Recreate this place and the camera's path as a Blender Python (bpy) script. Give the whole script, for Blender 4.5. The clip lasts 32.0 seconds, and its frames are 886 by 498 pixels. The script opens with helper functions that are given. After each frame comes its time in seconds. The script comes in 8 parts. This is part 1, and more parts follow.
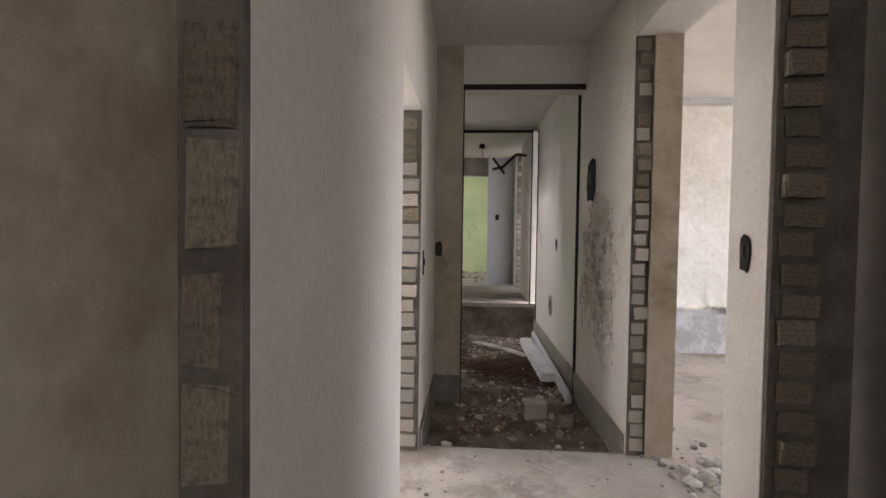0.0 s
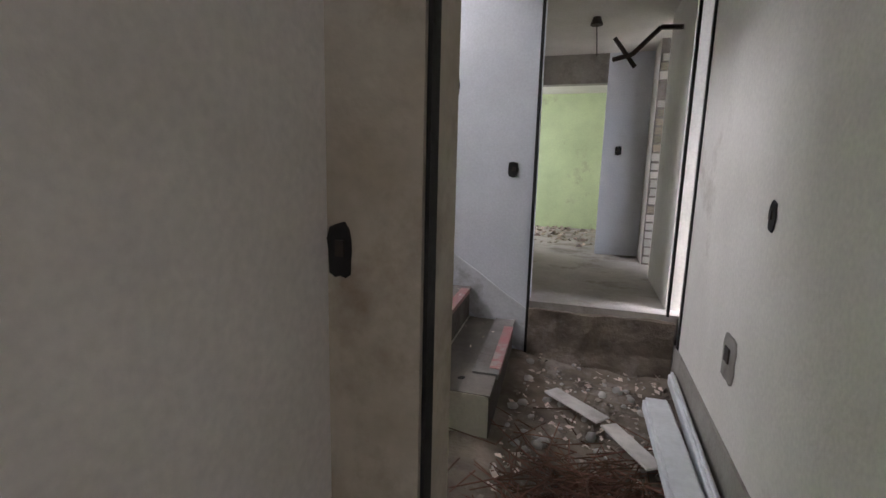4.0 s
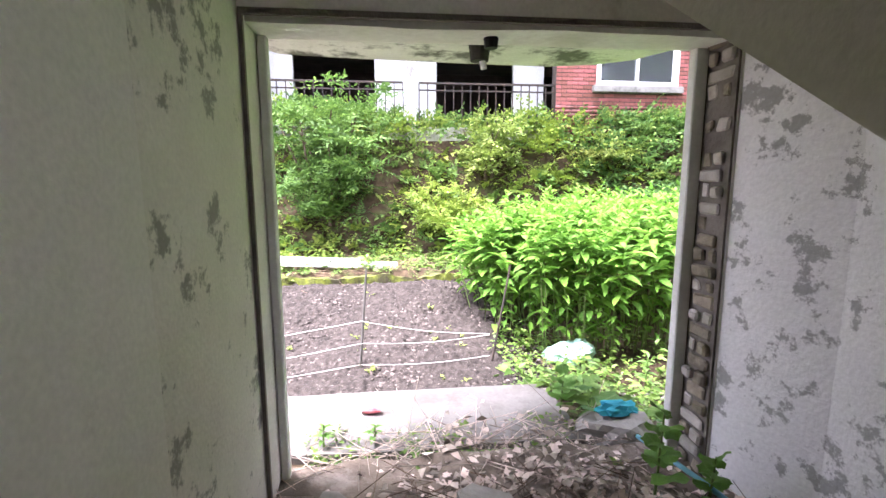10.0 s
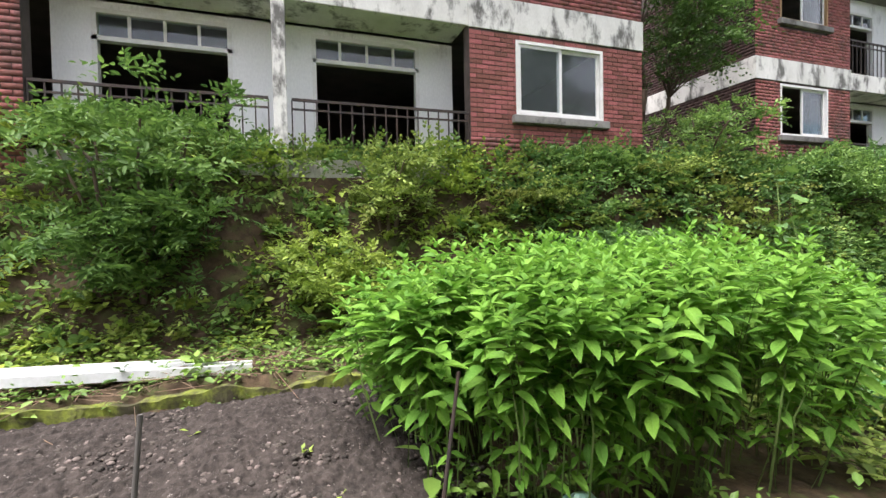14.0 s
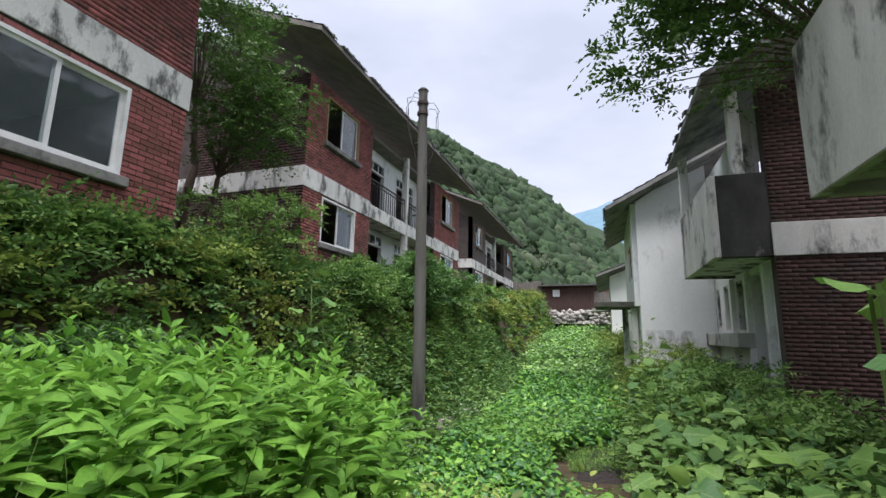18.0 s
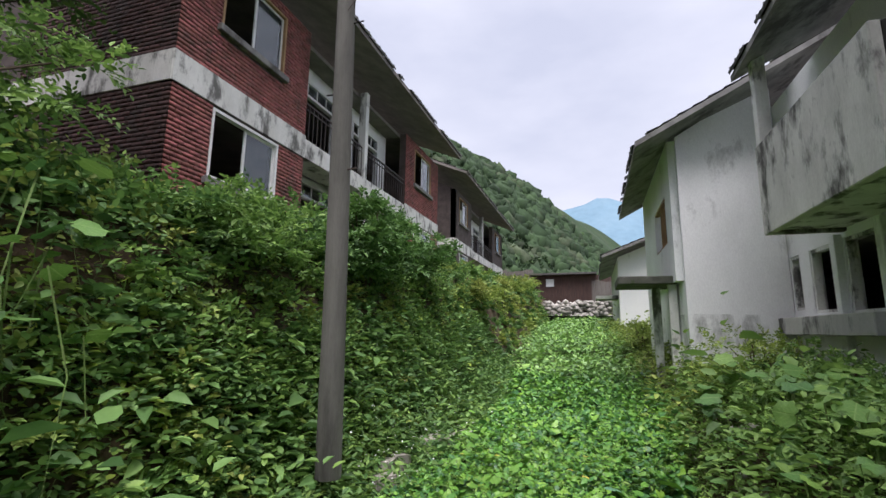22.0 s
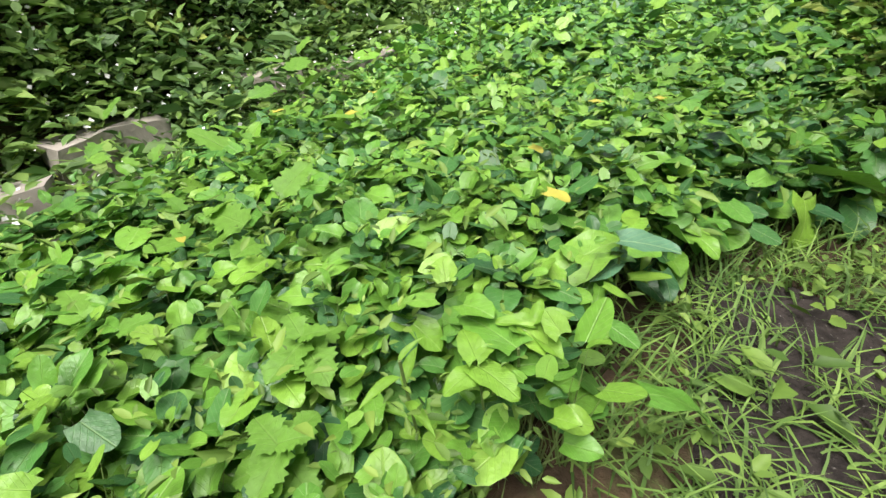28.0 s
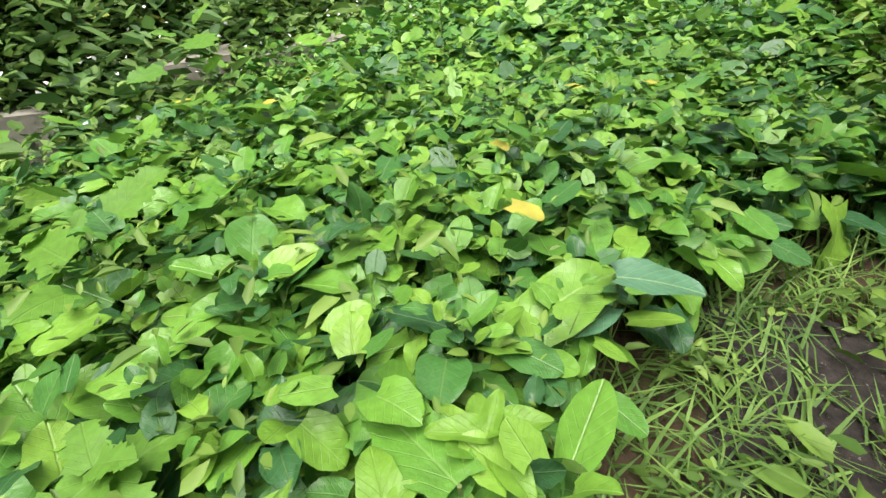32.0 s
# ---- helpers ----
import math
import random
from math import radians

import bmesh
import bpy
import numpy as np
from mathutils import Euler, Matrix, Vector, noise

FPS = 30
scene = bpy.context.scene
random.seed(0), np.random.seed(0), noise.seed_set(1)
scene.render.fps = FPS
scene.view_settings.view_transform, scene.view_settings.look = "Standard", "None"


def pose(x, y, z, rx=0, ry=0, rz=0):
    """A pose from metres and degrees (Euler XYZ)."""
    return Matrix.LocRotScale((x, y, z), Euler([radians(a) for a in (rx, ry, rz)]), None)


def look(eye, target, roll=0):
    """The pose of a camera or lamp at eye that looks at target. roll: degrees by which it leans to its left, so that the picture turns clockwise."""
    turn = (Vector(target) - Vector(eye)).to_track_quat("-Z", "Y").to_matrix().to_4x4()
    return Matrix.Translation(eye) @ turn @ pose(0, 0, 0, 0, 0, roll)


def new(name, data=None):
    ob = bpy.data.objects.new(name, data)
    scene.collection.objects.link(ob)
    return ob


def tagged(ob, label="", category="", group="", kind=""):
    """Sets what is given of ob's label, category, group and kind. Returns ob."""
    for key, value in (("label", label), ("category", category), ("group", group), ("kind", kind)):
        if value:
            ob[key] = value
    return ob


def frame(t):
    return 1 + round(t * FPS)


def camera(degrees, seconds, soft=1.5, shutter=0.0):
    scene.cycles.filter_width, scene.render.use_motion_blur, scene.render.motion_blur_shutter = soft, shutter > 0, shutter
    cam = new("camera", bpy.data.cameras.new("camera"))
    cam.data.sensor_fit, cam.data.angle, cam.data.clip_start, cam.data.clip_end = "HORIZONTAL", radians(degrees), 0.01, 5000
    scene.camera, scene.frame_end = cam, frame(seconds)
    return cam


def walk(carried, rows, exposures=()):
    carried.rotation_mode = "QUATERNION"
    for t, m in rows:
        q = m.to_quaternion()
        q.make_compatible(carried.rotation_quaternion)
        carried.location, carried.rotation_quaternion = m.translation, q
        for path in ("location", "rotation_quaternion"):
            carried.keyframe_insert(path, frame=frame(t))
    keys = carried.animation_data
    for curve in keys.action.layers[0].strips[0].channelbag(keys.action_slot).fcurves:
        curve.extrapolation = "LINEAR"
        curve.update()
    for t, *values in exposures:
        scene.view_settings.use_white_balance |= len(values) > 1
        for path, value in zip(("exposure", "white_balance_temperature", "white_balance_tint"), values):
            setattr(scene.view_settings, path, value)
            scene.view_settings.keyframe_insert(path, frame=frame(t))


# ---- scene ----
cam = camera(87.4, 32.0)
PATH = [
    (0, (-0.176, 1.494, 1.187), (-0.291, 3.49, 1.127), 0.8),
    (0.5, (-0.11, 1.768, 1.169), (-0.063, 3.765, 1.062), 0.5),
    (1, (-0.018, 2.133, 1.183), (0.076, 4.124, 1.018), 0.8),
    (1.5, (0.003, 2.517, 1.193), (0.107, 4.5, 0.955), 1.0),
    (2, (0.037, 2.899, 1.176), (0.091, 4.88, 0.907), 1.3),
    (2.5, (0.06, 3.258, 1.184), (0.018, 5.234, 0.88), 1.8),
    (3, (0.04, 3.621, 1.22), (-0.154, 5.585, 0.896), 2.0),
    (3.5, (0.038, 3.826, 1.231), (-0.447, 5.741, 0.915), 2.7),
    (5.5, (0.028, 4.706, 1.26), (-0.717, 6.515, 0.843), -1.2),
    (6, (-0.128, 5.024, 1.262), (-1.164, 6.689, 0.867), -1.3),
    (6.5, (-0.309, 5.324, 1.287), (-1.708, 6.707, 0.925), -0.5),
    (7, (-0.578, 5.458, 1.301), (-2.241, 6.519, 0.972), 0.1),
    (7.5, (-0.944, 5.532, 1.334), (-2.803, 6.197, 1.017), 0.4),
    (8, (-1.236, 5.549, 1.33), (-3.176, 5.909, 1.0), 0.7),
    (8.5, (-1.597, 5.48, 1.308), (-3.558, 5.706, 0.985), 0.4),
    (9, (-1.926, 5.426, 1.323), (-3.883, 5.654, 0.981), 0.3),
    (9.5, (-2.037, 5.428, 1.311), (-3.997, 5.644, 0.976), -0.1),
    (10, (-2.235, 5.386, 1.257), (-4.201, 5.601, 0.959), -0.1),
    (10.5, (-2.564, 5.383, 1.161), (-4.536, 5.623, 0.928), -0.5),
    (11, (-2.926, 5.335, 1.063), (-4.896, 5.624, 0.877), -0.9),
    (11.5, (-3.211, 5.314, 1.041), (-5.174, 5.649, 0.861), -0.9),
    (12, (-3.503, 5.321, 1.064), (-5.45, 5.735, 0.87), -1.0),
    (12.5, (-3.765, 5.322, 1.096), (-5.686, 5.836, 0.888), -1.1),
    (13, (-4.064, 5.456, 1.113), (-5.969, 6.035, 0.924), -1.0),
    (13.5, (-4.346, 5.573, 1.097), (-6.245, 6.19, 0.974), -1.3),
    (15.5, (-4.976, 6.116, 1.219), (-6.692, 7.119, 1.434), -0.2),
    (16, (-5.098, 6.256, 1.274), (-6.668, 7.46, 1.565), -0.0),
    (16.5, (-5.138, 6.414, 1.296), (-6.507, 7.832, 1.631), -0.0),
    (17, (-5.173, 6.526, 1.302), (-6.299, 8.143, 1.648), 0.3),
    (17.5, (-5.265, 6.773, 1.251), (-6.137, 8.539, 1.598), 0.7),
    (18, (-5.431, 7.096, 1.164), (-6.086, 8.952, 1.52), 1.0),
    (18.5, (-5.689, 7.513, 1.114), (-6.181, 9.417, 1.479), 1.0),
    (19, (-5.829, 8.098, 1.085), (-6.227, 10.021, 1.464), 0.9),
    (19.5, (-5.958, 8.622, 1.027), (-6.332, 10.549, 1.408), 0.9),
    (20, (-6.012, 9.163, 1.005), (-6.429, 11.082, 1.386), 0.8),
    (20.5, (-6.115, 9.679, 0.982), (-6.605, 11.584, 1.343), 0.9),
    (21, (-6.173, 10.242, 0.963), (-6.75, 12.126, 1.304), 1.0),
    (21.5, (-6.25, 10.754, 0.987), (-6.885, 12.621, 1.321), 0.9),
    (22, (-6.327, 11.22, 0.963), (-6.935, 13.094, 1.307), 0.7),
    (22.5, (-6.338, 11.714, 0.939), (-6.841, 13.619, 1.279), 0.6),
    (23, (-6.354, 12.233, 0.925), (-6.663, 14.19, 1.201), 0.3),
    (23.5, (-6.314, 12.73, 0.883), (-6.404, 14.72, 1.059), -0.1),
    (24, (-6.245, 13.183, 0.816), (-6.232, 15.182, 0.889), -0.2),
    (24.5, (-6.221, 13.589, 0.757), (-6.169, 15.588, 0.727), -0.2),
    (25, (-6.236, 13.994, 0.72), (-6.245, 15.986, 0.546), -0.3),
    (25.5, (-6.212, 14.382, 0.597), (-6.374, 16.343, 0.238), -0.1),
    (26, (-6.223, 14.668, 0.499), (-6.545, 16.552, -0.09), 0.1),
    (26.5, (-6.311, 14.955, 0.427), (-6.766, 16.732, -0.372), -0.2),
    (28.5, (-6.253, 15.711, -0.03), (-7.075, 17.116, -1.192), -3.3),
    (28.7, (-6.267, 15.76, -0.066), (-7.064, 17.179, -1.228), 0.0),
    (29, (-6.297, 15.805, -0.112), (-7.046, 17.111, -1.428), -3.3),
    (29.5, (-6.311, 15.866, -0.19), (-6.988, 17.155, -1.561), -2.3),
    (30, (-6.344, 15.888, -0.231), (-6.985, 17.151, -1.643), -2.1),
    (30.5, (-6.361, 15.897, -0.241), (-6.997, 17.151, -1.663), -2.4),
    (31, (-6.361, 15.92, -0.225), (-7.001, 17.21, -1.613), -2.6),
    (31.5, (-6.352, 15.952, -0.164), (-7.004, 17.316, -1.473), -3.7),
    (32, (-6.322, 15.976, -0.096), (-6.969, 17.487, -1.235), -4.4),
]
walk(cam, [(t, look(eye, target, roll)) for t, eye, target, roll in PATH], exposures=[(0, 4.55, 6450, 19), (1, 4.4, 5800, 21), (2, 3.7, 5800, 22), (3, 4.85, 6050, 17), (4.5, 4.5, 5900, 20), (6, 4.15, 5750, 24), (7, 3.95, 5700, 24), (8, 4.15, 5950, 24), (9.2, 4.0, 5900, 29), (10, 3.75, 6050, 30), (11, 3.2, 6150, 30), (12, 2.6, 6350, 24), (13.5, 2.2, 6500, 20), (16, 1.6, 6150, 16), (17, 1.3, 6100, 17), (20, 1.15, 6150, 18), (23, 1.12, 6200, 22), (25, 1.65, 6400, 23), (26, 1.9, 6650, 24), (29, 1.55, 6600, 14), (32, 1.6, 6600, 14)])

# ---------- world, sun ----------
SKY_STRENGTH = 0.059
world = bpy.data.worlds.new("overcast")
scene.world = world
world.use_nodes = True
wt = world.node_tree
wt.nodes.clear()
w_out = wt.nodes.new("ShaderNodeOutputWorld")
w_bg = wt.nodes.new("ShaderNodeBackground")
w_sky = wt.nodes.new("ShaderNodeTexSky")
w_sky.sky_type = 'NISHITA'
w_sky.sun_disc = False
w_sky.sun_elevation = radians(72)
w_sky.sun_rotation = radians(166)
w_sky.air_density = 1.4
w_sky.dust_density = 3.0
w_tc = wt.nodes.new("ShaderNodeTexCoord")
w_map = wt.nodes.new("ShaderNodeMapping")
w_map.inputs["Scale"].default_value = (1.2, 1.2, 3.0)
w_noise = wt.nodes.new("ShaderNodeTexNoise")
w_noise.inputs["Scale"].default_value = 2.2
w_noise.inputs["Detail"].default_value = 5.0
w_ramp = wt.nodes.new("ShaderNodeValToRGB")
w_ramp.color_ramp.elements[0].position, w_ramp.color_ramp.elements[0].color = 0.32, (5.6, 6.0, 6.7, 1)
w_ramp.color_ramp.elements[1].position, w_ramp.color_ramp.elements[1].color = 0.68, (7.4, 7.7, 8.1, 1)
w_mix = wt.nodes.new("ShaderNodeMix")
w_mix.data_type = 'RGBA'
w_mix.inputs["Factor"].default_value = 0.88
w_bg.inputs["Strength"].default_value = SKY_STRENGTH
wt.links.new(w_tc.outputs["Generated"], w_map.inputs["Vector"])
wt.links.new(w_map.outputs["Vector"], w_noise.inputs["Vector"])
wt.links.new(w_noise.outputs["Fac"], w_ramp.inputs["Fac"])
wt.links.new(w_sky.outputs["Color"], w_mix.inputs["A"])
wt.links.new(w_ramp.outputs["Color"], w_mix.inputs["B"])
wt.links.new(w_mix.outputs["Result"], w_bg.inputs["Color"])
wt.links.new(w_bg.outputs["Background"], w_out.inputs["Surface"])

sun = new("sun", bpy.data.lights.new("sun", 'SUN'))
sun.data.energy = 3.1
sun.data.angle = radians(50)
sun.data.color = (1.0, 0.97, 0.92)
sun.matrix_world = look((0, 0, 60), (-4, 16, 4))


def area_lamp(name, m, w, h, energy, color=(1.0, 0.98, 0.96)):
    """An area lamp that stands in for skylight or adds fill inside the house."""
    ld = bpy.data.lights.new(name, 'AREA')
    ld.shape, ld.size, ld.size_y, ld.energy, ld.color = 'RECTANGLE', w, h, energy, color
    ob = new(name, ld)
    ob.matrix_world = m
    return ob


# ---------- materials ----------
def material(name, c1, c2, scale=4.0, rough=0.85, bump=0.2, fine=40.0, c3=None, spots=0.0, spot_scale=1.5,
             metal=0.0, island=0.0, obj_rand=0.0, trans=0.0, spec=0.3, stretch=(1, 1, 1), lo=0.35, hi=0.65, spot_lo=0.52, spot_hi=0.62):
    """Two colours mixed by coarse and fine noise, a third in worn patches, with bump; island: variation per leaf or piece."""
    m = bpy.data.materials.new(name)
    m.use_nodes = True
    nt = m.node_tree
    N, Lk = nt.nodes, nt.links
    b = N["Principled BSDF"]
    b.inputs["Roughness"].default_value = rough
    b.inputs["Metallic"].default_value = metal
    b.inputs["Specular IOR Level"].default_value = spec
    tc = N.new("ShaderNodeTexCoord")
    mp = N.new("ShaderNodeMapping")
    mp.inputs["Scale"].default_value = stretch
    Lk.new(tc.outputs["Object"], mp.inputs["Vector"])
    n1 = N.new("ShaderNodeTexNoise")
    n1.inputs["Scale"].default_value, n1.inputs["Detail"].default_value = scale, 6.0
    n1.inputs["Roughness"].default_value = 0.65
    n2 = N.new("ShaderNodeTexNoise")
    n2.inputs["Scale"].default_value, n2.inputs["Detail"].default_value = fine, 4.0
    for n in (n1, n2):
        Lk.new(mp.outputs["Vector"], n.inputs["Vector"])
    mr = N.new("ShaderNodeMapRange")
    mr.inputs["From Min"].default_value, mr.inputs["From Max"].default_value = lo, hi
    Lk.new(n1.outputs["Fac"], mr.inputs["Value"])
    mx = N.new("ShaderNodeMix")
    mx.data_type = 'RGBA'
    mx.inputs["A"].default_value, mx.inputs["B"].default_value = (*c1, 1), (*c2, 1)
    Lk.new(mr.outputs["Result"], mx.inputs["Factor"])
    col = mx.outputs["Result"]
    if c3 is not None:
        n3 = N.new("ShaderNodeTexNoise")
        n3.inputs["Scale"].default_value, n3.inputs["Detail"].default_value = spot_scale, 8.0
        n3.inputs["Roughness"].default_value = 0.7
        Lk.new(mp.outputs["Vector"], n3.inputs["Vector"])
        m3 = N.new("ShaderNodeMapRange")
        m3.inputs["From Min"].default_value, m3.inputs["From Max"].default_value = spot_lo, spot_hi
        m3.inputs["To Max"].default_value = spots
        Lk.new(n3.outputs["Fac"], m3.inputs["Value"])
        x3 = N.new("ShaderNodeMix")
        x3.data_type = 'RGBA'
        x3.inputs["B"].default_value = (*c3, 1)
        Lk.new(m3.outputs["Result"], x3.inputs["Factor"])
        Lk.new(col, x3.inputs["A"])
        col = x3.outputs["Result"]
    hs = N.new("ShaderNodeHueSaturation")
    mv = N.new("ShaderNodeMapRange")
    mv.inputs["To Min"].default_value, mv.inputs["To Max"].default_value = 0.86, 1.14
    Lk.new(n2.outputs["Fac"], mv.inputs["Value"])
    val = mv.outputs["Result"]
    if island or obj_rand:
        if island:
            g = N.new("ShaderNodeNewGeometry")
            rnd = g.outputs["Random Per Island"]
        else:
            g = N.new("ShaderNodeObjectInfo")
            rnd = g.outputs["Random"]
        amount = island or obj_rand
        mi = N.new("ShaderNodeMapRange")
        mi.inputs["To Min"].default_value, mi.inputs["To Max"].default_value = 1 - amount, 1 + amount
        Lk.new(rnd, mi.inputs["Value"])
        mm = N.new("ShaderNodeMath")
        mm.operation = 'MULTIPLY'
        Lk.new(val, mm.inputs[0])
        Lk.new(mi.outputs["Result"], mm.inputs[1])
        val = mm.outputs["Value"]
        mh = N.new("ShaderNodeMath")
        mh.operation = 'MULTIPLY_ADD'
        mh.inputs[1].default_value, mh.inputs[2].default_value = -0.06 * amount, 0.5 + 0.03 * amount
        Lk.new(rnd, mh.inputs[0])
        Lk.new(mh.outputs["Value"], hs.inputs["Hue"])
    Lk.new(val, hs.inputs["Value"])
    Lk.new(col, hs.inputs["Color"])
    Lk.new(hs.outputs["Color"], b.inputs["Base Color"])
    if bump:
        ad = N.new("ShaderNodeMath")
        ad.operation = 'MULTIPLY_ADD'
        ad.inputs[1].default_value = 0.35
        Lk.new(n2.outputs["Fac"], ad.inputs[0])
        Lk.new(n1.outputs["Fac"], ad.inputs[2])
        bp = N.new("ShaderNodeBump")
        bp.inputs["Strength"].default_value, bp.inputs["Distance"].default_value = bump, 0.02
        Lk.new(ad.outputs["Value"], bp.inputs["Height"])
        Lk.new(bp.outputs["Normal"], b.inputs["Normal"])
    if trans:
        tr = N.new("ShaderNodeBsdfTranslucent")
        Lk.new(hs.outputs["Color"], tr.inputs["Color"])
        ms = N.new("ShaderNodeMixShader")
        ms.inputs["Fac"].default_value = trans
        Lk.new(b.outputs["BSDF"], ms.inputs[1])
        Lk.new(tr.outputs["BSDF"], ms.inputs[2])
        Lk.new(ms.outputs["Shader"], N["Material Output"].inputs["Surface"])
    return m


def leaf_material(name, tones, rough=0.42, trans=0.2, veins=0.35, spec=0.45):
    """A broad leaf: tone by leaf, pale midrib and side veins along the blade, puckered between them."""
    m = bpy.data.materials.new(name)
    m.use_nodes = True
    nt = m.node_tree
    N, Lk = nt.nodes, nt.links
    b = N["Principled BSDF"]
    b.inputs["Roughness"].default_value, b.inputs["Specular IOR Level"].default_value = rough, spec

    def calc(op, a, c=None, d=None):
        n = N.new("ShaderNodeMath")
        n.operation = op
        for i, v in enumerate((a, c, d)):
            if v is None:
                continue
            if isinstance(v, (int, float)):
                n.inputs[i].default_value = v
            else:
                Lk.new(v, n.inputs[i])
        return n.outputs[0]

    g = N.new("ShaderNodeNewGeometry")
    rp = N.new("ShaderNodeValToRGB")
    e = rp.color_ramp.elements
    e[0].position, e[0].color = 0.0, (*tones[0], 1)
    e[1].position, e[1].color = 1.0, (*tones[-1], 1)
    for i, t in enumerate(tones[1:-1]):
        e.new((i + 1) / (len(tones) - 1)).color = (*t, 1)
    Lk.new(g.outputs["Random Per Island"], rp.inputs["Fac"])
    uv = N.new("ShaderNodeUVMap")
    sp = N.new("ShaderNodeSeparateXYZ")
    Lk.new(uv.outputs["UV"], sp.inputs["Vector"])
    side = calc('ABSOLUTE', sp.outputs["X"])
    rib = calc('SUBTRACT', 1.0, calc('MULTIPLY', side, 34.0))
    rib = calc('MAXIMUM', rib, 0.0)
    run = calc('SINE', calc('MULTIPLY', calc('SUBTRACT', sp.outputs["Y"], calc('MULTIPLY', side, 0.9)), 34.0))
    vein = calc('MAXIMUM', calc('MULTIPLY', calc('SUBTRACT', run, 0.93), 11.0), 0.0)
    mark = calc('MINIMUM', calc('ADD', rib, calc('MULTIPLY', vein, 0.6)), 1.0)
    tc = N.new("ShaderNodeTexCoord")
    n1 = N.new("ShaderNodeTexNoise")
    n1.inputs["Scale"].default_value, n1.inputs["Detail"].default_value = 55.0, 4.0
    Lk.new(tc.outputs["Object"], n1.inputs["Vector"])
    mx = N.new("ShaderNodeMix")
    mx.data_type = 'RGBA'
    mx.inputs["B"].default_value = (0.42, 0.55, 0.22, 1)
    Lk.new(calc('MULTIPLY', mark, veins), mx.inputs["Factor"])
    Lk.new(rp.outputs["Color"], mx.inputs["A"])
    hs = N.new("ShaderNodeHueSaturation")
    Lk.new(mx.outputs["Result"], hs.inputs["Color"])
    Lk.new(calc('MULTIPLY_ADD', n1.outputs["Fac"], 0.6, 0.7), hs.inputs["Value"])
    Lk.new(hs.outputs["Color"], b.inputs["Base Color"])
    bp = N.new("ShaderNodeBump")
    bp.inputs["Strength"].default_value, bp.inputs["Distance"].default_value = 0.5, 0.008
    Lk.new(calc('MULTIPLY_ADD', n1.outputs["Fac"], 0.8, calc('MULTIPLY', mark, -0.4)), bp.inputs["Height"])
    Lk.new(bp.outputs["Normal"], b.inputs["Normal"])
    tr = N.new("ShaderNodeBsdfTranslucent")
    Lk.new(hs.outputs["Color"], tr.inputs["Color"])
    ms = N.new("ShaderNodeMixShader")
    ms.inputs["Fac"].default_value = trans
    Lk.new(b.outputs["BSDF"], ms.inputs[1])
    Lk.new(tr.outputs["BSDF"], ms.inputs[2])
    Lk.new(ms.outputs["Shader"], N["Material Output"].inputs["Surface"])
    return m


M = {}
M["plaster"] = material("old_plaster", (0.78, 0.75, 0.70), (0.67, 0.64, 0.585), 1.1, 0.8, 0.2, 60, (0.36, 0.31, 0.25), 0.7, 1.3, spot_lo=0.60, spot_hi=0.76)
M["plaster_brown"] = material("stained_plaster", (0.56, 0.52, 0.43), (0.42, 0.36, 0.27), 1.8, 0.85, 0.5, 30, (0.24, 0.175, 0.11), 0.75, 1.7, spot_lo=0.5, spot_hi=0.66)
M["plaster_dirty"] = material("damp_stained_plaster", (0.80, 0.77, 0.71), (0.70, 0.665, 0.60), 1.6, 0.85, 0.5, 40, (0.34, 0.27, 0.205), 0.6, 2.0, spot_lo=0.56, spot_hi=0.70)
M["plaster_blue"] = material("pale_stair_wall", (0.74, 0.76, 0.80), (0.62, 0.64, 0.68), 1.2, 0.8, 0.25, 70, (0.40, 0.40, 0.38), 0.4, 1.1, spot_lo=0.58, spot_hi=0.75)
M["plaster_peel"] = material("peeling_white_paint", (0.80, 0.79, 0.78), (0.70, 0.69, 0.68), 1.5, 0.8, 0.6, 50, (0.31, 0.305, 0.29), 0.9, 6.5, spot_lo=0.535, spot_hi=0.58)
M["plaster_green"] = material("green_room_plaster", (0.62, 0.72, 0.42), (0.50, 0.60, 0.34), 1.3, 0.8, 0.3, 50, (0.30, 0.28, 0.2), 0.5, 2.0, spot_lo=0.57, spot_hi=0.68)
M["plaster_foam"] = material("torn_wallpaper_lining", (0.80, 0.79, 0.76), (0.70, 0.68, 0.62), 2.0, 0.9, 0.6, 25, (0.5, 0.47, 0.4), 0.5, 1.3)
M["ceiling"] = material("ceiling_plaster", (0.74, 0.715, 0.67), (0.62, 0.595, 0.545), 1.5, 0.85, 0.25, 50)
M["cement"] = material("raw_cement", (0.36, 0.34, 0.30), (0.25, 0.23, 0.20), 2.5, 0.9, 0.6, 45, (0.13, 0.12, 0.10), 0.5, 1.4)
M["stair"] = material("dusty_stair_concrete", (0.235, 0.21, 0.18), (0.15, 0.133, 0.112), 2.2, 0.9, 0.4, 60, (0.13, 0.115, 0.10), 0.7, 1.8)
# risers face away from the entrance; that shade is in their dark colour
M["stair_riser"] = material("shaded_stair_riser", (0.11, 0.096, 0.079), (0.066, 0.057, 0.048), 2.6, 0.92, 0.5, 50, (0.2, 0.18, 0.155), 0.6, 1.5)
M["skirting"] = material("painted_cement_skirting", (0.64, 0.65, 0.67), (0.52, 0.53, 0.55), 2.0, 0.85, 0.4, 50, (0.28, 0.27, 0.26), 0.6, 2.6)
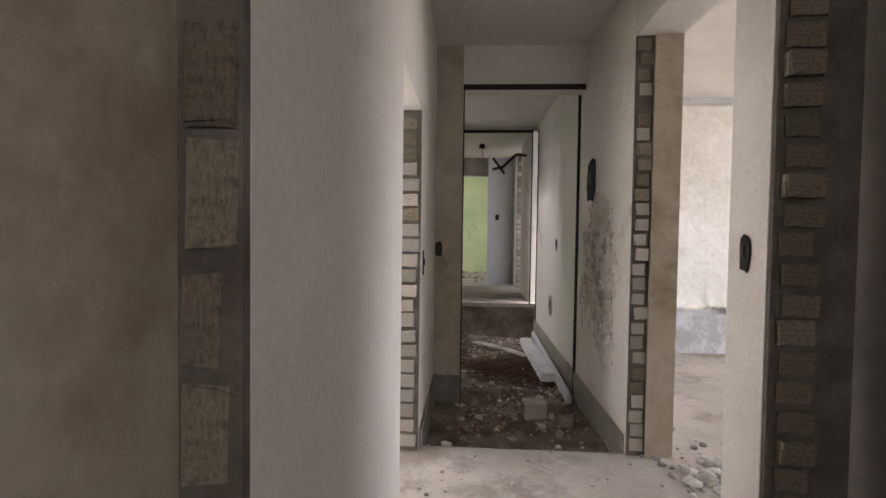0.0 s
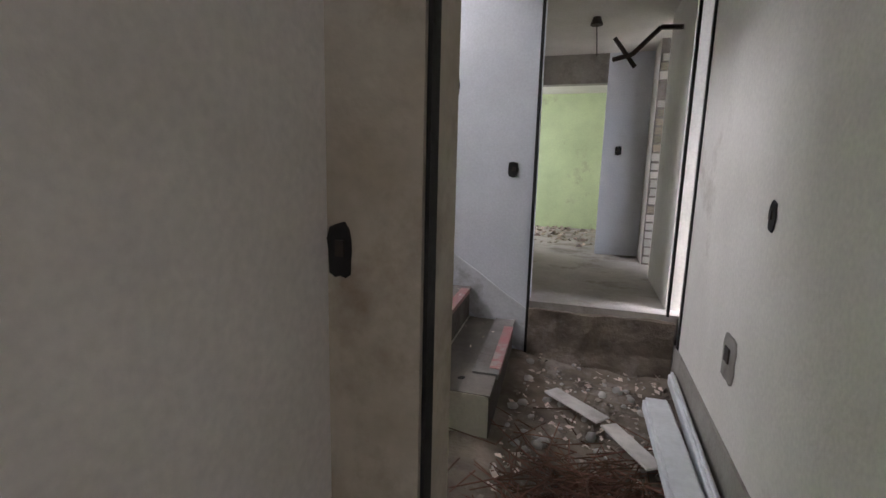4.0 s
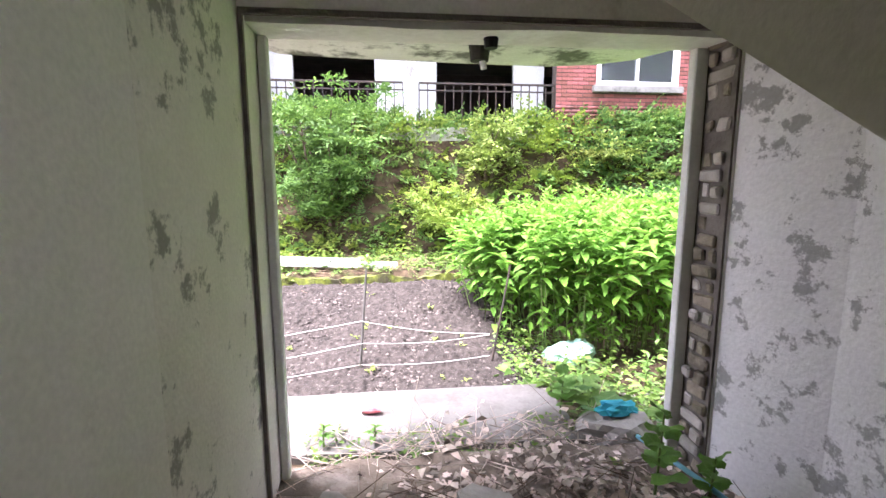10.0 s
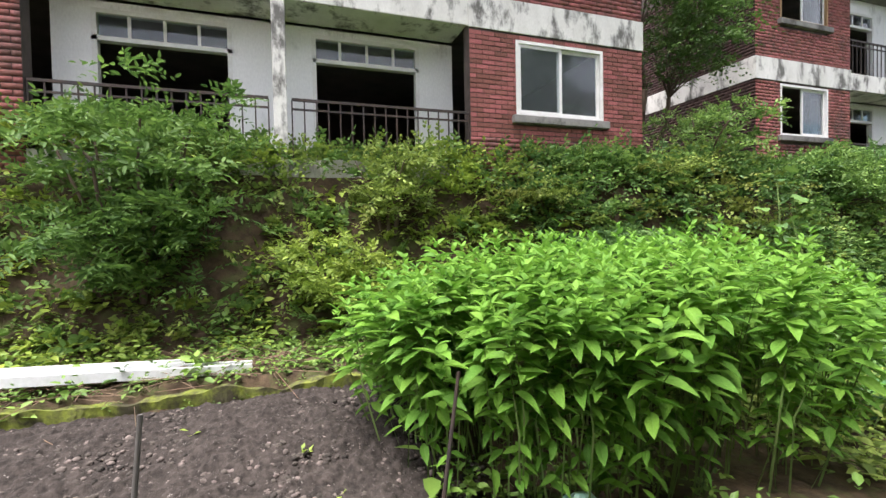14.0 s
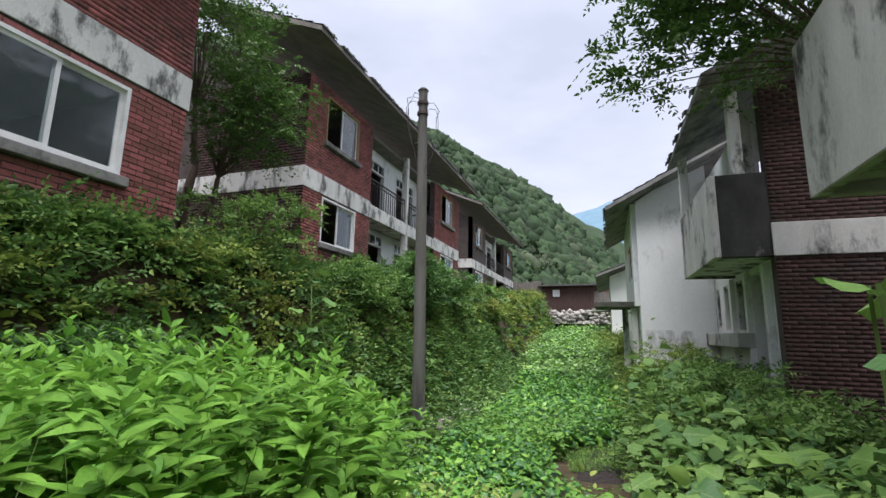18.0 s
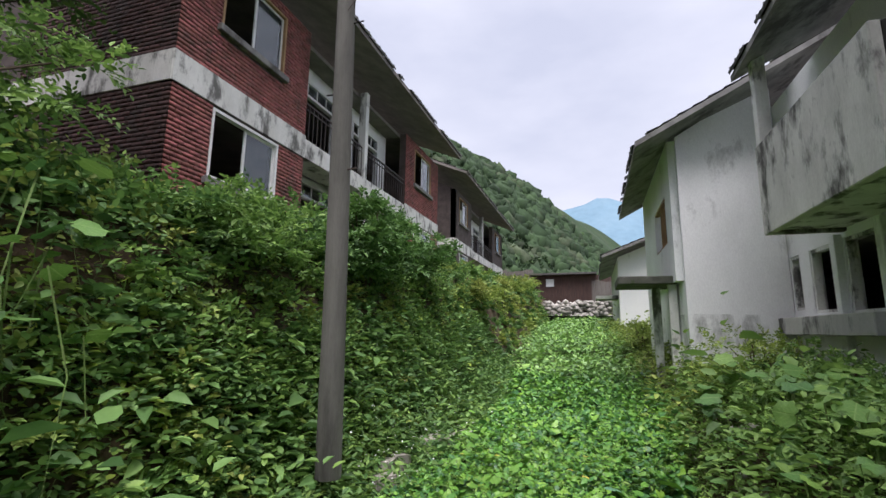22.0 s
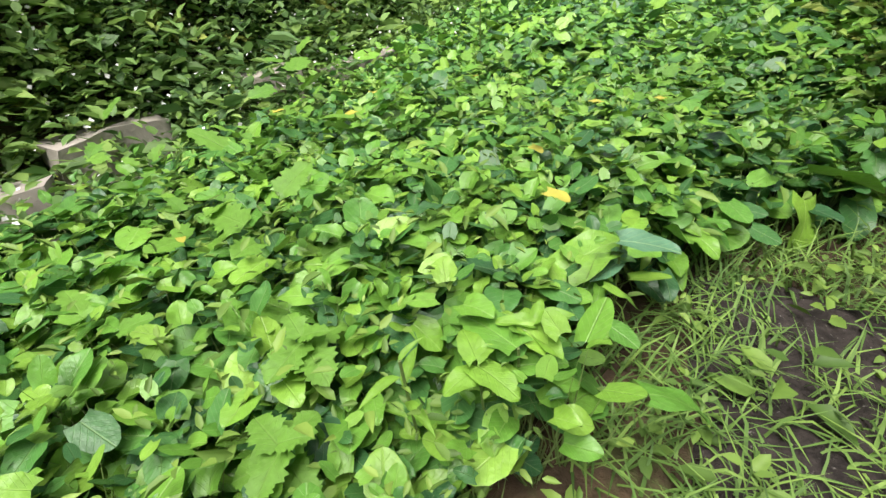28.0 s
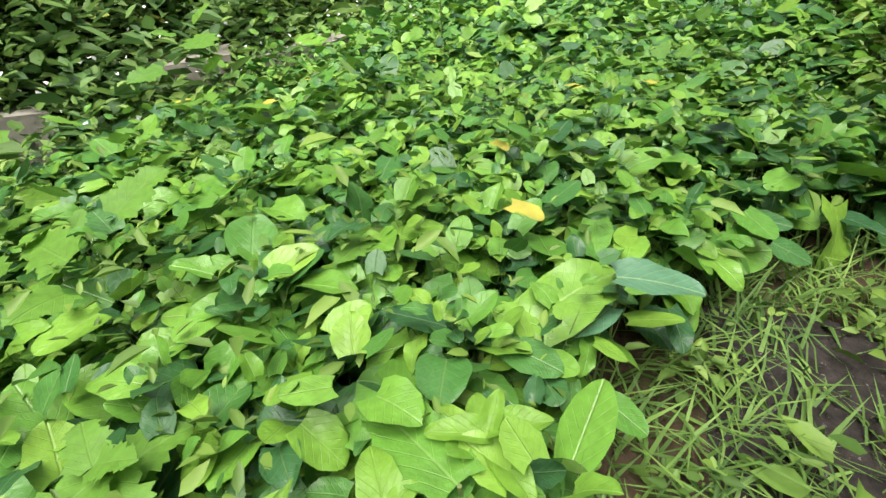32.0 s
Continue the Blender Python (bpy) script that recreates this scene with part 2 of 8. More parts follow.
M["stair_side"] = material("stair_side_cement", (0.60, 0.575, 0.49), (0.50, 0.475, 0.395), 2.0, 0.9, 0.4, 50, (0.28, 0.245, 0.19), 0.5, 1.2)
M["floor"] = material("dusty_floor", (0.50, 0.46, 0.42), (0.36, 0.33, 0.29), 1.6, 0.85, 0.4, 40, (0.17, 0.14, 0.11), 0.6, 1.8)
M["rubble"] = material("dirt_rubble", (0.25, 0.205, 0.16), (0.115, 0.092, 0.07), 5.0, 0.95, 1.0, 40, (0.38, 0.345, 0.3), 0.5, 3.0)
M["red_paint"] = material("worn_red_paint", (0.36, 0.15, 0.15), (0.32, 0.2, 0.185), 9.0, 0.85, 0.2, 60, (0.33, 0.3, 0.27), 0.9, 7.0)
M["brick_cem"] = material("cement_brick", (0.50, 0.47, 0.42), (0.38, 0.35, 0.30), 9.0, 0.95, 0.5, 70, obj_rand=0.2)
# darker brick tone; on the near left wall end it paints in shade
M["brick_dim"] = material("dark_cement_brick", (0.30, 0.265, 0.20), (0.19, 0.165, 0.12), 9.0, 0.95, 0.5, 70, (0.1, 0.085, 0.065), 0.6, 6.0, obj_rand=0.25)
M["mortar"] = material("dark_mortar", (0.20, 0.18, 0.155), (0.12, 0.105, 0.09), 8.0, 0.95, 0.6, 60)
M["brick_red"] = material("red_brick", (0.29, 0.105, 0.09), (0.18, 0.07, 0.062), 3.0, 0.9, 0.4, 60, (0.10, 0.065, 0.055), 0.65, 1.1, island=0.25)
# gable brick: the shade on these end walls is put into its dark colour
M["brick_shaded"] = material("shaded_dark_brick", (0.07, 0.036, 0.031), (0.042, 0.025, 0.022), 3.0, 0.95, 0.4, 60, (0.035, 0.03, 0.026), 0.7, 1.1, island=0.25)
M["brick_joint"] = material("brick_joint", (0.10, 0.08, 0.072), (0.055, 0.045, 0.04), 3.0, 0.95, 0.4, 60)
M["white_band"] = material("weathered_white_band", (0.70, 0.70, 0.66), (0.54, 0.54, 0.50), 1.5, 0.9, 0.4, 50, (0.08, 0.078, 0.07), 0.9, 2.2, stretch=(1, 1, 0.5), spot_lo=0.50, spot_hi=0.6)
M["mossy_concrete"] = material("mossy_dark_concrete", (0.12, 0.12, 0.10), (0.06, 0.062, 0.05), 2.5, 0.95, 0.6, 40, (0.05, 0.075, 0.025), 0.8, 3.0)
M["white_wall"] = material("weathered_white_render", (0.80, 0.81, 0.80), (0.72, 0.73, 0.715), 0.8, 0.9, 0.35, 40, (0.2, 0.198, 0.185), 0.7, 1.3, stretch=(1, 1, 0.5), spot_lo=0.57, spot_hi=0.72)
M["old_concrete"] = material("mouldy_concrete", (0.56, 0.555, 0.52), (0.42, 0.415, 0.385), 1.6, 0.95, 0.5, 40, (0.05, 0.048, 0.044), 0.92, 1.1, stretch=(1, 1, 0.45), spot_lo=0.50, spot_hi=0.6)
M["mould_black"] = material("black_mould_concrete", (0.055, 0.054, 0.05), (0.026, 0.0255, 0.023), 1.8, 0.95, 0.5, 40, (0.3, 0.295, 0.275), 0.5, 1.6, stretch=(1, 1, 0.5), spot_lo=0.6, spot_hi=0.66)
# eave underside shade is put into this stained grey; sills use it too
M["eave_grey"] = material("shaded_weathered_eave", (0.26, 0.255, 0.24), (0.15, 0.147, 0.138), 1.6, 0.95, 0.5, 40, (0.05, 0.048, 0.044), 0.8, 1.4, spot_lo=0.5, spot_hi=0.62)
M["white_foot"] = material("mouldy_white_render", (0.80, 0.81, 0.80), (0.72, 0.73, 0.715), 0.8, 0.9, 0.35, 40, (0.11, 0.108, 0.1), 0.85, 1.3, stretch=(1, 1, 0.5), spot_lo=0.47, spot_hi=0.66)
M["white_paint"] = material("white_window_paint", (0.74, 0.75, 0.73), (0.62, 0.62, 0.59), 3.0, 0.6, 0.15, 40)
M["wood_frame"] = material("weathered_wood", (0.38, 0.24, 0.12), (0.24, 0.15, 0.08), 3.0, 0.8, 0.4, 40, stretch=(6, 6, 1))
M["wood_grey"] = material("grey_boards", (0.22, 0.20, 0.18), (0.12, 0.11, 0.095), 3.0, 0.9, 0.5, 30, stretch=(5, 5, 0.6), island=0.25)
M["wood_dark"] = material("dark_boards", (0.10, 0.06, 0.05), (0.06, 0.04, 0.035), 3.0, 0.9, 0.5, 30, stretch=(5, 5, 0.6), island=0.2)
M["iron"] = material("black_painted_iron", (0.035, 0.033, 0.032), (0.07, 0.05, 0.04), 6.0, 0.6, 0.2, 60, metal=0.3)
M["rooftile"] = material("dark_roof_tile", (0.13, 0.125, 0.12), (0.07, 0.068, 0.066), 3.0, 0.9, 0.4, 30, (0.12, 0.13, 0.07), 0.5, 1.0, island=0.2)
# shade of rooms and eaves is put into this dark plaster colour
M["shade_dark"] = material("shade_toned_plaster", (0.22, 0.2, 0.18), (0.14, 0.13, 0.115), 2.0, 0.95, 0.2, 30)
M["soil"] = material("garden_soil", (0.052, 0.043, 0.037), (0.015, 0.0122, 0.01), 17.0, 0.95, 1.0, 90, (0.24, 0.22, 0.20), 0.7, 42.0, spot_lo=0.62, spot_hi=0.66)
M["clod"] = material("dry_soil_clod", (0.135, 0.115, 0.10), (0.04, 0.034, 0.029), 20.0, 0.95, 0.6, 80, island=0.75)
M["bank_soil"] = material("mossy_ground", (0.085, 0.058, 0.033), (0.036, 0.025, 0.014), 9.0, 0.95, 1.0, 40, (0.07, 0.085, 0.026), 0.75, 3.4, spot_lo=0.5, spot_hi=0.6)
M["bark"] = material("bark", (0.12, 0.09, 0.065), (0.07, 0.05, 0.035), 8.0, 0.95, 0.7, 40, stretch=(1, 1, 0.3))
M["pole"] = material("grey_pole_concrete", (0.14, 0.134, 0.12), (0.078, 0.075, 0.067), 1.5, 0.9, 0.4, 40, (0.04, 0.038, 0.034), 0.7, 1.0, stretch=(2, 2, 0.4))
M["stone"] = material("field_stone", (0.38, 0.36, 0.32), (0.24, 0.225, 0.2), 3.0, 0.95, 0.6, 25, (0.12, 0.14, 0.08), 0.5, 2.0, island=0.3)
M["slab"] = material("concrete_apron", (0.23, 0.217, 0.20), (0.15, 0.14, 0.127), 2.0, 0.95, 0.5, 40, (0.12, 0.10, 0.085), 0.6, 1.6)
M["kerb"] = material("pale_kerb_concrete", (0.33, 0.305, 0.26), (0.21, 0.195, 0.165), 5.0, 0.95, 0.5, 40, (0.10, 0.11, 0.06), 0.7, 3.0)
M["tile_white"] = material("white_wall_tile", (0.80, 0.81, 0.84), (0.74, 0.75, 0.78), 3.0, 0.25, 0.0, 40, obj_rand=0.04, spec=0.5)
M["debris"] = material("dry_debris", (0.62, 0.53, 0.45), (0.28, 0.225, 0.18), 3.0, 0.95, 0.3, 30, island=0.6)
M["chips"] = material("plaster_chips", (0.52, 0.5, 0.46), (0.32, 0.3, 0.27), 4.0, 0.95, 0.3, 30, island=0.4)
M["black"] = material("black_void_box", (0.015, 0.014, 0.013), (0.03, 0.028, 0.025), 10.0, 0.8, 0.2, 40)
M["pvc"] = material("pale_pvc", (0.74, 0.76, 0.78), (0.62, 0.64, 0.64), 4.0, 0.5, 0.1, 30)
M["pipe_blue"] = material("blue_hose", (0.16, 0.42, 0.50), (0.12, 0.34, 0.42), 4.0, 0.5, 0.05, 30)
M["bag"] = material("green_plastic_bag", (0.42, 0.66, 0.55), (0.34, 0.56, 0.47), 4.0, 0.35, 0.4, 20)
M["cloth_teal"] = material("teal_cloth", (0.03, 0.36, 0.42), (0.02, 0.26, 0.33), 6.0, 0.8, 0.4, 30)
M["red_can"] = material("crushed_red_can", (0.45, 0.05, 0.07), (0.5, 0.3, 0.3), 14.0, 0.4, 0.2, 40)
M["string"] = material("white_string", (0.75, 0.74, 0.70), (0.68, 0.66, 0.6), 8.0, 0.9, 0.0, 40)
M["moss"] = material("moss_ledge", (0.22, 0.27, 0.04), (0.06, 0.055, 0.03), 9.0, 0.95, 1.0, 40, (0.05, 0.042, 0.03), 0.85, 3.0, spot_lo=0.48, spot_hi=0.58)

M["leaf_field"] = leaf_material("broad_leaf", ((0.028, 0.10, 0.036), (0.06, 0.185, 0.04), (0.10, 0.265, 0.036), (0.145, 0.325, 0.04), (0.21, 0.395, 0.05)), rough=0.36, trans=0.16, spec=0.4, veins=0.2)
M["leaf_mugwort"] = leaf_material("mugwort_leaf", ((0.105, 0.25, 0.036), (0.15, 0.32, 0.042)), 0.55, 0.3, 0.12, 0.3)
M["leaf_young"] = leaf_material("young_leaf", ((0.15, 0.33, 0.035), (0.2, 0.39, 0.045)), 0.45, 0.3, 0.12, 0.4)
M["leaf_blue"] = leaf_material("blue_green_leaf", ((0.09, 0.22, 0.13), (0.1, 0.24, 0.12)), 0.5, 0.2, 0.4, 0.4)
M["leaf_bush"] = material("small_weed_leaf", (0.165, 0.275, 0.05), (0.10, 0.195, 0.035), 1.5, 0.5, 0.0, 60, island=0.4, trans=0.2)
M["leaf_bank"] = material("shrub_leaf", (0.25, 0.335, 0.07), (0.16, 0.24, 0.055), 0.7, 0.6, 0.0, 30, (0.31, 0.32, 0.08), 0.6, 0.45, island=0.45, trans=0.33)
M["leaf_lane"] = material("lane_weed_leaf", (0.175, 0.30, 0.068), (0.105, 0.20, 0.048), 0.9, 0.55, 0.0, 30, island=0.5, trans=0.35)
M["leaf_lane_dark"] = material("dark_lane_leaf", (0.125, 0.24, 0.062), (0.072, 0.155, 0.044), 0.9, 0.55, 0.0, 30, island=0.5, trans=0.3)
M["leaf_yellow"] = material("yellow_green_leaf", (0.28, 0.38, 0.06), (0.19, 0.29, 0.05), 0.9, 0.55, 0.0, 30, island=0.4, trans=0.33)
M["leaf_shrub"] = material("dark_shrub_leaf", (0.16, 0.275, 0.065), (0.10, 0.20, 0.05), 0.9, 0.6, 0.0, 30, island=0.45, trans=0.33)
M["leaf_vine"] = leaf_material("young_vine_leaf", ((0.10, 0.24, 0.05), (0.15, 0.31, 0.06)), 0.55, 0.35, 0.2, 0.3)
M["leaf_squash"] = leaf_material("squash_leaf", ((0.055, 0.14, 0.036), (0.095, 0.20, 0.042), (0.15, 0.27, 0.052)), 0.55, 0.2, 0.3, 0.35)
M["leaf_feather"] = material("feathery_shrub_leaf", (0.13, 0.24, 0.05), (0.08, 0.17, 0.038), 0.9, 0.6, 0.0, 30, island=0.4, trans=0.35)
M["leaf_tree"] = material("tree_leaf", (0.10, 0.19, 0.04), (0.06, 0.13, 0.03), 1.0, 0.55, 0.0, 30, island=0.4, trans=0.2)
M["leaf_grass"] = material("grass_blade", (0.18, 0.31, 0.065), (0.10, 0.2, 0.042), 2.0, 0.6, 0.0, 30, island=0.4, trans=0.2)
M["forest"] = material("forest_crown", (0.03, 0.058, 0.022), (0.016, 0.034, 0.014), 0.12, 0.95, 1.0, 2.2, (0.06, 0.075, 0.042), 0.7, 0.06, island=0.35)
M["leaf_forest"] = material("forest_leaf", (0.045, 0.085, 0.028), (0.02, 0.045, 0.016), 0.15, 0.9, 0.0, 2.0, (0.065, 0.09, 0.035), 0.6, 0.08, island=0.5)
# distance haze is put into the mountain's pale blue
M["mountain"] = material("haze_tinted_mountain", (0.17, 0.26, 0.32), (0.14, 0.225, 0.285), 0.01, 1.0, 0.0, 0.05, spec=0.0)
M["leaf_herb"] = leaf_material("tall_herb_leaf_blade", ((0.09, 0.225, 0.03), (0.135, 0.30, 0.036), (0.18, 0.36, 0.048)), 0.6, 0.34, 0.2, 0.2)
M["leaf_withered"] = material("withered_leaf", (0.50, 0.46, 0.07), (0.36, 0.34, 0.06), 30.0, 0.6, 0.2, 60, trans=0.2)
M["brick_piece"] = material("red_brick_piece", (0.31, 0.115, 0.098), (0.21, 0.08, 0.07), 5.0, 0.9, 0.5, 60, (0.10, 0.065, 0.055), 0.5, 3.0, obj_rand=0.34)
M["plaster_flake"] = material("flaking_mouldy_plaster", (0.76, 0.725, 0.66), (0.65, 0.615, 0.55), 1.6, 0.8, 0.4, 60, (0.20, 0.19, 0.17), 0.8, 4.5, spot_lo=0.56, spot_hi=0.61)
M["plaster_blister"] = material("blistered_grey_plaster", (0.70, 0.65, 0.575), (0.50, 0.44, 0.375), 11.0, 0.9, 1.0, 50, (0.2, 0.165, 0.135), 0.65, 9.0, spot_lo=0.5, spot_hi=0.58)
M["stem"] = material("green_stem", (0.13, 0.22, 0.055), (0.12, 0.16, 0.05), 5.0, 0.7, 0.0, 30)
M["twig"] = material("dry_twig", (0.20, 0.14, 0.09), (0.12, 0.08, 0.055), 5.0, 0.9, 0.0, 30, island=0.4)

M["twig_red"] = material("reddish_twig", (0.21, 0.115, 0.075), (0.12, 0.065, 0.045), 5.0, 0.9, 0.0, 30, island=0.4)


def glass(name, tint=(0.62, 0.7, 0.72)):
    m = bpy.data.materials.new(name)
    m.use_nodes = True
    b = m.node_tree.nodes["Principled BSDF"]
    b.inputs["Base Color"].default_value = (*tint, 1)
    b.inputs["Roughness"].default_value = 0.04
    b.inputs["Transmission Weight"].default_value = 0.96
    b.inputs["IOR"].default_value = 1.5
    return m


M["glass"] = glass("dusty_glass")


# ---------- geometry helpers ----------
BASE = {}


def box(bm, x0, x1, y0, y1, z0, z1):
    v = [bm.verts.new(p) for p in ((x0, y0, z0), (x1, y0, z0), (x1, y1, z0), (x0, y1, z0), (x0, y0, z1), (x1, y0, z1), (x1, y1, z1), (x0, y1, z1))]
    for f in ((0, 3, 2, 1), (4, 5, 6, 7), (0, 1, 5, 4), (1, 2, 6, 5), (2, 3, 7, 6), (3, 0, 4, 7)):
        bm.faces.new([v[i] for i in f])
    return v


def tube(bm, a, b, r0, r1=None, n=8, cap=True):
    """A round bar from a to b."""
    a, b = Vector(a), Vector(b)
    r1 = r0 if r1 is None else r1
    d = (b - a).normalized()
    s = d.orthogonal().normalized()
    u = d.cross(s)
    ra = [bm.verts.new(a + r0 * (math.cos(i * math.tau / n) * s + math.sin(i * math.tau / n) * u)) for i in range(n)]
    rb = [bm.verts.new(b + r1 * (math.cos(i * math.tau / n) * s + math.sin(i * math.tau / n) * u)) for i in range(n)]
    for i in range(n):
        bm.faces.new((ra[i], ra[(i + 1) % n], rb[(i + 1) % n], rb[i]))
    if cap:
        bm.faces.new(ra[::-1])
        bm.faces.new(rb)


def bar(bm, points, r, n=6):
    for a, b in zip(points, points[1:]):
        tube(bm, a, b, r, r, n)


def soften(bm, width=0.01):
    bmesh.ops.remove_doubles(bm, verts=bm.verts, dist=1e-5)
    bmesh.ops.bevel(bm, geom=list(bm.edges), offset=width, segments=1, affect='EDGES', clamp_overlap=True)


def rough_up(bm, amount, scale=3.0, seed=0.0, axes=(1, 1, 1)):
    for v in bm.verts:
        n = noise.noise_vector(Vector(v.co) * scale + Vector((seed, seed, seed)))
        v.co += Vector((n.x * axes[0], n.y * axes[1], n.z * axes[2])) * amount


def thing(name, at, label, category, group="", kind=""):
    ob = new(name)
    ob.empty_display_size = 0.1
    ob.location = at
    BASE[ob.name] = Vector(at)
    return tagged(ob, label, category, group, kind)


def part(name, bm, material_, parent=None, label="", shade=False):
    """Links a bmesh, given in world metres, as one mesh object under a thing or a part."""
    base = BASE.get(parent.name, Vector((0, 0, 0))) if parent is not None else Vector((0, 0, 0))
    if base.length:
        bmesh.ops.translate(bm, verts=bm.verts, vec=-base)
    me = bpy.data.meshes.new(name)
    bm.normal_update()
    bm.to_mesh(me)
    bm.free()
    if shade:
        me.shade_smooth()
    me.materials.append(material_)
    ob = new(name, me)
    if parent is not None:
        ob.parent = parent
    BASE[ob.name] = base
    if label:
        tagged(ob, label)
    return ob


def solid(name, bm, material_, label, category, kind="", group=""):
    """A thing of one mesh, in world metres."""
    return tagged(part(name, bm, material_), label, category, group, kind)


def from_arrays(name, verts, faces, material_, parent=None, smooth=False):
    """A mesh object from numpy arrays; verts n x 3 in world metres, faces m x 3 or m x 4."""
    base = BASE.get(parent.name, Vector((0, 0, 0))) if parent is not None else Vector((0, 0, 0))
    verts = np.asarray(verts, np.float32) - np.array(base, np.float32)
    k = faces.shape[1]
    me = bpy.data.meshes.new(name)
    me.vertices.add(len(verts))
    me.vertices.foreach_set("co", verts.ravel())
    me.loops.add(faces.size)
    me.loops.foreach_set("vertex_index", faces.ravel().astype(np.int32))
    me.polygons.add(len(faces))
    me.polygons.foreach_set("loop_start", np.arange(0, faces.size, k, dtype=np.int32))
    me.polygons.foreach_set("loop_total", np.full(len(faces), k, np.int32))
    me.update(calc_edges=True)
    if smooth:
        me.shade_smooth()
    me.materials.append(material_)
    ob = new(name, me)
    if parent is not None:
        ob.parent = parent
    BASE[ob.name] = base
    return ob


def wall_boxes(bm, axis, p0, p1, a0, a1, z0, z1, holes=()):
    """A wall across axis ('x' or 'y') from p0 to p1, along the other from a0 to a1, with through-going holes (a, b, low, high)."""
    aa = sorted({a0, a1, *[min(max(h[0], a0), a1) for h in holes], *[min(max(h[1], a0), a1) for h in holes]})
    for a, b in zip(aa, aa[1:]):
        mid = (a + b) / 2
        spans = sorted((h[2], h[3]) for h in holes if h[0] < mid < h[1])
        low = z0
        for s, e in [*spans, (z1, z1)]:
            if s - low > 1e-4:
                if axis == 'x':
                    box(bm, p0, p1, a, b, low, s)
                else:
                    box(bm, a, b, p0, p1, low, s)
            low = max(low, e)
    bmesh.ops.remove_doubles(bm, verts=bm.verts, dist=1e-5)


def structure_wall(name, material_, label, *args, **kw):
    bm = bmesh.new()
    wall_boxes(bm, *args, **kw)
    return solid(name, bm, material_, label, "wall", "structure")


def smooth_step(a, b, x):
    t = np.clip((np.asarray(x, float) - a) / (b - a), 0, 1)
    return t * t * (3 - 2 * t)


def wave(x, y, s, seed):
    """Smooth value noise from a few sines, vectorised."""
    r = np.random.RandomState(seed)
    out = 0
    for k in range(5):
        a, p, f = r.uniform(0, 6.28), r.uniform(0, 6.28), s * (0.6 + 0.5 * k)
        out = out + np.sin((x * math.cos(a) + y * math.sin(a)) * f + p) / (1 + 0.6 * k)
    return out / 2.5


def ground_z(x, y):
    """Height of the ground outside."""
    x, y = np.asarray(x, float), np.asarray(y, float)
    mid = -0.72 - 0.35 * smooth_step(8.5, 14.5, y) + 1.9 * smooth_step(19.5, 36, y) + 1.6 * smooth_step(34, 60, y)
    rightside = np.maximum(mid, -0.38 + 0.4 * smooth_step(12, 20, y) + 1.3 * smooth_step(24, 38, y))
    z = mid + 0.5 * smooth_step(-6.3, -8.6, x) * smooth_step(8.0, 6.5, y)
    z = z + (rightside - z) * np.where(y < 7.0, smooth_step(-5.72, -5.58, x), smooth_step(-5.4, -4.5, x))
    terr = np.maximum(mid, -0.05 - 0.3 * smooth_step(6, 9, y) + 0.1 * smooth_step(12.5, 15, y))
    z = z + (terr - z) * np.where(y < 11.5, smooth_step(-8.6, -8.8, x), smooth_step(-8.5, -9.7, x))
    top = 2.1 + 1.0 * smooth_step(14, 30, y) + 1.1 * smooth_step(30, 50, y)
    foot = -9.7 + 0.7 * smooth_step(8, 14, y)
    bank = smooth_step(0, 1, (foot - x) / (1.75 + 0.0 * y))
    z = z + (np.maximum(top, z) - z) * bank
    return z + 0.05 * wave(x, y, 2.1, 3) * smooth_step(-4.6, -5.5, x) * (1 + 2 * bank * (1 - bank))

# ---------- inside the house: walls, floors, ceilings ----------
CEIL = 2.50
structure_wall("wall_right", M["plaster"], "grimy cream plaster hall wall", 'x', 0.62, 0.84, 4.95, 7.13, -0.4, CEIL)
structure_wall("wall_right_damp", M["plaster_dirty"], "corridor wall with brown damp stains and blistered paint", 'x', 0.62, 0.84, 3.845, 4.95, -0.4, CEIL)
structure_wall("wall_right_pier", M["plaster"], "short plaster pier between two door openings", 'x', 0.62, 0.84, 2.785, 2.97, -0.4, CEIL)
structure_wall("wall_right_header", M["plaster"], "plaster wall over the room openings", 'x', 0.62, 0.84, 2.97, 3.845, 2.17, CEIL)
structure_wall("wall_right_near", M["shade_dark"], "rough plaster wall beside a doorway, toned dark for shade", 'x', 0.92, 1.1, -1.2, 2.9, -0.4, CEIL)
structure_wall("wall_left", M["plaster"], "smooth cream plaster corridor wall", 'x', -0.6, -0.42, 2.0, 4.745, -0.4, CEIL, [(3.155, 3.80, 0.0, 1.80)])
structure_wall("wall_left_near", M["plaster_brown"], "brown stained plaster wall by the corridor", 'x', -0.78, -0.495, -1.2, 1.985, -0.4, CEIL)
structure_wall("wall_behind", M["plaster"], "plain plaster wall closing the corridor", 'y', -1.4, -1.2, -0.8, 1.2, -0.4, CEIL)
structure_wall("wall_stub", M["plaster_brown"], "brown stained plaster stub beside the hall opening", 'y', 4.745, 4.95, -0.6, -0.235, -0.4, CEIL)
structure_wall("wall_hall_header", M["plaster"], "plaster header over the hall opening", 'y', 4.745, 4.95, -0.235, 0.62, 2.22, CEIL)
structure_wall("wall_hall_south", M["plaster"], "cream plaster hall wall with flaking black mould", 'y', 4.66, 4.78, -3.45, -0.602, -0.5, 5.2)
structure_wall("wall_hall_south_mould", M["plaster_flake"], "cream plaster wall with flaking black mould by the entrance", 'y', 4.66, 4.78, -4.29, -3.45, -0.5, 5.2)
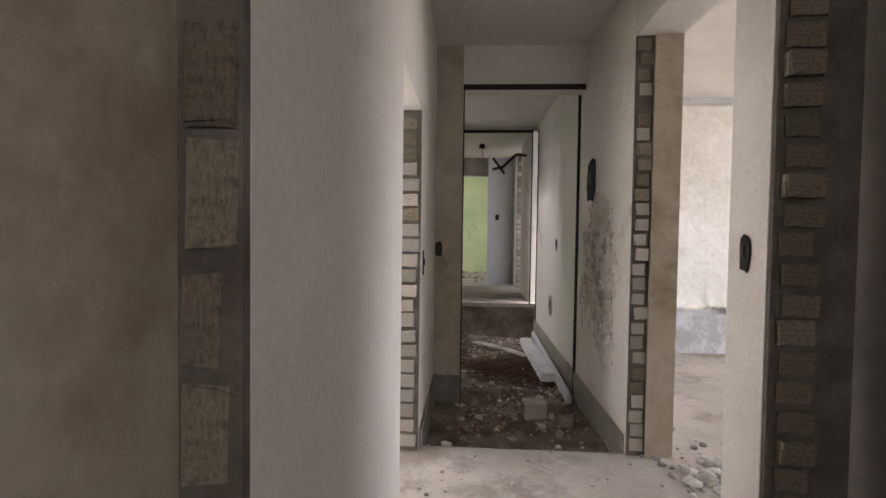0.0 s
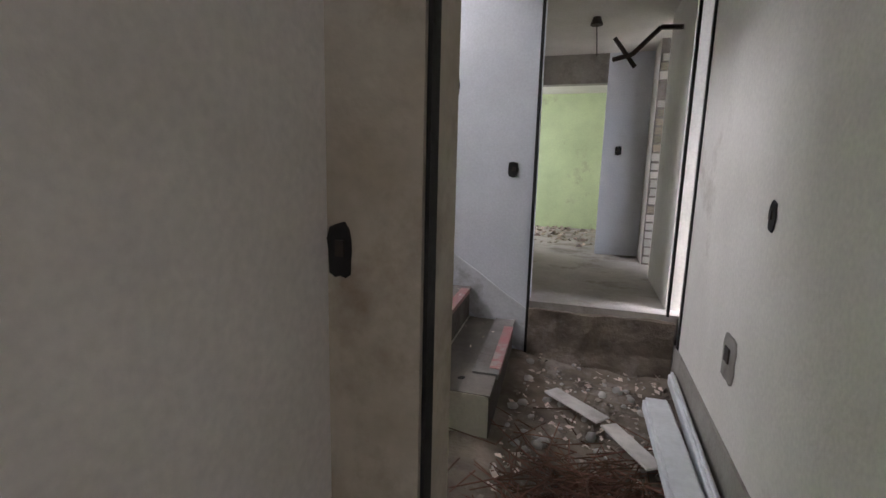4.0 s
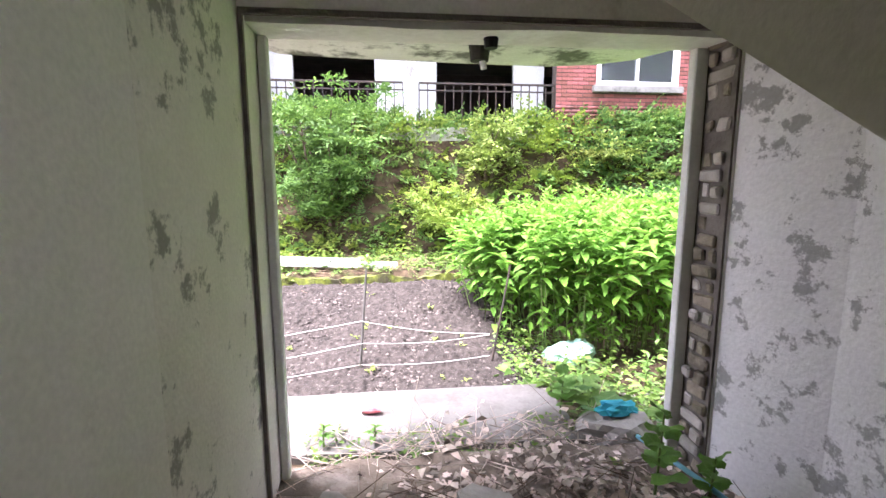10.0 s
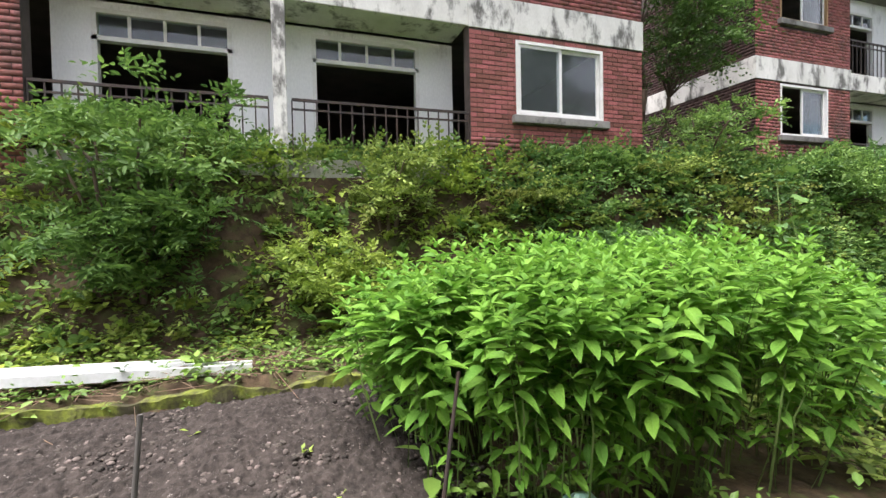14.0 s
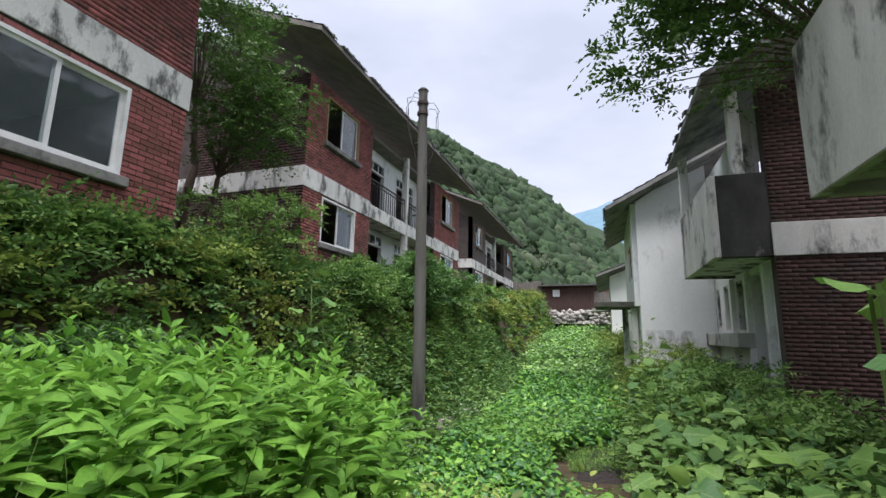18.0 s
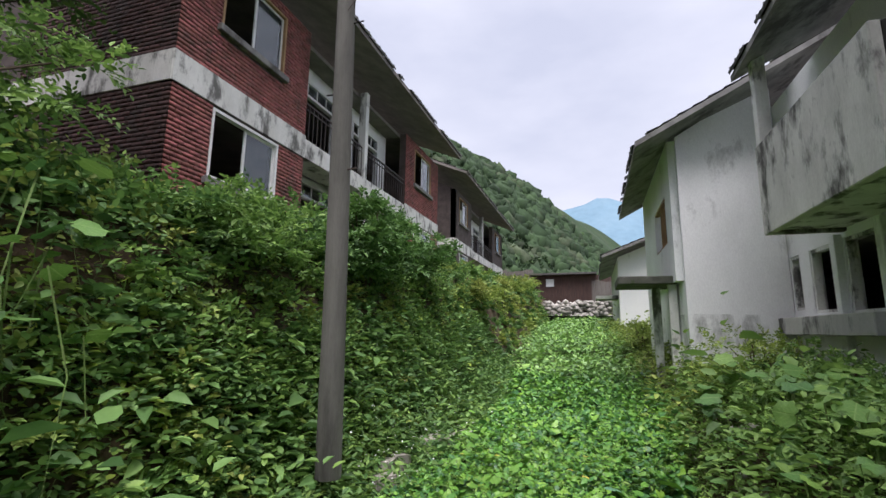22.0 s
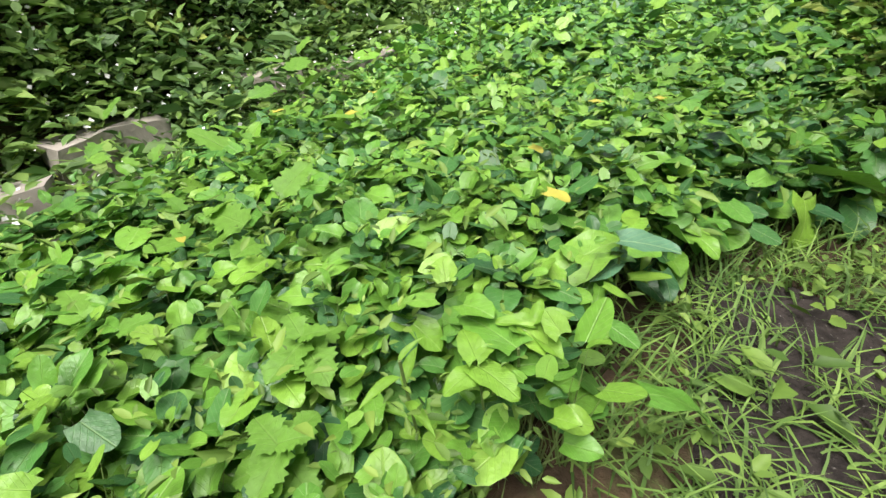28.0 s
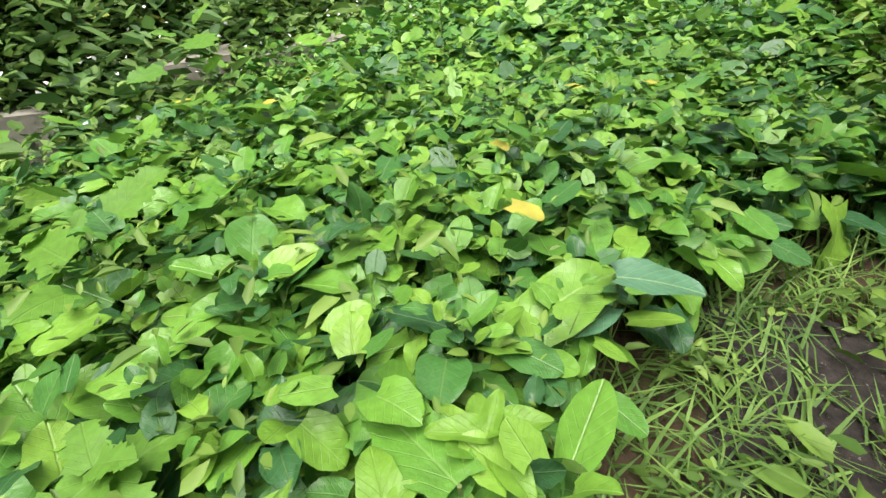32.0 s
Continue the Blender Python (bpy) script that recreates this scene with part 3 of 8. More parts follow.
structure_wall("wall_stair", M["plaster_blue"], "pale bluish plaster wall along the stairs", 'y', 7.13, 7.27, -4.29, -0.32, -0.5, 5.2)
structure_wall("wall_stair_header", M["plaster_blue"], "plaster strip over the inner doorway", 'y', 7.13, 7.27, -0.32, 0.84, 2.44, CEIL)
structure_wall("wall_exit", M["plaster"], "plaster wall around the wide open house entrance", 'x', -4.55, -4.29, 4.4, 7.6, -0.7, 5.2, [(4.79, 6.985, -0.9, 1.935)])
bm = bmesh.new()
splay = ((-4.288, 6.995), (-3.8, 7.119), (-3.8, 7.129), (-4.288, 7.129))
low = [bm.verts.new((x, y, -0.5)) for x, y in splay]
high = [bm.verts.new((x, y, 1.93)) for x, y in splay]
bm.faces.new(low[::-1])
bm.faces.new(high)
for i in range(4):
    bm.faces.new((low[i], low[(i + 1) % 4], high[(i + 1) % 4], high[i]))
solid("wall_exit_side", bm, M["plaster_peel"], "peeling white paint beside the entrance", "wall", "structure")
bm = bmesh.new()
shape = ((-3.799, -0.5), (-0.9, -0.5), (-0.9, 0.06), (-3.799, 1.93))
low = [bm.verts.new((x, 7.119, z)) for x, z in shape]
high = [bm.verts.new((x, 7.129, z)) for x, z in shape]
bm.faces.new(low[::-1])
bm.faces.new(high)
for i in range(4):
    bm.faces.new((low[i], low[(i + 1) % 4], high[(i + 1) % 4], high[i]))
solid("wall_stair_dado", bm, M["plaster_peel"], "peeling mouldy white paint under the stairs", "wall", "structure")
structure_wall("wall_upper", M["plaster_blue"], "pale upper stairwell wall", 'x', 0.0, 0.15, 4.85, 7.13, CEIL + 0.12, 5.2)

# beyond the inner doorway
structure_wall("wall_passage_right", M["plaster"], "plaster wall of the inner passage", 'x', 0.56, 0.72, 7.27, 8.3, -0.4, CEIL)
structure_wall("wall_passage_pier", M["plaster_blue"], "pale wall pier with a switch box", 'y', 9.4, 9.52, 0.12, 0.62, 0.3, CEIL)
structure_wall("wall_passage_far", M["plaster"], "plaster wall of the inner passage", 'x', 0.56, 0.72, 8.95, 9.4, -0.4, CEIL)
structure_wall("wall_passage_left", M["plaster"], "plaster wall of the inner passage", 'x', -0.95, -0.8, 7.27, 9.4, -0.4, CEIL)
structure_wall("wall_passage_header", M["cement"], "dark bare beam over the far doorway", 'y', 9.4, 9.52, -0.95, 0.12, 2.2, CEIL)
structure_wall("wall_green_room", M["plaster_green"], "pale green plaster wall of the end room", 'y', 11.9, 12.05, -2.2, 2.2, 0.2, CEIL)
structure_wall("wall_green_left", M["plaster_green"], "pale green plaster wall of the end room", 'x', -2.3, -2.2, 9.52, 11.9, 0.2, CEIL, [(10.0, 11.4, 1.1, 2.2)])
structure_wall("wall_green_right", M["plaster_green"], "pale green plaster wall of the end room", 'x', 2.2, 2.3, 9.52, 11.9, 0.2, CEIL)
structure_wall("wall_side_room", M["shade_dark"], "side room wall toned dark for shade", 'x', 2.2, 2.3, 7.27, 9.4, 0.2, CEIL)

# the room on the right and the tiled washroom on the left
structure_wall("wall_room_back", M["skirting"], "pale grey cement wall of the room", 'y', 6.0, 6.15, 0.84, 4.6, -0.1, CEIL)
structure_wall("wall_room_window", M["plaster_foam"], "white room wall with a window opening", 'x', 4.6, 4.8, 1.4, 6.3, -0.1, CEIL, [(2.6, 5.2, 0.95, 2.2)])
structure_wall("wall_room_front", M["plaster_foam"], "white room wall", 'y', 1.3, 1.45, 1.1, 4.8, -0.1, CEIL)
structure_wall("wall_bath_window", M["plaster"], "washroom wall with a window opening", 'x', -2.2, -2.05, 2.2, 4.66, -0.1, CEIL, [(2.9, 4.3, 1.0, 2.1)])
structure_wall("wall_bath_front", M["plaster"], "washroom wall", 'y', 2.1, 2.2, -2.2, -0.602, -0.1, CEIL)

bm = bmesh.new()
for b_ in ((-0.8, 1.1, -1.4, 3.845), (-2.2, -0.8, 2.2, 4.66), (-0.8, -0.6, 3.845, 4.66), (1.1, 4.6, 1.45, 6.0), (0.84, 1.1, 3.845, 6.0)):
    box(bm, b_[0], b_[1], b_[2], b_[3], -0.1, 0.1)
solid("floor", bm, M["floor"], "dusty grey concrete floor slab", "floor", "structure")
bm = bmesh.new()
box(bm, -0.95, 2.2, 7.145, 9.6, -0.35, 0.37)
box(bm, -2.2, 2.2, 9.6, 11.9, 0.05, 0.365)
solid("floor_passage", bm, M["floor"], "raised dusty concrete floor slab", "floor", "structure")

bm = bmesh.new()
box(bm, -0.31, 0.6, 7.085, 7.142, -0.3, 0.33)
bmesh.ops.subdivide_edges(bm, edges=list(bm.edges), cuts=12, use_grid_fill=True)
rough_up(bm, 0.035, 6.0, 2.0, (0.2, 1, 0.6))
solid("wall_slab_edge", bm, M["rubble"], "dark crumbling earth under the raised floor slab", "earth", "structure")

# the hall floor, dug out and full of dirt
nx, ny = 90, 50
gx, gy = np.meshgrid(np.linspace(-4.6, 0.63, nx), np.linspace(3.84, 7.14, ny), indexing='ij')
gz = 0.02 - 0.28 * smooth_step(-1.0, -4.4, gx) + 0.035 * wave(gx, gy, 5, 5) + 0.02 * wave(gx, gy, 16, 6)
gz += 0.10 * np.exp(-((gx + 2.9) ** 2 / 0.7 + (gy - 6.35) ** 2 / 0.15))
gz -= 0.06 * smooth_step(4.3, 5.0, gy) * smooth_step(-0.4, 0.0, gx)
idx = np.arange(nx * ny).reshape(nx, ny)
quads = np.stack([idx[:-1, :-1], idx[1:, :-1], idx[1:, 1:], idx[:-1, 1:]], -1).reshape(-1, 4)
tagged(from_arrays("floor_hall", np.stack([gx, gy, gz], -1).reshape(-1, 3), quads, M["rubble"], None, True),
       "dug-out hall floor of dark dirt and rubble", "floor", "", "structure")

bm = bmesh.new()
box(bm, -0.8, 1.1, -1.4, 7.27, CEIL, CEIL + 0.12)
box(bm, 1.1, 4.8, 1.3, 6.15, CEIL, CEIL + 0.12)
box(bm, -2.2, -0.8, 2.1, 4.66, CEIL, CEIL + 0.12)
box(bm, -2.3, 2.3, 7.27, 12.05, CEIL, CEIL + 0.12)
solid("ceiling", bm, M["ceiling"], "grey stained plaster ceiling", "ceiling", "structure")
bm = bmesh.new()
box(bm, -4.29, -0.8, 4.85, 5.93, 2.30, 2.55)
box(bm, -4.29, -3.72, 5.93, 7.13, 2.30, 2.55)
solid("ceiling_hall", bm, M["ceiling"], "plaster underside of the upper landing", "ceiling", "structure")
bm = bmesh.new()
box(bm, -4.55, 0.3, 4.6, 7.4, 5.2, 5.35)
solid("ceiling_stairwell", bm, M["ceiling"], "plain ceiling over the stairwell", "ceiling", "structure")

# ---------- the staircase ----------
RISE, GOING, X1, YN, YW = 0.2105, 0.3195, -0.42, 5.98, 7.125
staircase = thing("staircase", (X1, YN, 0), "bare concrete staircase with worn red-edged treads along a pale wall", "staircase")


def step_at(k, y, z, run=0.0):
    """A point on step k, at y across the flight; the steps stand slightly askew to the wall."""
    f = (y - YN) / (YW - YN)
    return Vector(((-0.345 - 0.3265 * k) * (1 - f) + (X1 - GOING * k) * f - run, y, z))


def step_block(bm, k, y0, y1, run0, run1, z0, z1):
    q = []
    for z in (z0, z1):
        q += [step_at(k, y0, z, run0), step_at(k, y1, z, run0), step_at(k, y1, z, run1), step_at(k, y0, z, run1)]
    v = [bm.verts.new(p) for p in q]
    for f in ((0, 1, 2, 3), (4, 7, 6, 5), (0, 4, 5, 1), (1, 5, 6, 2), (2, 6, 7, 3), (3, 7, 4, 0)):
        bm.faces.new([v[i] for i in f])
    bmesh.ops.recalc_face_normals(bm, faces=bm.faces)


bm = bmesh.new()
front, back = [], []
for k in range(12):
    for z in (k * RISE if k else -0.08, (k + 1) * RISE):
        front.append(bm.verts.new(step_at(k, YN, z)))
        back.append(bm.verts.new(step_at(k, YW, z)))
for x, z in ((-4.05, 12 * RISE), (-4.05, 2.28), (-3.97, 2.12), (-0.80, 0.0), (-0.58, -0.08)):
    front.append(bm.verts.new((x, YN, z)))
    back.append(bm.verts.new((x, YW, z)))
bm.faces.new(front)
bm.faces.new(back[::-1])
for i in range(len(front)):
    j = (i + 1) % len(front)
    bm.faces.new((front[i], back[i], back[j], front[j]))
bmesh.ops.recalc_face_normals(bm, faces=bm.faces)
bmesh.ops.bevel(bm, geom=[e for e in bm.edges if abs(e.verts[0].co.y - e.verts[1].co.y) > 0.5], offset=0.012, segments=2, affect='EDGES')
body = part("stair_body", bm, M["stair_side"], staircase, "yellowish cement side and soffit")
rng = random.Random(4)
for k in range(12):
    top = (k + 1) * RISE
    bm = bmesh.new()
    step_block(bm, k, YN + 0.004, YW, -0.004, GOING + 0.004, top - 0.004, top + 0.005)
    tread = part("tread", bm, M["stair"], staircase)
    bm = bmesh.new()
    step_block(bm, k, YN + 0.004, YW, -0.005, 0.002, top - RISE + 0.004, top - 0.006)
    part("riser", bm, M["stair_riser"], staircase, "dusty riser toned dark for shade")
    cut = YN + rng.uniform(0.20, 0.30)
    bm = bmesh.new()
    step_block(bm, k, cut, YW - 0.01, -0.016, 0.12, top - 0.012, top + 0.016)
    bmesh.ops.subdivide_edges(bm, edges=[e for e in bm.edges if e.calc_length() > 0.5], cuts=14, use_grid_fill=True)
    rough_up(bm, 0.006, 9.0, k)
    part("nosing_strip", bm, M["slab"], tread, "pale worn nosing strip")
    if k < 6:
        bm = bmesh.new()
        step_block(bm, k, cut + 0.05 + rng.random() * 0.15, YW - 0.06 - rng.random() * 0.25, -0.019, 0.04, top - 0.012, top + 0.0185)
        part("red_edge", bm, M["red_paint"], tread, "worn red painted edge")
    c = step_at(k, YN + 0.14 + 0.04 * rng.random(), top, 0.16)
    bm = bmesh.new()
    r0 = 0.016 + 0.008 * rng.random()
    pts = [(c.x + r0 * math.cos(a) * rng.uniform(0.75, 1.3), c.y + r0 * math.sin(a) * rng.uniform(0.75, 1.3)) for a in [q / 9 * math.tau for q in range(9)]]
    lo, hi = [bm.verts.new((p[0], p[1], top + 0.003)) for p in pts], [bm.verts.new((p[0], p[1], top + 0.008)) for p in pts]
    bm.faces.new(hi)
    for q in range(9):
        bm.faces.new((lo[q], lo[(q + 1) % 9], hi[(q + 1) % 9], hi[q]))
    # a black disc on the tread; the hole's shade is only its colour
    part("baluster_hole", bm, M["black"], tread, "dark broken baluster hole")
# the sloping cement skirting against the wall
bm = bmesh.new()
slope = RISE / GOING
for k in range(60):
    xa, xb = X1 + 0.09 - k * 0.062, X1 + 0.09 - (k + 1) * 0.062
    za, zb = 0.04 + (X1 + 0.09 - xa) * slope, 0.04 + (X1 + 0.09 - xb) * slope
    e0, e1 = 0.012 * noise.noise(Vector((xa * 5, 0, 0))), 0.012 * noise.noise(Vector((xb * 5, 0, 0)))
    q = [(xa, za - 0.05), (xa, za + 0.275 + e0), (xb, zb + 0.275 + e1), (xb, zb - 0.05)]
    f_ = [bm.verts.new((a, 7.117, b)) for a, b in q]
    g_ = [bm.verts.new((a, 7.131, b)) for a, b in q]
    bm.faces.new(f_)
    for i in range(4):
        bm.faces.new((f_[i], g_[i], g_[(i + 1) % 4], f_[(i + 1) % 4]))
solid("baseboard", bm, M["skirting"], "sloping pale cement skirting along the stair wall", "baseboard", "structure")

# area lamps: skylight of unseen windows, of the stairwell, and one added fill
area_lamp("room_window_light", look((4.55, 3.9, 1.6), (0, 3.9, 1.2)), 2.6, 1.25, 1.9)
area_lamp("bath_window_light", look((-2.03, 3.6, 1.55), (0, 3.6, 1.2)), 1.4, 1.1, 1.25)
area_lamp("green_room_light", look((-2.18, 10.7, 1.65), (0, 10.8, 1.2)), 1.4, 1.1, 1.5)
area_lamp("stairwell_light", look((-4.2, 6.0, 4.1), (0.6, 5.9, 0.9)), 1.6, 1.4, 9.0)
# added fill before the closed near wall; no window or lamp is there
area_lamp("near_fill_light", look((0.9, 0.2, 1.6), (-0.5, 0.6, 1.2)), 1.0, 1.0, 1.1)

# ---------- ground ----------
ax = np.concatenate([np.array([-900, -500, -260, -140, -80, -50, -34, -26, -20, -17, -15]), np.linspace(-13.6, -4.4, 116), np.array([-4, -3, -1.5, 0, 2.5, 6, 12, 25, 60, 140, 300, 700])])
ay = np.concatenate([np.array([-600, -250, -100, -40, -15, -6, -3]), np.linspace(-2, 40, 330), np.array([42, 44, 47, 50, 55, 62, 72, 90, 120, 180, 300, 600, 1200])])
gx, gy = np.meshgrid(ax, ay, indexing='ij')
gz = ground_z(gx, gy)
inside = (gx > -4.45) & (gy < 8.0)
gz = np.where(inside, np.minimum(gz, -0.55), gz)
idx = np.arange(gx.size).reshape(gx.shape)
quads = np.stack([idx[:-1, :-1], idx[1:, :-1], idx[1:, 1:], idx[:-1, 1:]], -1).reshape(-1, 4)
tagged(from_arrays("ground", np.stack([gx, gy, gz], -1).reshape(-1, 3), quads, M["bank_soil"], None, True),
       "mossy brown earth rising to a bank", "ground", "", "structure")

def crumble(x, y, s, seed, octaves=4):
    """Lumpy value noise on a lattice, in octaves, between about -1 and 1."""
    T = np.random.RandomState(seed).uniform(-1, 1, (256, 256))
    out = 0
    for k in range(octaves):
        u, v = x * s * 2 ** k + 100, y * s * 2 ** k + 100
        i, j = np.floor(u).astype(int), np.floor(v).astype(int)
        p, q = u - i, v - j
        p, q = p * p * (3 - 2 * p), q * q * (3 - 2 * q)
        g = lambda a, b: T[(i + a) % 256, (j + b) % 256]
        out = out + ((g(0, 0) * (1 - p) + g(1, 0) * p) * (1 - q) + (g(0, 1) * (1 - p) + g(1, 1) * p) * q) / 1.6 ** k
    return out / 1.8


nx, ny = 240, 560
gx, gy = np.meshgrid(np.linspace(-8.62, -5.74, nx), np.linspace(0.5, 7.3, ny), indexing='ij')
gz = ground_z(gx, gy) + 0.03 + 0.02 * wave(gx, gy, 9, 11) + 0.045 * np.abs(crumble(gx, gy, 7, 8, 4)) + 0.03 * np.abs(crumble(gx, gy, 19, 9, 2)) - 0.10 * smooth_step(6.4, 7.2, gy)
idx = np.arange(nx * ny).reshape(nx, ny)
quads = np.stack([idx[:-1, :-1], idx[1:, :-1], idx[1:, 1:], idx[:-1, 1:]], -1).reshape(-1, 4)
tagged(from_arrays("ground_garden_bed", np.stack([gx, gy, gz], -1).reshape(-1, 3), quads, M["soil"], None, False),
       "tilled grey-brown garden soil", "garden bed", "", "structure")


# ---------- houses ----------
def brick_courses(p0, u, n, length, z0, z1, holes=(), bl=0.215, bh=0.075, seed=0):
    """Vertices and quads for a veneer of bricks on a face that starts at p0 and runs along u, proud along n."""
    r = np.random.RandomState(seed)
    p0, u, n = (np.array(v, float) for v in (p0, u, n))
    V, F = [], []
    row = 0
    z = z0
    count = 0
    while z < z1 - 0.02:
        h = min(bh - 0.015, z1 - z)
        a = -(row % 2) * bl / 2
        while a < length - 0.01:
            s, e = max(a, 0) + 0.005, min(a + bl, length) - 0.005
            a += bl
            if e - s < 0.03:
                continue
            m, mz = (s + e) / 2, z + h / 2
            hit = False
            for h0, h1, l0, l1 in holes:
                if h0 - 0.0 < e and s < h1 and l0 < z + h and z < l1:
                    if s < h0 - 0.03:
                        e = min(e, h0)
                    elif e > h1 + 0.03:
                        s = max(s, h1)
                    else:
                        hit = True
            if hit:
                continue
            d = 0.012 + r.uniform(-0.004, 0.004)
            c = [p0 + u * s, p0 + u * e]
            q = []
            for dd in (0.0, d):
                for zz in (z, z + h):
                    for cc in c:
                        q.append((cc[0] + n[0] * dd, cc[1] + n[1] * dd, zz))
            V += q
            b_ = count * 8
            F += [(b_ + 4, b_ + 5, b_ + 7, b_ + 6), (b_, b_ + 1, b_ + 5, b_ + 4), (b_ + 2, b_ + 6, b_ + 7, b_ + 3), (b_, b_ + 4, b_ + 6, b_ + 2), (b_ + 1, b_ + 3, b_ + 7, b_ + 5)]
            count += 1
        z += bh
        row += 1
    return np.array(V), np.array(F)


SINGLE_BRICKS = []


def brick_skin(parent, p0, u, n, length, z0, z1, holes=(), seed=0, singles=None, mat_="brick_red"):
    V, F = brick_courses(p0, u, n, length, z0, z1, holes, seed=seed)
    if singles:
        Q = V.reshape(-1, 8, 3)
        pick = np.nonzero(Q[:, :, 2].min(1) > singles)[0][:300]
        rest = np.setdiff1d(np.arange(len(Q)), pick)
        V, F = Q[rest].reshape(-1, 3), F[:len(rest) * 5]
    ob = from_arrays("brickwork", V, F, M[mat_], parent)
    if singles:
        SINGLE_BRICKS.append((ob, Q[pick].min(1), Q[pick].max(1)))
    return tagged(ob, "courses of weathered red brick", kind="stuff")


def sliding_window(house, x, y0, y1, z0, z1, out=-1, open_part=0.0, frame_mat="white_paint", panes=True):
    """A two-leaf sliding window in a wall across x; out is +1 if the outside lies towards +x."""
    bm = bmesh.new()
    t = 0.05
    xa, xb = (x - 0.09, x + 0.02) if out > 0 else (x - 0.02, x + 0.09)
    for b_ in ((y0, y1, z0, z0 + t), (y0, y1, z1 - t, z1), (y0, y0 + t, z0 + t, z1 - t), (y1 - t, y1, z0 + t, z1 - t)):
        box(bm, xa, xb, *b_)
    win = part("window_frame", bm, M[frame_mat], house, "weathered white window frame")
    bm = bmesh.new()
    box(bm, min(x, x + out * 0.1) - 0.03, max(x, x + out * 0.1), y0 - 0.08, y1 + 0.08, z0 - 0.13, z0 - 0.004)
    soften(bm, 0.01)
    part("window_sill", bm, M["eave_grey"], house, "dark mouldy concrete sill")
    if panes:
        mid = (y0 + y1) / 2
        for i, (a, b) in enumerate(((y0 + t, mid + 0.03), (mid - 0.03, y1 - t))):
            if open_part and i == 0:
                continue
            xo = x - out * (0.02 + 0.035 * i)
            bm = bmesh.new()
            for b_ in ((a, b, z0 + t, z0 + 2 * t), (a, b, z1 - 2 * t, z1 - t), (a, a + t, z0 + 2 * t, z1 - 2 * t), (b - t, b, z0 + 2 * t, z1 - 2 * t)):
                box(bm, xo - 0.015, xo + 0.015, *b_)
            part("window_leaf", bm, M["white_paint"], win)
            bm = bmesh.new()
            box(bm, xo - 0.003, xo + 0.003, a + t, b - t, z0 + 2 * t, z1 - 2 * t)
            part("pane", bm, M["glass"], win, "dusty reflecting pane").visible_shadow = False
    return win


def railing(house, x, y0, y1, zb, zt, step=0.16):
    bm = bmesh.new()
    box(bm, x - 0.02, x + 0.02, y0, y1, zt - 0.035, zt)
    box(bm, x - 0.012, x + 0.012, y0, y1, zt - 0.16, zt - 0.135)
    rail = part("railing", bm, M["iron"], house, "black iron balcony railing")
    n = max(2, int((y1 - y0) / step))
    for i in range(n + 1):
        y = y0 + (y1 - y0) * i / n
        bm = bmesh.new()
        box(bm, x - 0.009, x + 0.009, y - 0.009, y + 0.009, zb, zt - 0.03)
        part("baluster", bm, M["iron"], rail)


def tile_roof(house, y0, y1, xe, ze, xr, zr, seed=0, broken=0.0, step=0.34, deck="old_concrete"):
    """A slope of roof tiles from the eave (xe, ze) to the ridge (xr, zr), with a boxed eave under it."""
    r = random.Random(seed)
    L = math.hypot(xr - xe, zr - ze)
    ux, uz = (xr - xe) / L, (zr - ze) / L
    nx_, nz_ = (-uz, ux) if ux > 0 else (uz, -ux)
    bm = bmesh.new()
    q = [(xe, ze), (xr, zr), (xr, zr - 0.12), (xe, ze - 0.12)]
    a = [bm.verts.new((p[0], y0, p[1])) for p in q]
    b = [bm.verts.new((p[0], y1, p[1])) for p in q]
    bm.faces.new(a[::-1])
    bm.faces.new(b)
    for i in range(4):
        bm.faces.new((a[i], a[(i + 1) % 4], b[(i + 1) % 4], b[i]))
    bmesh.ops.recalc_face_normals(bm, faces=bm.faces)
    roof = part("roof", bm, M[deck], house, "weathered roof deck and eave")
    V, F = [], []
    rows, cols = int(L / step), int((y1 - y0) / 0.3)
    for i in range(rows):
        for j in range(cols):
            if r.random() < broken * (1.5 if i < 2 else 0.5):
                continue
            s0, s1 = i * step - 0.04, (i + 1) * step + 0.03
            ya, yb = y0 + j * 0.3, y0 + (j + 1) * 0.3
            lift = 0.05 + r.uniform(-0.008, 0.012)
            pts = []
            for s, l0 in ((s0, lift), (s1, 0.015)):
                for t_, hh in ((0.0, 0.0), (0.3, 0.0), (0.5, 0.028), (0.7, 0.0), (1.0, 0.0)):
                    pts.append((xe + ux * s + nx_ * (l0 + hh), ya + (yb - ya) * t_, ze + uz * s + nz_ * (l0 + hh)))
            for t_ in (0.0, 0.3, 0.5, 0.7, 1.0):
                pts.append((xe + ux * s0, ya + (yb - ya) * t_, ze + uz * s0 + 0.002))
            k = len(V)
            V += pts
            for c_ in range(4):
                F.append((k + c_, k + c_ + 1, k + 5 + c_ + 1, k + 5 + c_))
                F.append((k + 10 + c_, k + 10 + c_ + 1, k + c_ + 1, k + c_))
    if V:
        tagged(from_arrays("roof_tiles", np.array(V), np.array(F), M["rooftile"], roof), "rows of dark cement roof tiles", kind="stuff")
    return roof


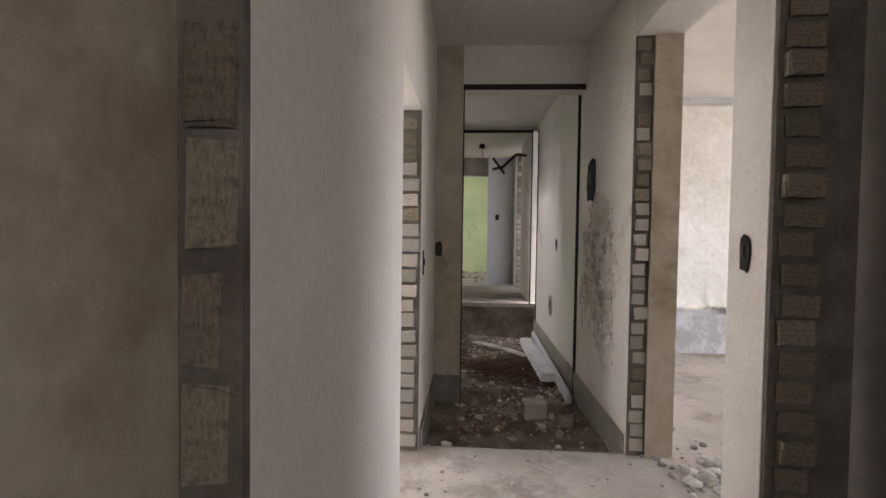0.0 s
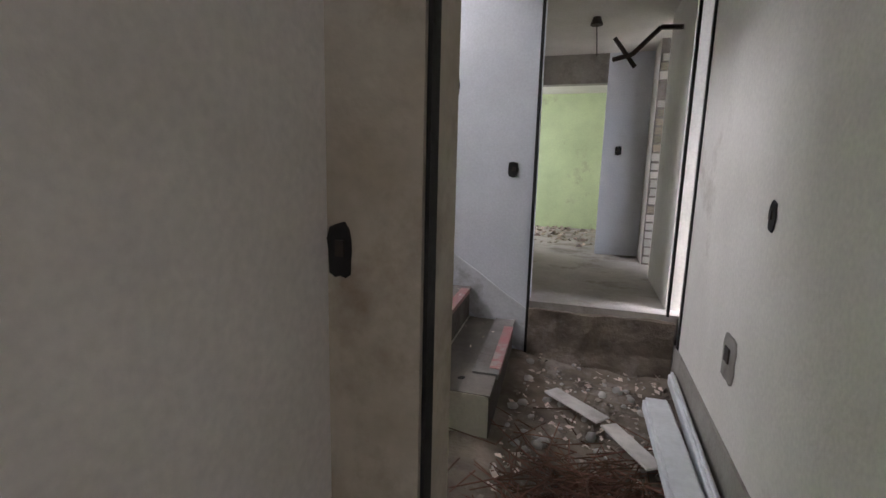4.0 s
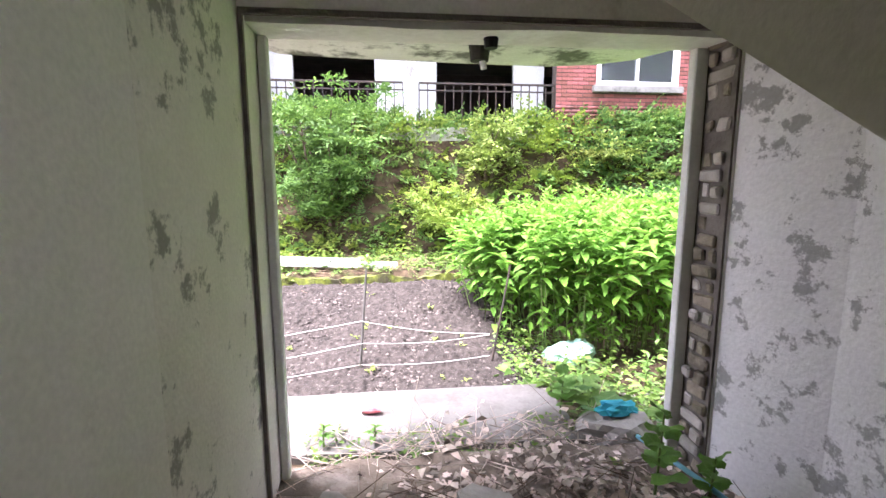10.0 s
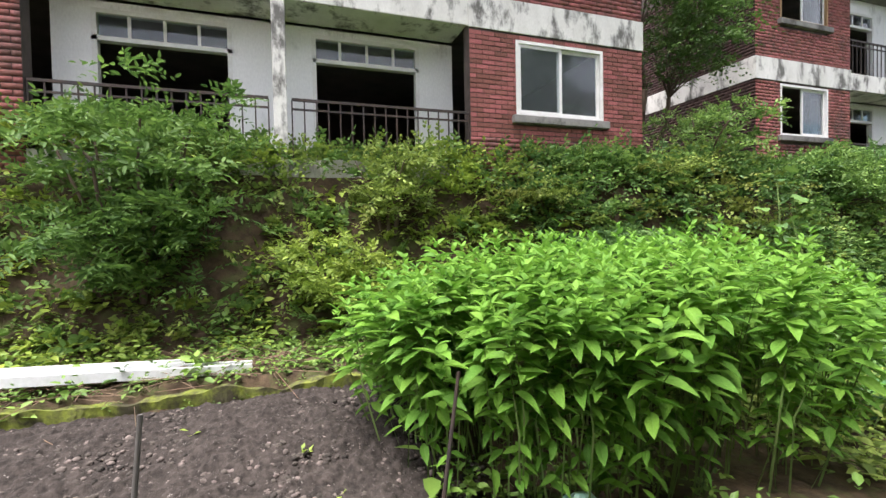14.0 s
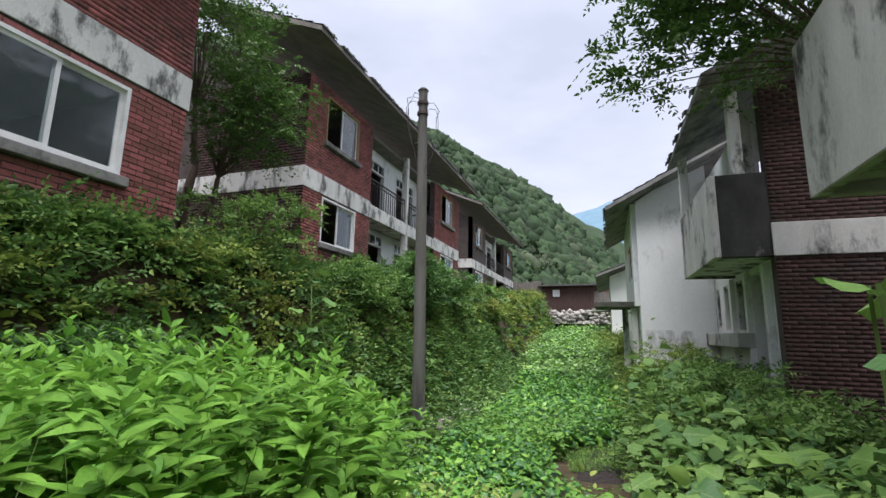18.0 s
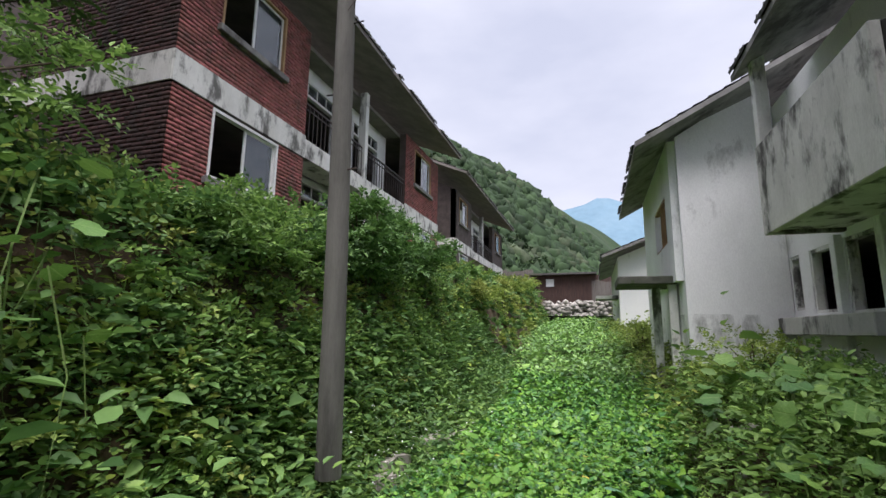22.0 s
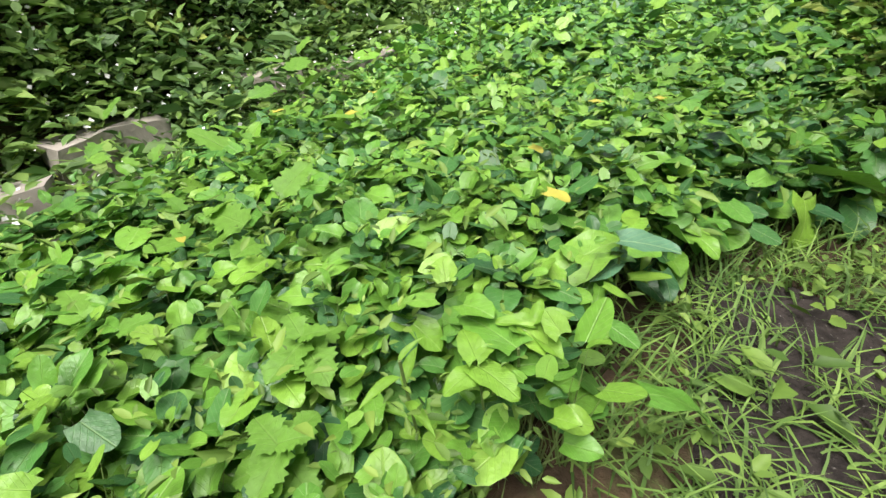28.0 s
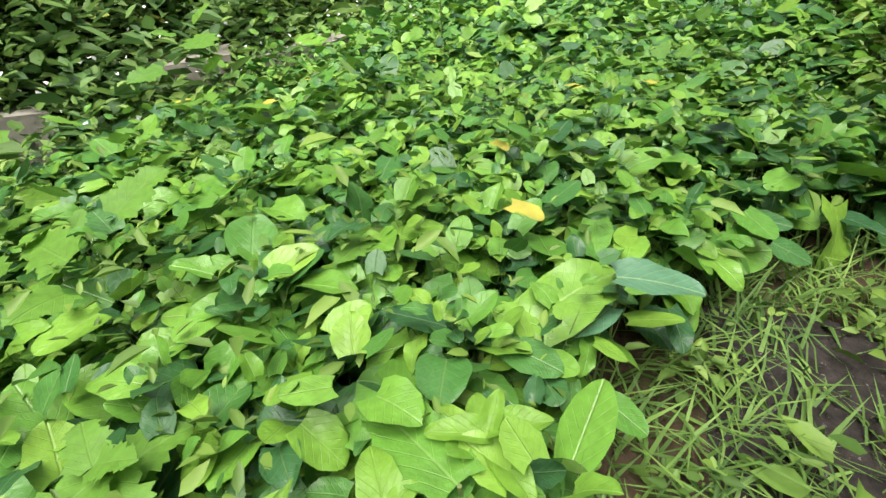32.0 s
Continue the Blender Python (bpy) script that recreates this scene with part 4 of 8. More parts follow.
def row_house(y0, bays, xf, zg, label, group, depth=7.0, detail=True, seed=0, win_h=1.2, dz=0.0, bricks=True):
    """A two-storey brick house facing +x: bays is a list of (kind, y0, y1): 'brick' with windows, 'balcony' recessed with railings."""
    ya, yb = bays[0][1], bays[-1][2]
    house = thing("house", (xf, ya, zg), label, "house", group)
    zs = zg + 0.25                       # ground storey floor
    z1 = zs + 2.09                       # underside of the band
    z2 = z1 + 0.51                       # top of the band
    zt = z2 + 2.45                       # eave
    # gables, rear and floors
    bm = bmesh.new()
    box(bm, xf - depth, xf - depth + 0.2, ya, yb, zg - 0.6, zt)
    for y in (ya, yb - 0.22):
        v = [(xf - depth + 0.2, zg - 0.6), (xf, zg - 0.6), (xf, zt), (xf - depth / 2, zt + 1.5), (xf - depth + 0.2, zt)]
        f0 = [bm.verts.new((p[0], y, p[1])) for p in v]
        f1 = [bm.verts.new((p[0], y + 0.22, p[1])) for p in v]
        bm.faces.new(f0)
        bm.faces.new(f1[::-1])
        for i in range(5):
            bm.faces.new((f0[i], f1[i], f1[(i + 1) % 5], f0[(i + 1) % 5]))
    bmesh.ops.recalc_face_normals(bm, faces=bm.faces)
    part("wall", bm, M["brick_joint"], house, "red brick gable and rear walls")
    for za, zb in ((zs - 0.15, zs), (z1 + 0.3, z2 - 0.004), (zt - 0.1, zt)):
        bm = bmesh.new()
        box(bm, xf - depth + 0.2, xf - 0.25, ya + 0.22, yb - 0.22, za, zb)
        part("floor_slab", bm, M["shade_dark"], house, "concrete floor slab toned dark for room shade")
    if bricks:
        brick_skin(house, (xf, ya, 0), (-1, 0, 0), (0, -1, 0), depth * 0.55, zg - 0.3, z1, seed=seed, mat_="brick_shaded")
        brick_skin(house, (xf, ya, 0), (-1, 0, 0), (0, -1, 0), depth * 0.5, z2, zt, seed=seed + 1, mat_="brick_shaded")
    bm = bmesh.new()
    box(bm, xf - depth * 0.6, xf + 0.01, ya - 0.03, ya - 0.004, z1, z2)
    soften(bm, 0.008)
    part("band", bm, M["white_band"], house, "weathered white gable band")
    for kind, a, b in bays:
        if kind == 'brick':
            wy0, wy1 = a + (b - a) * 0.24, b - (b - a) * 0.255
            holes = [(wy0, wy1, zs + 0.79 + dz, zs + 0.79 + win_h + dz), (wy0, wy1, z2 + 0.93, z2 + 0.93 + win_h * 1.08)]
            bm = bmesh.new()
            wall_boxes(bm, 'x', xf - 0.22, xf, a, b, zg - 0.6, zt, holes)
            part("wall", bm, M["brick_joint"], house, "red brick bay wall")
            if bricks:
                hs = [(h[0] - a, h[1] - a, h[2] - 0.13, h[3]) for h in holes]
                brick_skin(house, (xf, a, 0), (0, 1, 0), (1, 0, 0), b - a, zg - 0.3, z1, hs, seed=seed + 2, singles=2.62 if seed == 1 and a > 5 else None)
                brick_skin(house, (xf, a, 0), (0, 1, 0), (1, 0, 0), b - a, z2, zt, hs, seed=seed + 3)
            bm = bmesh.new()
            box(bm, xf + 0.004, xf + 0.03, a - 0.02, b + 0.02, z1, z2)
            soften(bm, 0.008)
            part("band", bm, M["white_band"], house, "weathered white storey band")
            for i, h in enumerate(holes):
                sliding_window(house, xf, h[0], h[1], h[2], h[3], out=1, open_part=(1.0 if (i == 1 or seed > 10) else 0.0), frame_mat=("wood_dark" if seed == 1 and a < 1 else "white_paint" if i == 0 else "wood_frame"), panes=not (seed == 1 and a < 1))
        else:
            xr = xf - 0.75
            for level, (zf, zc) in enumerate(((zs, z1), (z2, zt - 0.1))):
                doors = []
                half = (a + b) / 2
                for s, e in ((a, half), (half, b)):
                    c = (s + e) / 2 + ((0.1 if seed > 1 else -0.09) if s == a else -0.05)
                    doors.append((c - 0.85, c + 0.85, zf, zf + 2.0))
                bm = bmesh.new()
                wall_boxes(bm, 'x', xr - 0.15, xr, a, b, zf - 0.5, zc + 0.1, doors)
                part("wall", bm, M["white_wall"], house, "white rendered recessed balcony wall")
                for s, e, l, h in doors:
                    bm = bmesh.new()
                    t = 0.06
                    for q in ((s, e, h - t, h), (s, e, h - 0.42, h - 0.36), (s, s + t, l, h - t), (e - t, e, l, h - t)):
                        box(bm, xr - 0.1, xr + 0.015, *q)
                    for m_ in (1, 2, 3):
                        yy = s + (e - s) * m_ / 4
                        box(bm, xr - 0.06, xr - 0.02, yy - 0.02, yy + 0.02, h - 0.36, h - t)
                    fr = part("door_frame", bm, M["white_paint"], house, "white balcony door frame with transom, door missing")
                    bm = bmesh.new()
                    box(bm, xr - 0.045, xr - 0.039, s + t, e - t, h - 0.36, h - t)
                    part("pane", bm, M["glass"], fr).visible_shadow = False
                railing(house, xf - 0.04, a + 0.02, half - 0.15, zf - 0.05, zf + 0.8)
                railing(house, xf - 0.04, half + 0.15, b - 0.02, zf - 0.05, zf + 0.8)
            bm = bmesh.new()
            box(bm, xf - 0.9, xf, a, b, z1 + 0.05, z2 - 0.1)
            box(bm, xf - 0.02, xf + 0.012, a, b, z1 + 0.02, z2 - 0.06)
            soften(bm, 0.01)
            part("balcony_slab", bm, M["white_band"], house, "stained white balcony slab")
            bm = bmesh.new()
            box(bm, xf - 0.9, xf + 0.0, a, b, zg - 0.6, zs - 0.02)
            part("balcony_base", bm, M["old_concrete"], house)
            for yy in ((a + b) / 2,):
                bm = bmesh.new()
                box(bm, xf - 0.2, xf + 0.015, yy - 0.09, yy + 0.09, zg - 0.4, zt)
                soften(bm, 0.012)
                part("column", bm, M["white_band"], house, "stained white balcony column")
    return house, (zs, z1, z2, zt)


house_a, lv = row_house(0, [('brick', 0.0, 3.0), ('balcony', 3.0, 8.55), ('brick', 8.55, 11.88)], -11.2, 2.0,
                        "two-storey red brick house with white bands and recessed balconies", "row houses on the bank", seed=1)
# the dark deck colour paints in the shade under the row houses' eaves
tile_roof(house_a, -1.6, 12.6, -10.4, lv[3] - 0.15, -14.7, lv[3] + 1.75, 3, 0.04, deck="shade_dark")
house_b, lv = row_house(0, [('brick', 16.03, 19.35), ('balcony', 19.35, 25.0), ('brick', 25.0, 28.4)], -12.17, 2.25,
                        "two-storey red brick house with a sagging tiled eave", "row houses on the bank", seed=12, dz=0.05)
tile_roof(house_b, 15.2, 29.0, -11.35, lv[3] + 0.55, -15.6, lv[3] + 2.4, 4, 0.12, deck="shade_dark")
house_c, lv = row_house(0, [('brick', 32.2, 35.4), ('balcony', 35.4, 41.0), ('brick', 41.0, 44.4)], -12.55, 2.5,
                        "distant two-storey red brick house with broken eaves", "row houses on the bank", seed=22, bricks=False)
tile_roof(house_c, 31.4, 45.0, -11.75, lv[3] + 0.55, -16.0, lv[3] + 2.4, 5, 0.12, deck="shade_dark")



def prism(bm, pts, z0, z1):
    lo = [bm.verts.new((p[0], p[1], z0)) for p in pts]
    hi = [bm.verts.new((p[0], p[1], z1)) for p in pts]
    bm.faces.new(lo[::-1])
    bm.faces.new(hi)
    for i in range(len(pts)):
        j = (i + 1) % len(pts)
        bm.faces.new((lo[i], lo[j], hi[j], hi[i]))
    bmesh.ops.recalc_face_normals(bm, faces=bm.faces)


# ---------- the white house with the concrete balcony ----------
wh = thing("house", (-2.4, 16.65, 0), "whitewashed two-storey house with a mouldy concrete balcony and brick gable", "house")
GW = [(22.06, 22.5, 1.43, 2.52), (20.55, 21.6, 1.35, 2.52), (19.2, 20.3, 1.3, 2.52), (17.98, 18.95, 0.05, 2.52)]
bm = bmesh.new()
wall_boxes(bm, 'x', -2.4, -2.2, 16.9, 22.6, -0.6, 5.9, GW + [(17.2, 18.3, 3.0, 4.9), (18.9, 19.7, 3.6, 4.9)])
part("wall", bm, M["white_wall"], wh, "whitewashed wall with empty window openings and mould")
bm = bmesh.new()
v = [(-2.58, -0.6), (3.5, -0.6), (3.5, 6.6), (0.6, 7.6), (-2.58, 5.9)]
f0 = [bm.verts.new((p[0], 16.65, p[1])) for p in v]
f1 = [bm.verts.new((p[0], 16.9, p[1])) for p in v]
bm.faces.new(f0)
bm.faces.new(f1[::-1])
for i in range(5):
    bm.faces.new((f0[i], f1[i], f1[(i + 1) % 5], f0[(i + 1) % 5]))
bmesh.ops.recalc_face_normals(bm, faces=bm.faces)
part("wall", bm, M["brick_joint"], wh, "dark red brick gable")
# gable courses take the brick with shade in its colour
brick_skin(wh, (-2.58, 16.65, 0), (1, 0, 0), (0, -1, 0), 5.0, -0.4, 2.6, seed=41, mat_="brick_shaded")
brick_skin(wh, (-2.58, 16.65, 0), (1, 0, 0), (0, -1, 0), 5.0, 3.2, 5.9, seed=42, mat_="brick_shaded")
bm = bmesh.new()
box(bm, -2.6, 2.4, 16.6, 16.646, 2.6, 3.2)
soften(bm, 0.01)
part("band", bm, M["old_concrete"], wh, "black-streaked concrete band")
bm = bmesh.new()
prism(bm, [(-4.48, 21.94), (-2.42, 22.52), (-2.42, 22.72), (-4.3, 22.2), (-4.42, 27.6), (-4.62, 27.6)], -0.6, 1.35)
part("wall", bm, M["white_foot"], wh, "whitewashed wing wall foot with black mould")
bm = bmesh.new()
prism(bm, [(-4.48, 21.94), (-2.42, 22.52), (-2.42, 22.72), (-4.3, 22.2), (-4.42, 27.6), (-4.62, 27.6)], 1.35, 2.05)
part("wall", bm, M["white_wall"], wh, "whitewashed wing wall")
bm = bmesh.new()
pts = [(-4.48, 21.94, 2.05), (-2.42, 22.52, 2.05), (-2.42, 22.52, 6.6), (-4.48, 21.94, 5.2)]
f0 = [bm.verts.new(p) for p in pts]
f1 = [bm.verts.new((p[0] + 0.02, p[1] + 0.2, p[2])) for p in pts]
bm.faces.new(f0)
bm.faces.new(f1[::-1])
for i in range(4):
    bm.faces.new((f0[i], f1[i], f1[(i + 1) % 4], f0[(i + 1) % 4]))
bmesh.ops.recalc_face_normals(bm, faces=bm.faces)
part("wall", bm, M["white_wall"], wh, "whitewashed gable of the wing")
bm = bmesh.new()
wall_boxes(bm, 'x', -4.62, -4.44, 22.15, 27.6, 2.06, 5.2, [(22.95, 24.9, 3.02, 4.15)])
part("wall", bm, M["white_wall"], wh, "whitewashed wing wall with an empty window")
bm = bmesh.new()
for b_ in ((22.95, 24.9, 3.02, 3.08), (22.95, 24.9, 4.09, 4.15), (22.95, 23.02, 3.08, 4.09), (23.85, 23.95, 3.08, 4.09)):
    box(bm, -4.6, -4.5, *b_)
part("window_frame", bm, M["wood_frame"], wh, "weathered empty window frame")
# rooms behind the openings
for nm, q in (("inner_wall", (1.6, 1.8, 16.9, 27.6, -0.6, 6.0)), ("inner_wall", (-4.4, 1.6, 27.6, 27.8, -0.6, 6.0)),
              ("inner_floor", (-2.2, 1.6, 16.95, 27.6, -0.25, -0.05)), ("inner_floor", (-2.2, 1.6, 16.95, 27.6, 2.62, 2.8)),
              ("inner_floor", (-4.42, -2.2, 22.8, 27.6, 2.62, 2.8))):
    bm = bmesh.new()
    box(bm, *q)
    part(nm, bm, M["shade_dark"], wh, "room surface behind the openings, toned dark for shade")
bm = bmesh.new()
for y0, y1, z0, z1 in GW[:3]:
    for q in ((y0, y1, z0, z0 + 0.05), (y0, y1, z1 - 0.06, z1), (y0, y0 + 0.05, z0 + 0.05, z1 - 0.06), (y1 - 0.05, y1, z0 + 0.05, z1 - 0.06)):
        box(bm, -2.38, -2.25, *q)
part("window_frame", bm, M["white_band"], wh, "flaking white window reveals")
for y in (17.72, 19.08, 20.42):
    bm = bmesh.new()
    box(bm, -2.52, -2.403, y - 0.09, y + 0.09, -0.3, 2.6)
    soften(bm, 0.01)
    part("pilaster", bm, M["white_wall"], wh, "white stained pilaster")
bm = bmesh.new()
box(bm, -2.75, -2.402, 18.98, 22.5, 0.95, 1.28)
soften(bm, 0.015)
rough_up(bm, 0.01, 2.0)
part("ledge", bm, M["old_concrete"], wh, "broken mouldy concrete ledge")
# balcony
bm = bmesh.new()
box(bm, -3.5, -2.4, 16.68, 20.2, 2.66, 2.86)
soften(bm, 0.02)
part("balcony_floor", bm, M["white_band"], wh, "stained balcony floor slab")
for b_ in ((-3.52, -3.4, 16.66, 20.22, 2.60, 4.17), (-3.4, -2.42, 20.08, 20.22, 2.60, 4.17)):
    bm = bmesh.new()
    box(bm, *b_)
    soften(bm, 0.015)
    part("parapet", bm, M["old_concrete"], wh, "black-streaked concrete parapet")
for y, x in ((16.78, -3.0), (17.6, -2.6), (20.1, -3.4)):
    bm = bmesh.new()
    box(bm, x - 0.1, x + 0.1, y - 0.1, y + 0.1, 4.0 if x < -2.8 else 2.9, 5.9)
    soften(bm, 0.01)
    part("column", bm, M["white_band"], wh, "stained white balcony column")
bm = bmesh.new()
box(bm, -3.4, -2.42, 16.66, 16.8, 2.60, 4.17)
soften(bm, 0.015)
part("parapet", bm, M["mould_black"], wh, "concrete parapet end black with mould")
# these decks carry the shade under the eaves in their grey
tile_roof(wh, 15.6, 20.5, -3.7, 5.72, 0.6, 7.85, 31, 0.1, deck="eave_grey")
tile_roof(wh, 21.3, 28.2, -5.35, 4.95, -0.6, 7.45, 32, 0.08, deck="eave_grey")
# porch canopy with its frame posts
bm = bmesh.new()
box(bm, -5.78, -4.52, 22.55, 24.1, 2.04, 2.22)
soften(bm, 0.02)
rough_up(bm, 0.02, 2.0)
part("canopy", bm, M["mossy_concrete"], wh, "mossy concrete porch canopy")
for x, y in ((-4.62, 22.8), (-4.86, 23.65)):
    bm = bmesh.new()
    box(bm, x - 0.09, x + 0.09, y - 0.09, y + 0.09, -0.5, 2.04)
    soften(bm, 0.01)
    part("porch_post", bm, M["white_band"], wh, "flaking white porch post")

# the balcony of the nearer house and its walls
nh = thing("house", (-2.1, 8.0, 0), "neighbouring house wall with a streaked concrete balcony above", "house")
bm = bmesh.new()
box(bm, -2.5, -2.34, 7.6, 13.0, -0.6, 6.2)
part("wall", bm, M["brick_joint"], nh, "dark brick house wall")
bm = bmesh.new()
box(bm, -3.15, -2.5, 9.3, 13.25, 2.86, 3.02)
soften(bm, 0.02)
part("balcony_floor", bm, M["old_concrete"], nh)
for b_ in ((-3.2, -3.06, 9.3, 13.25, 2.72, 4.6), (-3.06, -2.34, 13.1, 13.25, 2.72, 4.6)):
    bm = bmesh.new()
    box(bm, *b_)
    soften(bm, 0.015)
    part("parapet", bm, M["old_concrete"], nh, "black-streaked concrete parapet")
tile_roof(nh, 7.2, 13.6, -3.3, 6.3, 1.0, 8.3, 33, 0.1)

# far white house
fh = thing("house", (-5.2, 33.4, 1.0), "small distant whitewashed house with a low tiled eave", "house")
bm = bmesh.new()
box(bm, -5.2, 1.5, 33.4, 33.6, 0.3, 4.3)
box(bm, -5.2, -5.0, 33.6, 42, 0.3, 4.3)
v = [(-5.2, 4.3), (1.5, 4.3), (-1.0, 6.0)]
f0 = [bm.verts.new((p[0], 33.4, p[1])) for p in v]
f1 = [bm.verts.new((p[0], 33.6, p[1])) for p in v]
bm.faces.new(f0)
bm.faces.new(f1[::-1])
for i in range(3):
    bm.faces.new((f0[i], f1[i], f1[(i + 1) % 3], f0[(i + 1) % 3]))
part("wall", bm, M["white_wall"], fh)
tile_roof(fh, 32.6, 42.5, -5.9, 4.3, -1.0, 6.2, 34, 0.1, deck="eave_grey")
bm = bmesh.new()
box(bm, -6.2, -5.2, 34.4, 36.0, 2.5, 2.65)
part("canopy", bm, M["old_concrete"], fh)

# ---------- utility pole ----------
pole = thing("utility_pole", (-8.74, 15.28, -0.3), "leaning grey concrete utility pole with loose cut wires", "utility pole")
bm = bmesh.new()
tube(bm, (-8.74, 15.28, -0.4), (-8.76, 15.16, 6.02), 0.122, 0.088, 20)
part("shaft", bm, M["pole"], pole, shade=False)
bm = bmesh.new()
tube(bm, (-8.76, 15.16, 6.0), (-8.76, 15.16, 6.05), 0.11, 0.07, 16)
part("cap", bm, M["pole"], pole)
for z in (5.72, 5.5):
    bm = bmesh.new()
    tube(bm, (-8.76, 15.16, z - 0.03), (-8.76, 15.16, z + 0.03), 0.112, 0.112, 16)
    part("clamp_band", bm, M["iron"], pole, "rusty clamp band")
for z, s in ((2.55, 1), (3.4, -1), (4.2, 1), (4.9, -1)):
    bm = bmesh.new()
    tube(bm, (-8.74, 15.2, z), (-8.74 + s * 0.2, 15.2, z + 0.01), 0.009, 0.009, 6)
    part("step_bolt", bm, M["iron"], pole)
r = random.Random(8)
for i in range(5):
    bm = bmesh.new()
    a = Vector((-8.76, 15.16, 5.9 - 0.1 * i))
    pts = [a]
    s = -1 if i < 3 else 1
    for k in range(1, 8):
        pts.append(a + Vector((s * (0.05 + 0.28 * math.sin(k / 7 * 3.0)), 0.1 * r.uniform(-1, 1), 0.35 * math.sin(k * 0.6) - 0.13 * k)))
    bar(bm, pts, 0.006, 5)
    part("loose_wire", bm, M["iron"], pole, "loose hanging cut wire")

# ---------- far shed and stone wall ----------
shed = thing("shed", (-9.0, 49.5, 3.0), "tumbledown grey board shed with a dark plank front", "shed")
r = random.Random(5)
for x0, x1, zt, mt in ((-15.5, -10.9, 5.9, "wood_grey"), (-10.9, -6.4, 5.35, "wood_dark"), (-6.4, -4.6, 4.9, "wood_grey")):
    x = x0
    while x < x1:
        w = r.uniform(0.28, 0.4)
        bm = bmesh.new()
        box(bm, x, min(x + w, x1) - 0.02, 49.4 + r.uniform(-0.03, 0.03), 49.5, 2.6, zt + r.uniform(-0.12, 0.12))
        part("board", bm, M[mt], shed)
        x += w
bm = bmesh.new()
box(bm, -11.2, -6.0, 48.9, 53, 5.42, 5.55)
rough_up(bm, 0.06, 0.5)
part("roof", bm, M["rooftile"], shed)
bm = bmesh.new()
box(bm, -15.5, -4.6, 49.5, 53, 2.6, 5.4)
part("shed_body", bm, M["wood_dark"], shed)
bm = bmesh.new()
box(bm, -9.9, -9.3, 49.33, 49.4, 4.5, 5.1)
part("window", bm, M["pvc"], shed, "pale boarded window")
r = np.random.RandomState(9)
V, F = [], []
ico = bmesh.new()
bmesh.ops.create_icosphere(ico, subdivisions=1, radius=1)
IV = np.array([v.co[:] for v in ico.verts])
IF = np.array([[v.index for v in f.verts] for f in ico.faces])
ico.free()


def stones(name, centres, sizes, mat_, label, seed, parent=None, flat=0.7):
    rr = np.random.RandomState(seed)
    vs, fs = [], []
    for i, (c, s) in enumerate(zip(centres, sizes)):
        sc = s * rr.uniform(0.7, 1.3, 3) * np.array([1, 1, flat])
        a = rr.uniform(0, 6.28)
        q = IV * rr.uniform(0.8, 1.15, (len(IV), 1)) * sc
        q = np.stack([q[:, 0] * math.cos(a) - q[:, 1] * math.sin(a), q[:, 0] * math.sin(a) + q[:, 1] * math.cos(a), q[:, 2]], -1)
        vs.append(q + np.array(c))
        fs.append(IF + i * len(IV))
    return tagged(from_arrays(name, np.concatenate(vs), np.concatenate(fs), mat_, parent), label, kind="stuff")


cs = np.stack([r.uniform(-14, -4.5, 520), 46.6 + r.uniform(-0.15, 0.15, 520), r.uniform(1.7, 3.1, 520)], -1)
o = stones("stone_wall", cs, r.uniform(0.14, 0.3, 520), M["stone"], "rough dry stone retaining wall of grey field stones", 3)
tagged(o, category="stone wall")
bm = bmesh.new()
box(bm, -15, -4.4, 46.75, 49.4, 1.0, 3.0)
solid("terrace", bm, M["bank_soil"], "earth terrace behind the stone wall", "terrace", "structure")

# ---------- wooded hill and mountain ----------
def hill_z(x, y):
    d = np.maximum(0, -x - 12 + 0.22 * np.maximum(0, y - 70))
    h = 79 * smooth_step(8, 115, d + 0.15 * np.maximum(0, y - 60)) * smooth_step(36, 120, y + 0.2 * d)
    return h + 3.0 * wave(x, y, 0.06, 21) * smooth_step(5, 60, h) + 3.0


nx, ny = 70, 80
gx, gy = np.meshgrid(np.linspace(-260, 40, nx), np.linspace(44, 340, ny), indexing='ij')
gz = hill_z(gx, gy) - 1.0
idx = np.arange(nx * ny).reshape(nx, ny)
quads = np.stack([idx[:-1, :-1], idx[1:, :-1], idx[1:, 1:], idx[:-1, 1:]], -1).reshape(-1, 4)
tagged(from_arrays("ground_hill", np.stack([gx, gy, gz], -1).reshape(-1, 3), quads, M["forest"], None, True), "wooded green hillside", "hill", "", "structure")
r = np.random.RandomState(12)
n = 8500
x, y = r.uniform(-150, 14, n), 50 + 200 * r.uniform(0, 1, n) ** 1.35
k = (hill_z(x, y) > 4.2)
x, y = x[k], y[k]
s = r.uniform(0.8, 2.0, len(x)) * (1 + 0.004 * y)
z = hill_z(x, y) - 1.0 + s * 0.5
vs = []
for i in range(len(x)):
    q = IV * r.uniform(0.5, 1.35, (len(IV), 1)) * (s[i] * np.array([1, 1, r.uniform(0.9, 1.6)]))
    vs.append(q + np.array([x[i], y[i], z[i]]))
F = (IF[None] + (np.arange(len(x)) * len(IV))[:, None, None]).reshape(-1, 3)
rf = np.random.RandomState(71)
FOREST = np.stack([x, y, z], -1)[y < 150], s[y < 150]
tagged(from_arrays("forest", np.concatenate(vs), F, M["forest"]), "dense mixed green wood on the hillside", "forest", "", "stuff")

